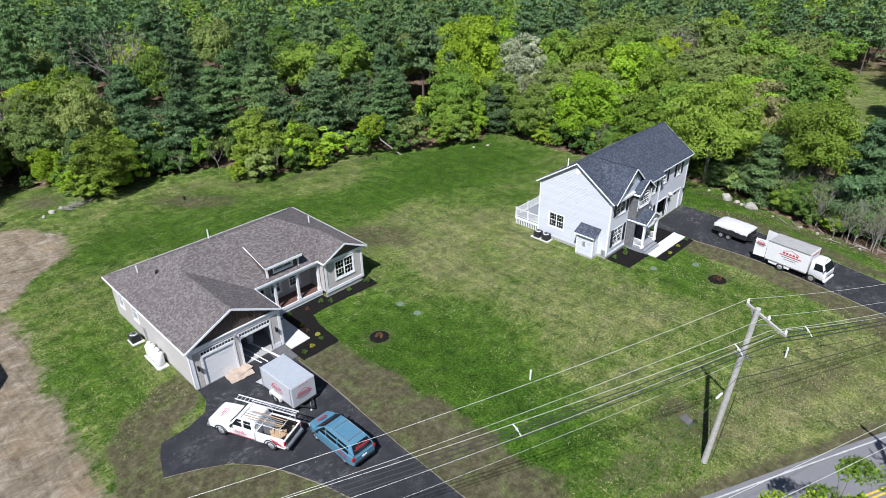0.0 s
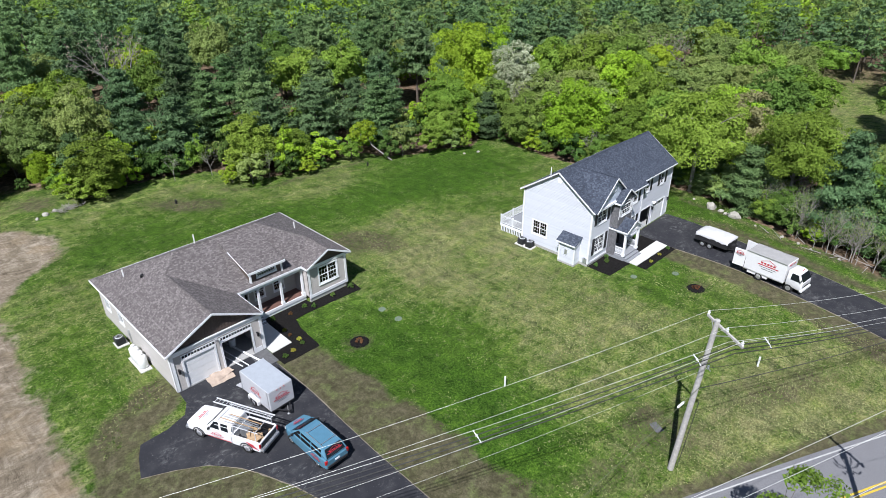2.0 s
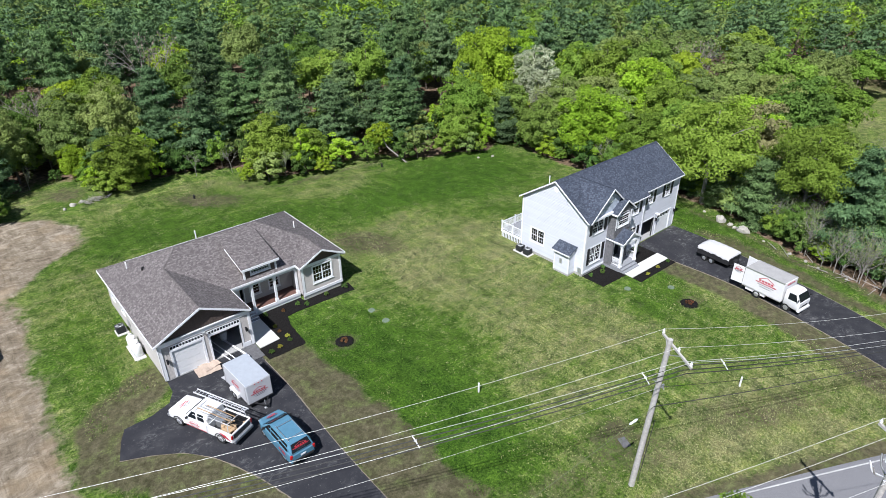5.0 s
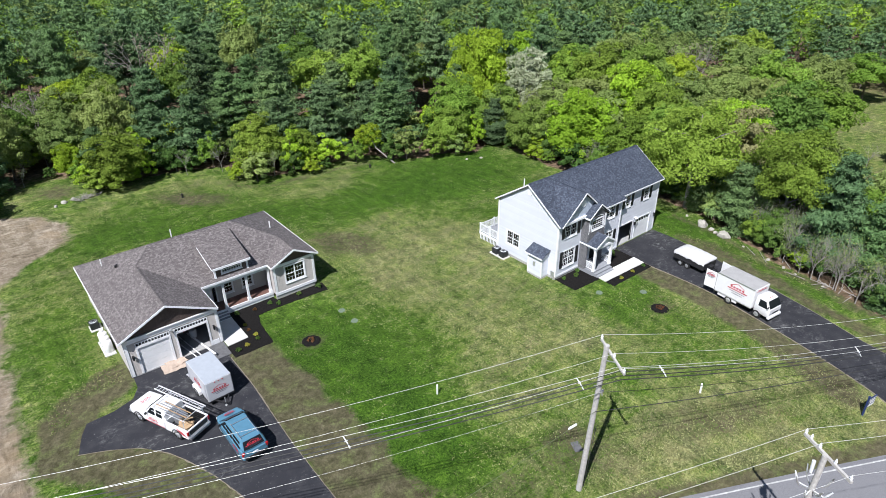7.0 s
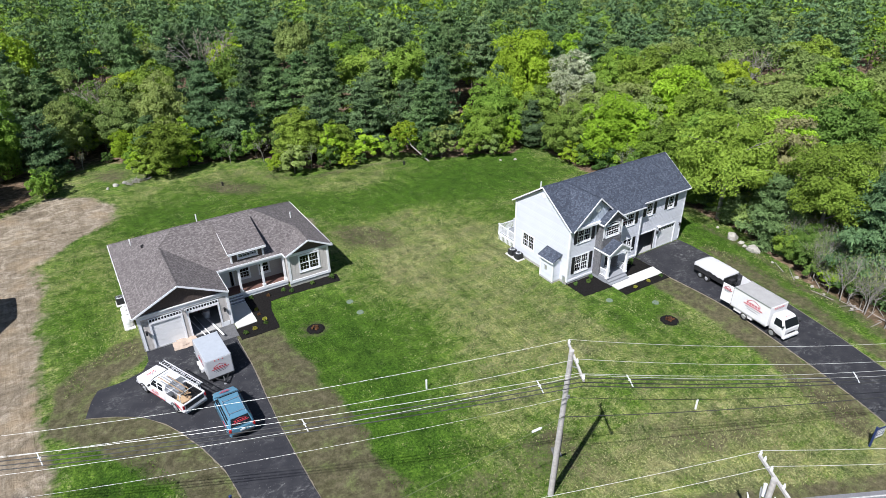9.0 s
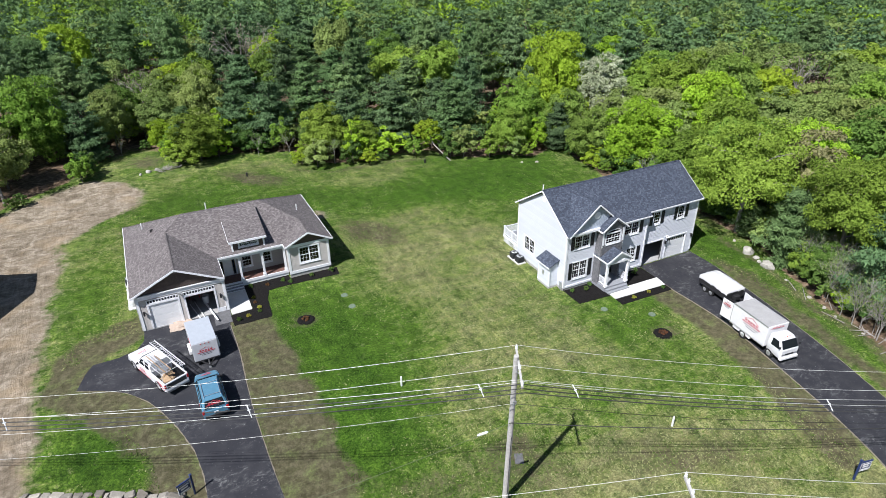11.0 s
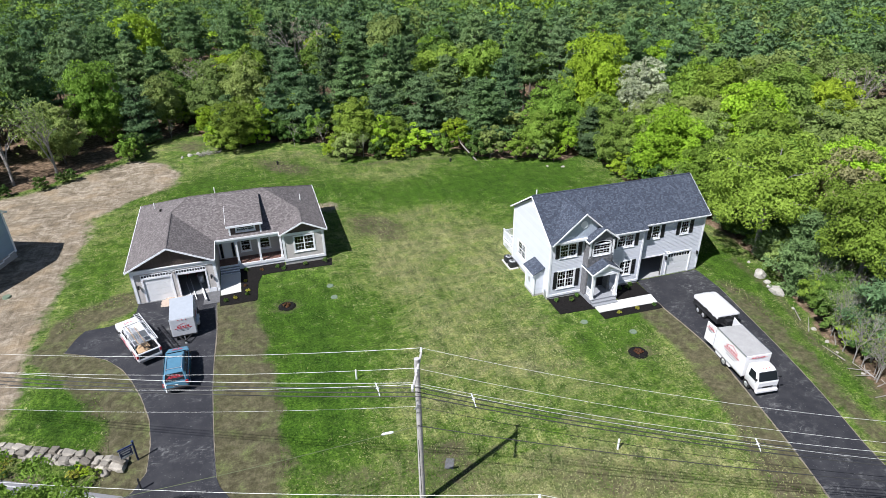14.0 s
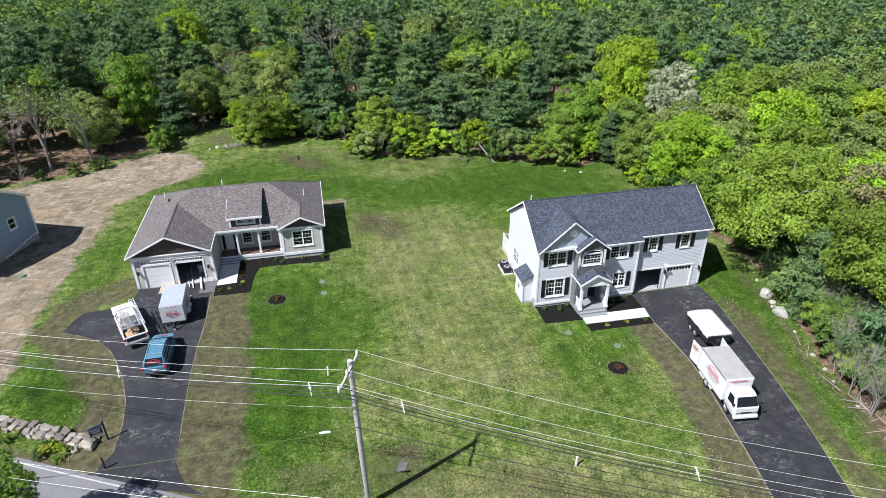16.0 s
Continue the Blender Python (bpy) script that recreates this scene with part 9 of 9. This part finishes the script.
# brush pile at the back of the sand
bm = bmesh.new()
for k in range(60):
    x, y = rs.uniform(-1.6, 1.6), rs.uniform(-0.7, 0.7)
    t = rs.uniform(0, 3.14)
    l = rs.uniform(0.5, 1.3)
    z = rs.uniform(0.05, 0.45)
    tube(bm, [(x, y, z), (x + math.cos(t) * l, y + math.sin(t) * l, z + rs.uniform(-0.1, 0.35))], [0.035, 0.012], 4, False)
tagged(solo("brush_pile", bm, M_BARKG, "heap of cut grey branches at the wood's edge", "brush pile", (16.8, 83.0, tz(16.8, 83)), 20), kind="")
for i in range(14):
    bm = bmesh.new()
    x, y = 67.6 + rs.uniform(0, 1.6), rs.uniform(2, 18)
    t = rs.uniform(0, 3.14)
    l = rs.uniform(0.8, 2.2)
    tube(bm, [(x, y, tz(x, y) + 0.06), (x + math.cos(t) * l, y + math.sin(t) * l, tz(x, y) + rs.uniform(0.05, 0.5))], [0.05, 0.02], 5, False)
    solo("fallen_branch", bm, M_BARKG, "bare grey fallen branch on leaf litter", "branch", group="fallen branches")


# ---- tufts that roughen the lawn ----
def lawn_tufts():
    rng = np.random.default_rng(21)
    n = 330000
    x, y = rng.uniform(-2, 72, n), rng.uniform(0, 80, n)
    out = inside_clearing(x, y)
    s_road = (x - ROAD_P[0]) * ROAD_N[0] + (y - ROAD_P[1]) * ROAD_N[1]
    keep = (out < 0.5) & (s_road > 0.8) & (x > np.interp(y, [15, 22, 30, 50, 58, 64, 70, 74, 78, 82, 88], [2, 3.6, 4.4, 4.6, 5.2, 7, 10, 15, 13.5, 9, -6]))
    keep &= ~((x > 10.4) & (x < 30.2) & (y > 38) & (y < 54.6)) & ~((x > 47) & (x < 66.4) & (y > 22.4) & (y < 39.6))
    dl = np.array([x_at(drive_left, v) for v in np.arange(10, 42, 0.25)])
    left = np.interp(y, np.arange(10, 42, 0.25), dl)
    keep &= ~((y < 39.2) & (x > left - np.where(y > 27, 4.6, 2.8)) & (x < 22.3)) & ~((x > 55.2) & (x < 66.6) & (y < 28))
    x, y = x[keep], y[keep]
    z = terrain(x, y) + 0.045
    pts = np.stack([x, y, z], 1)
    o = np.tile(np.array([[0.0, 0.0, 1.0]]), (len(x), 1)) + rng.normal(size=(len(x), 3)) * 0.35
    me = leaf_mesh("grass_tufts", pts, o, rng.uniform(0.045, 0.12, len(x)), M_TUFT, rng, 1.5, 0.6, 0.25)
    me.materials.append(M_STRAW)
    v = np.sin(x * 0.9 + 2.1 * np.sin(y * 0.37)) * np.sin(y * 0.8 + 1.7 * np.sin(x * 0.43)) * 0.6
    me.polygons.foreach_set("material_index", ((rng.uniform(size=len(x)) + v * 0.7 - (lush_at(x, y) - 0.3) * 0.8) > 0.66).astype(np.int32))
    tagged(new("grass_tufts", me), "short green and straw-coloured grass tufts on the lawn", "grass", kind="stuff")


lawn_tufts()
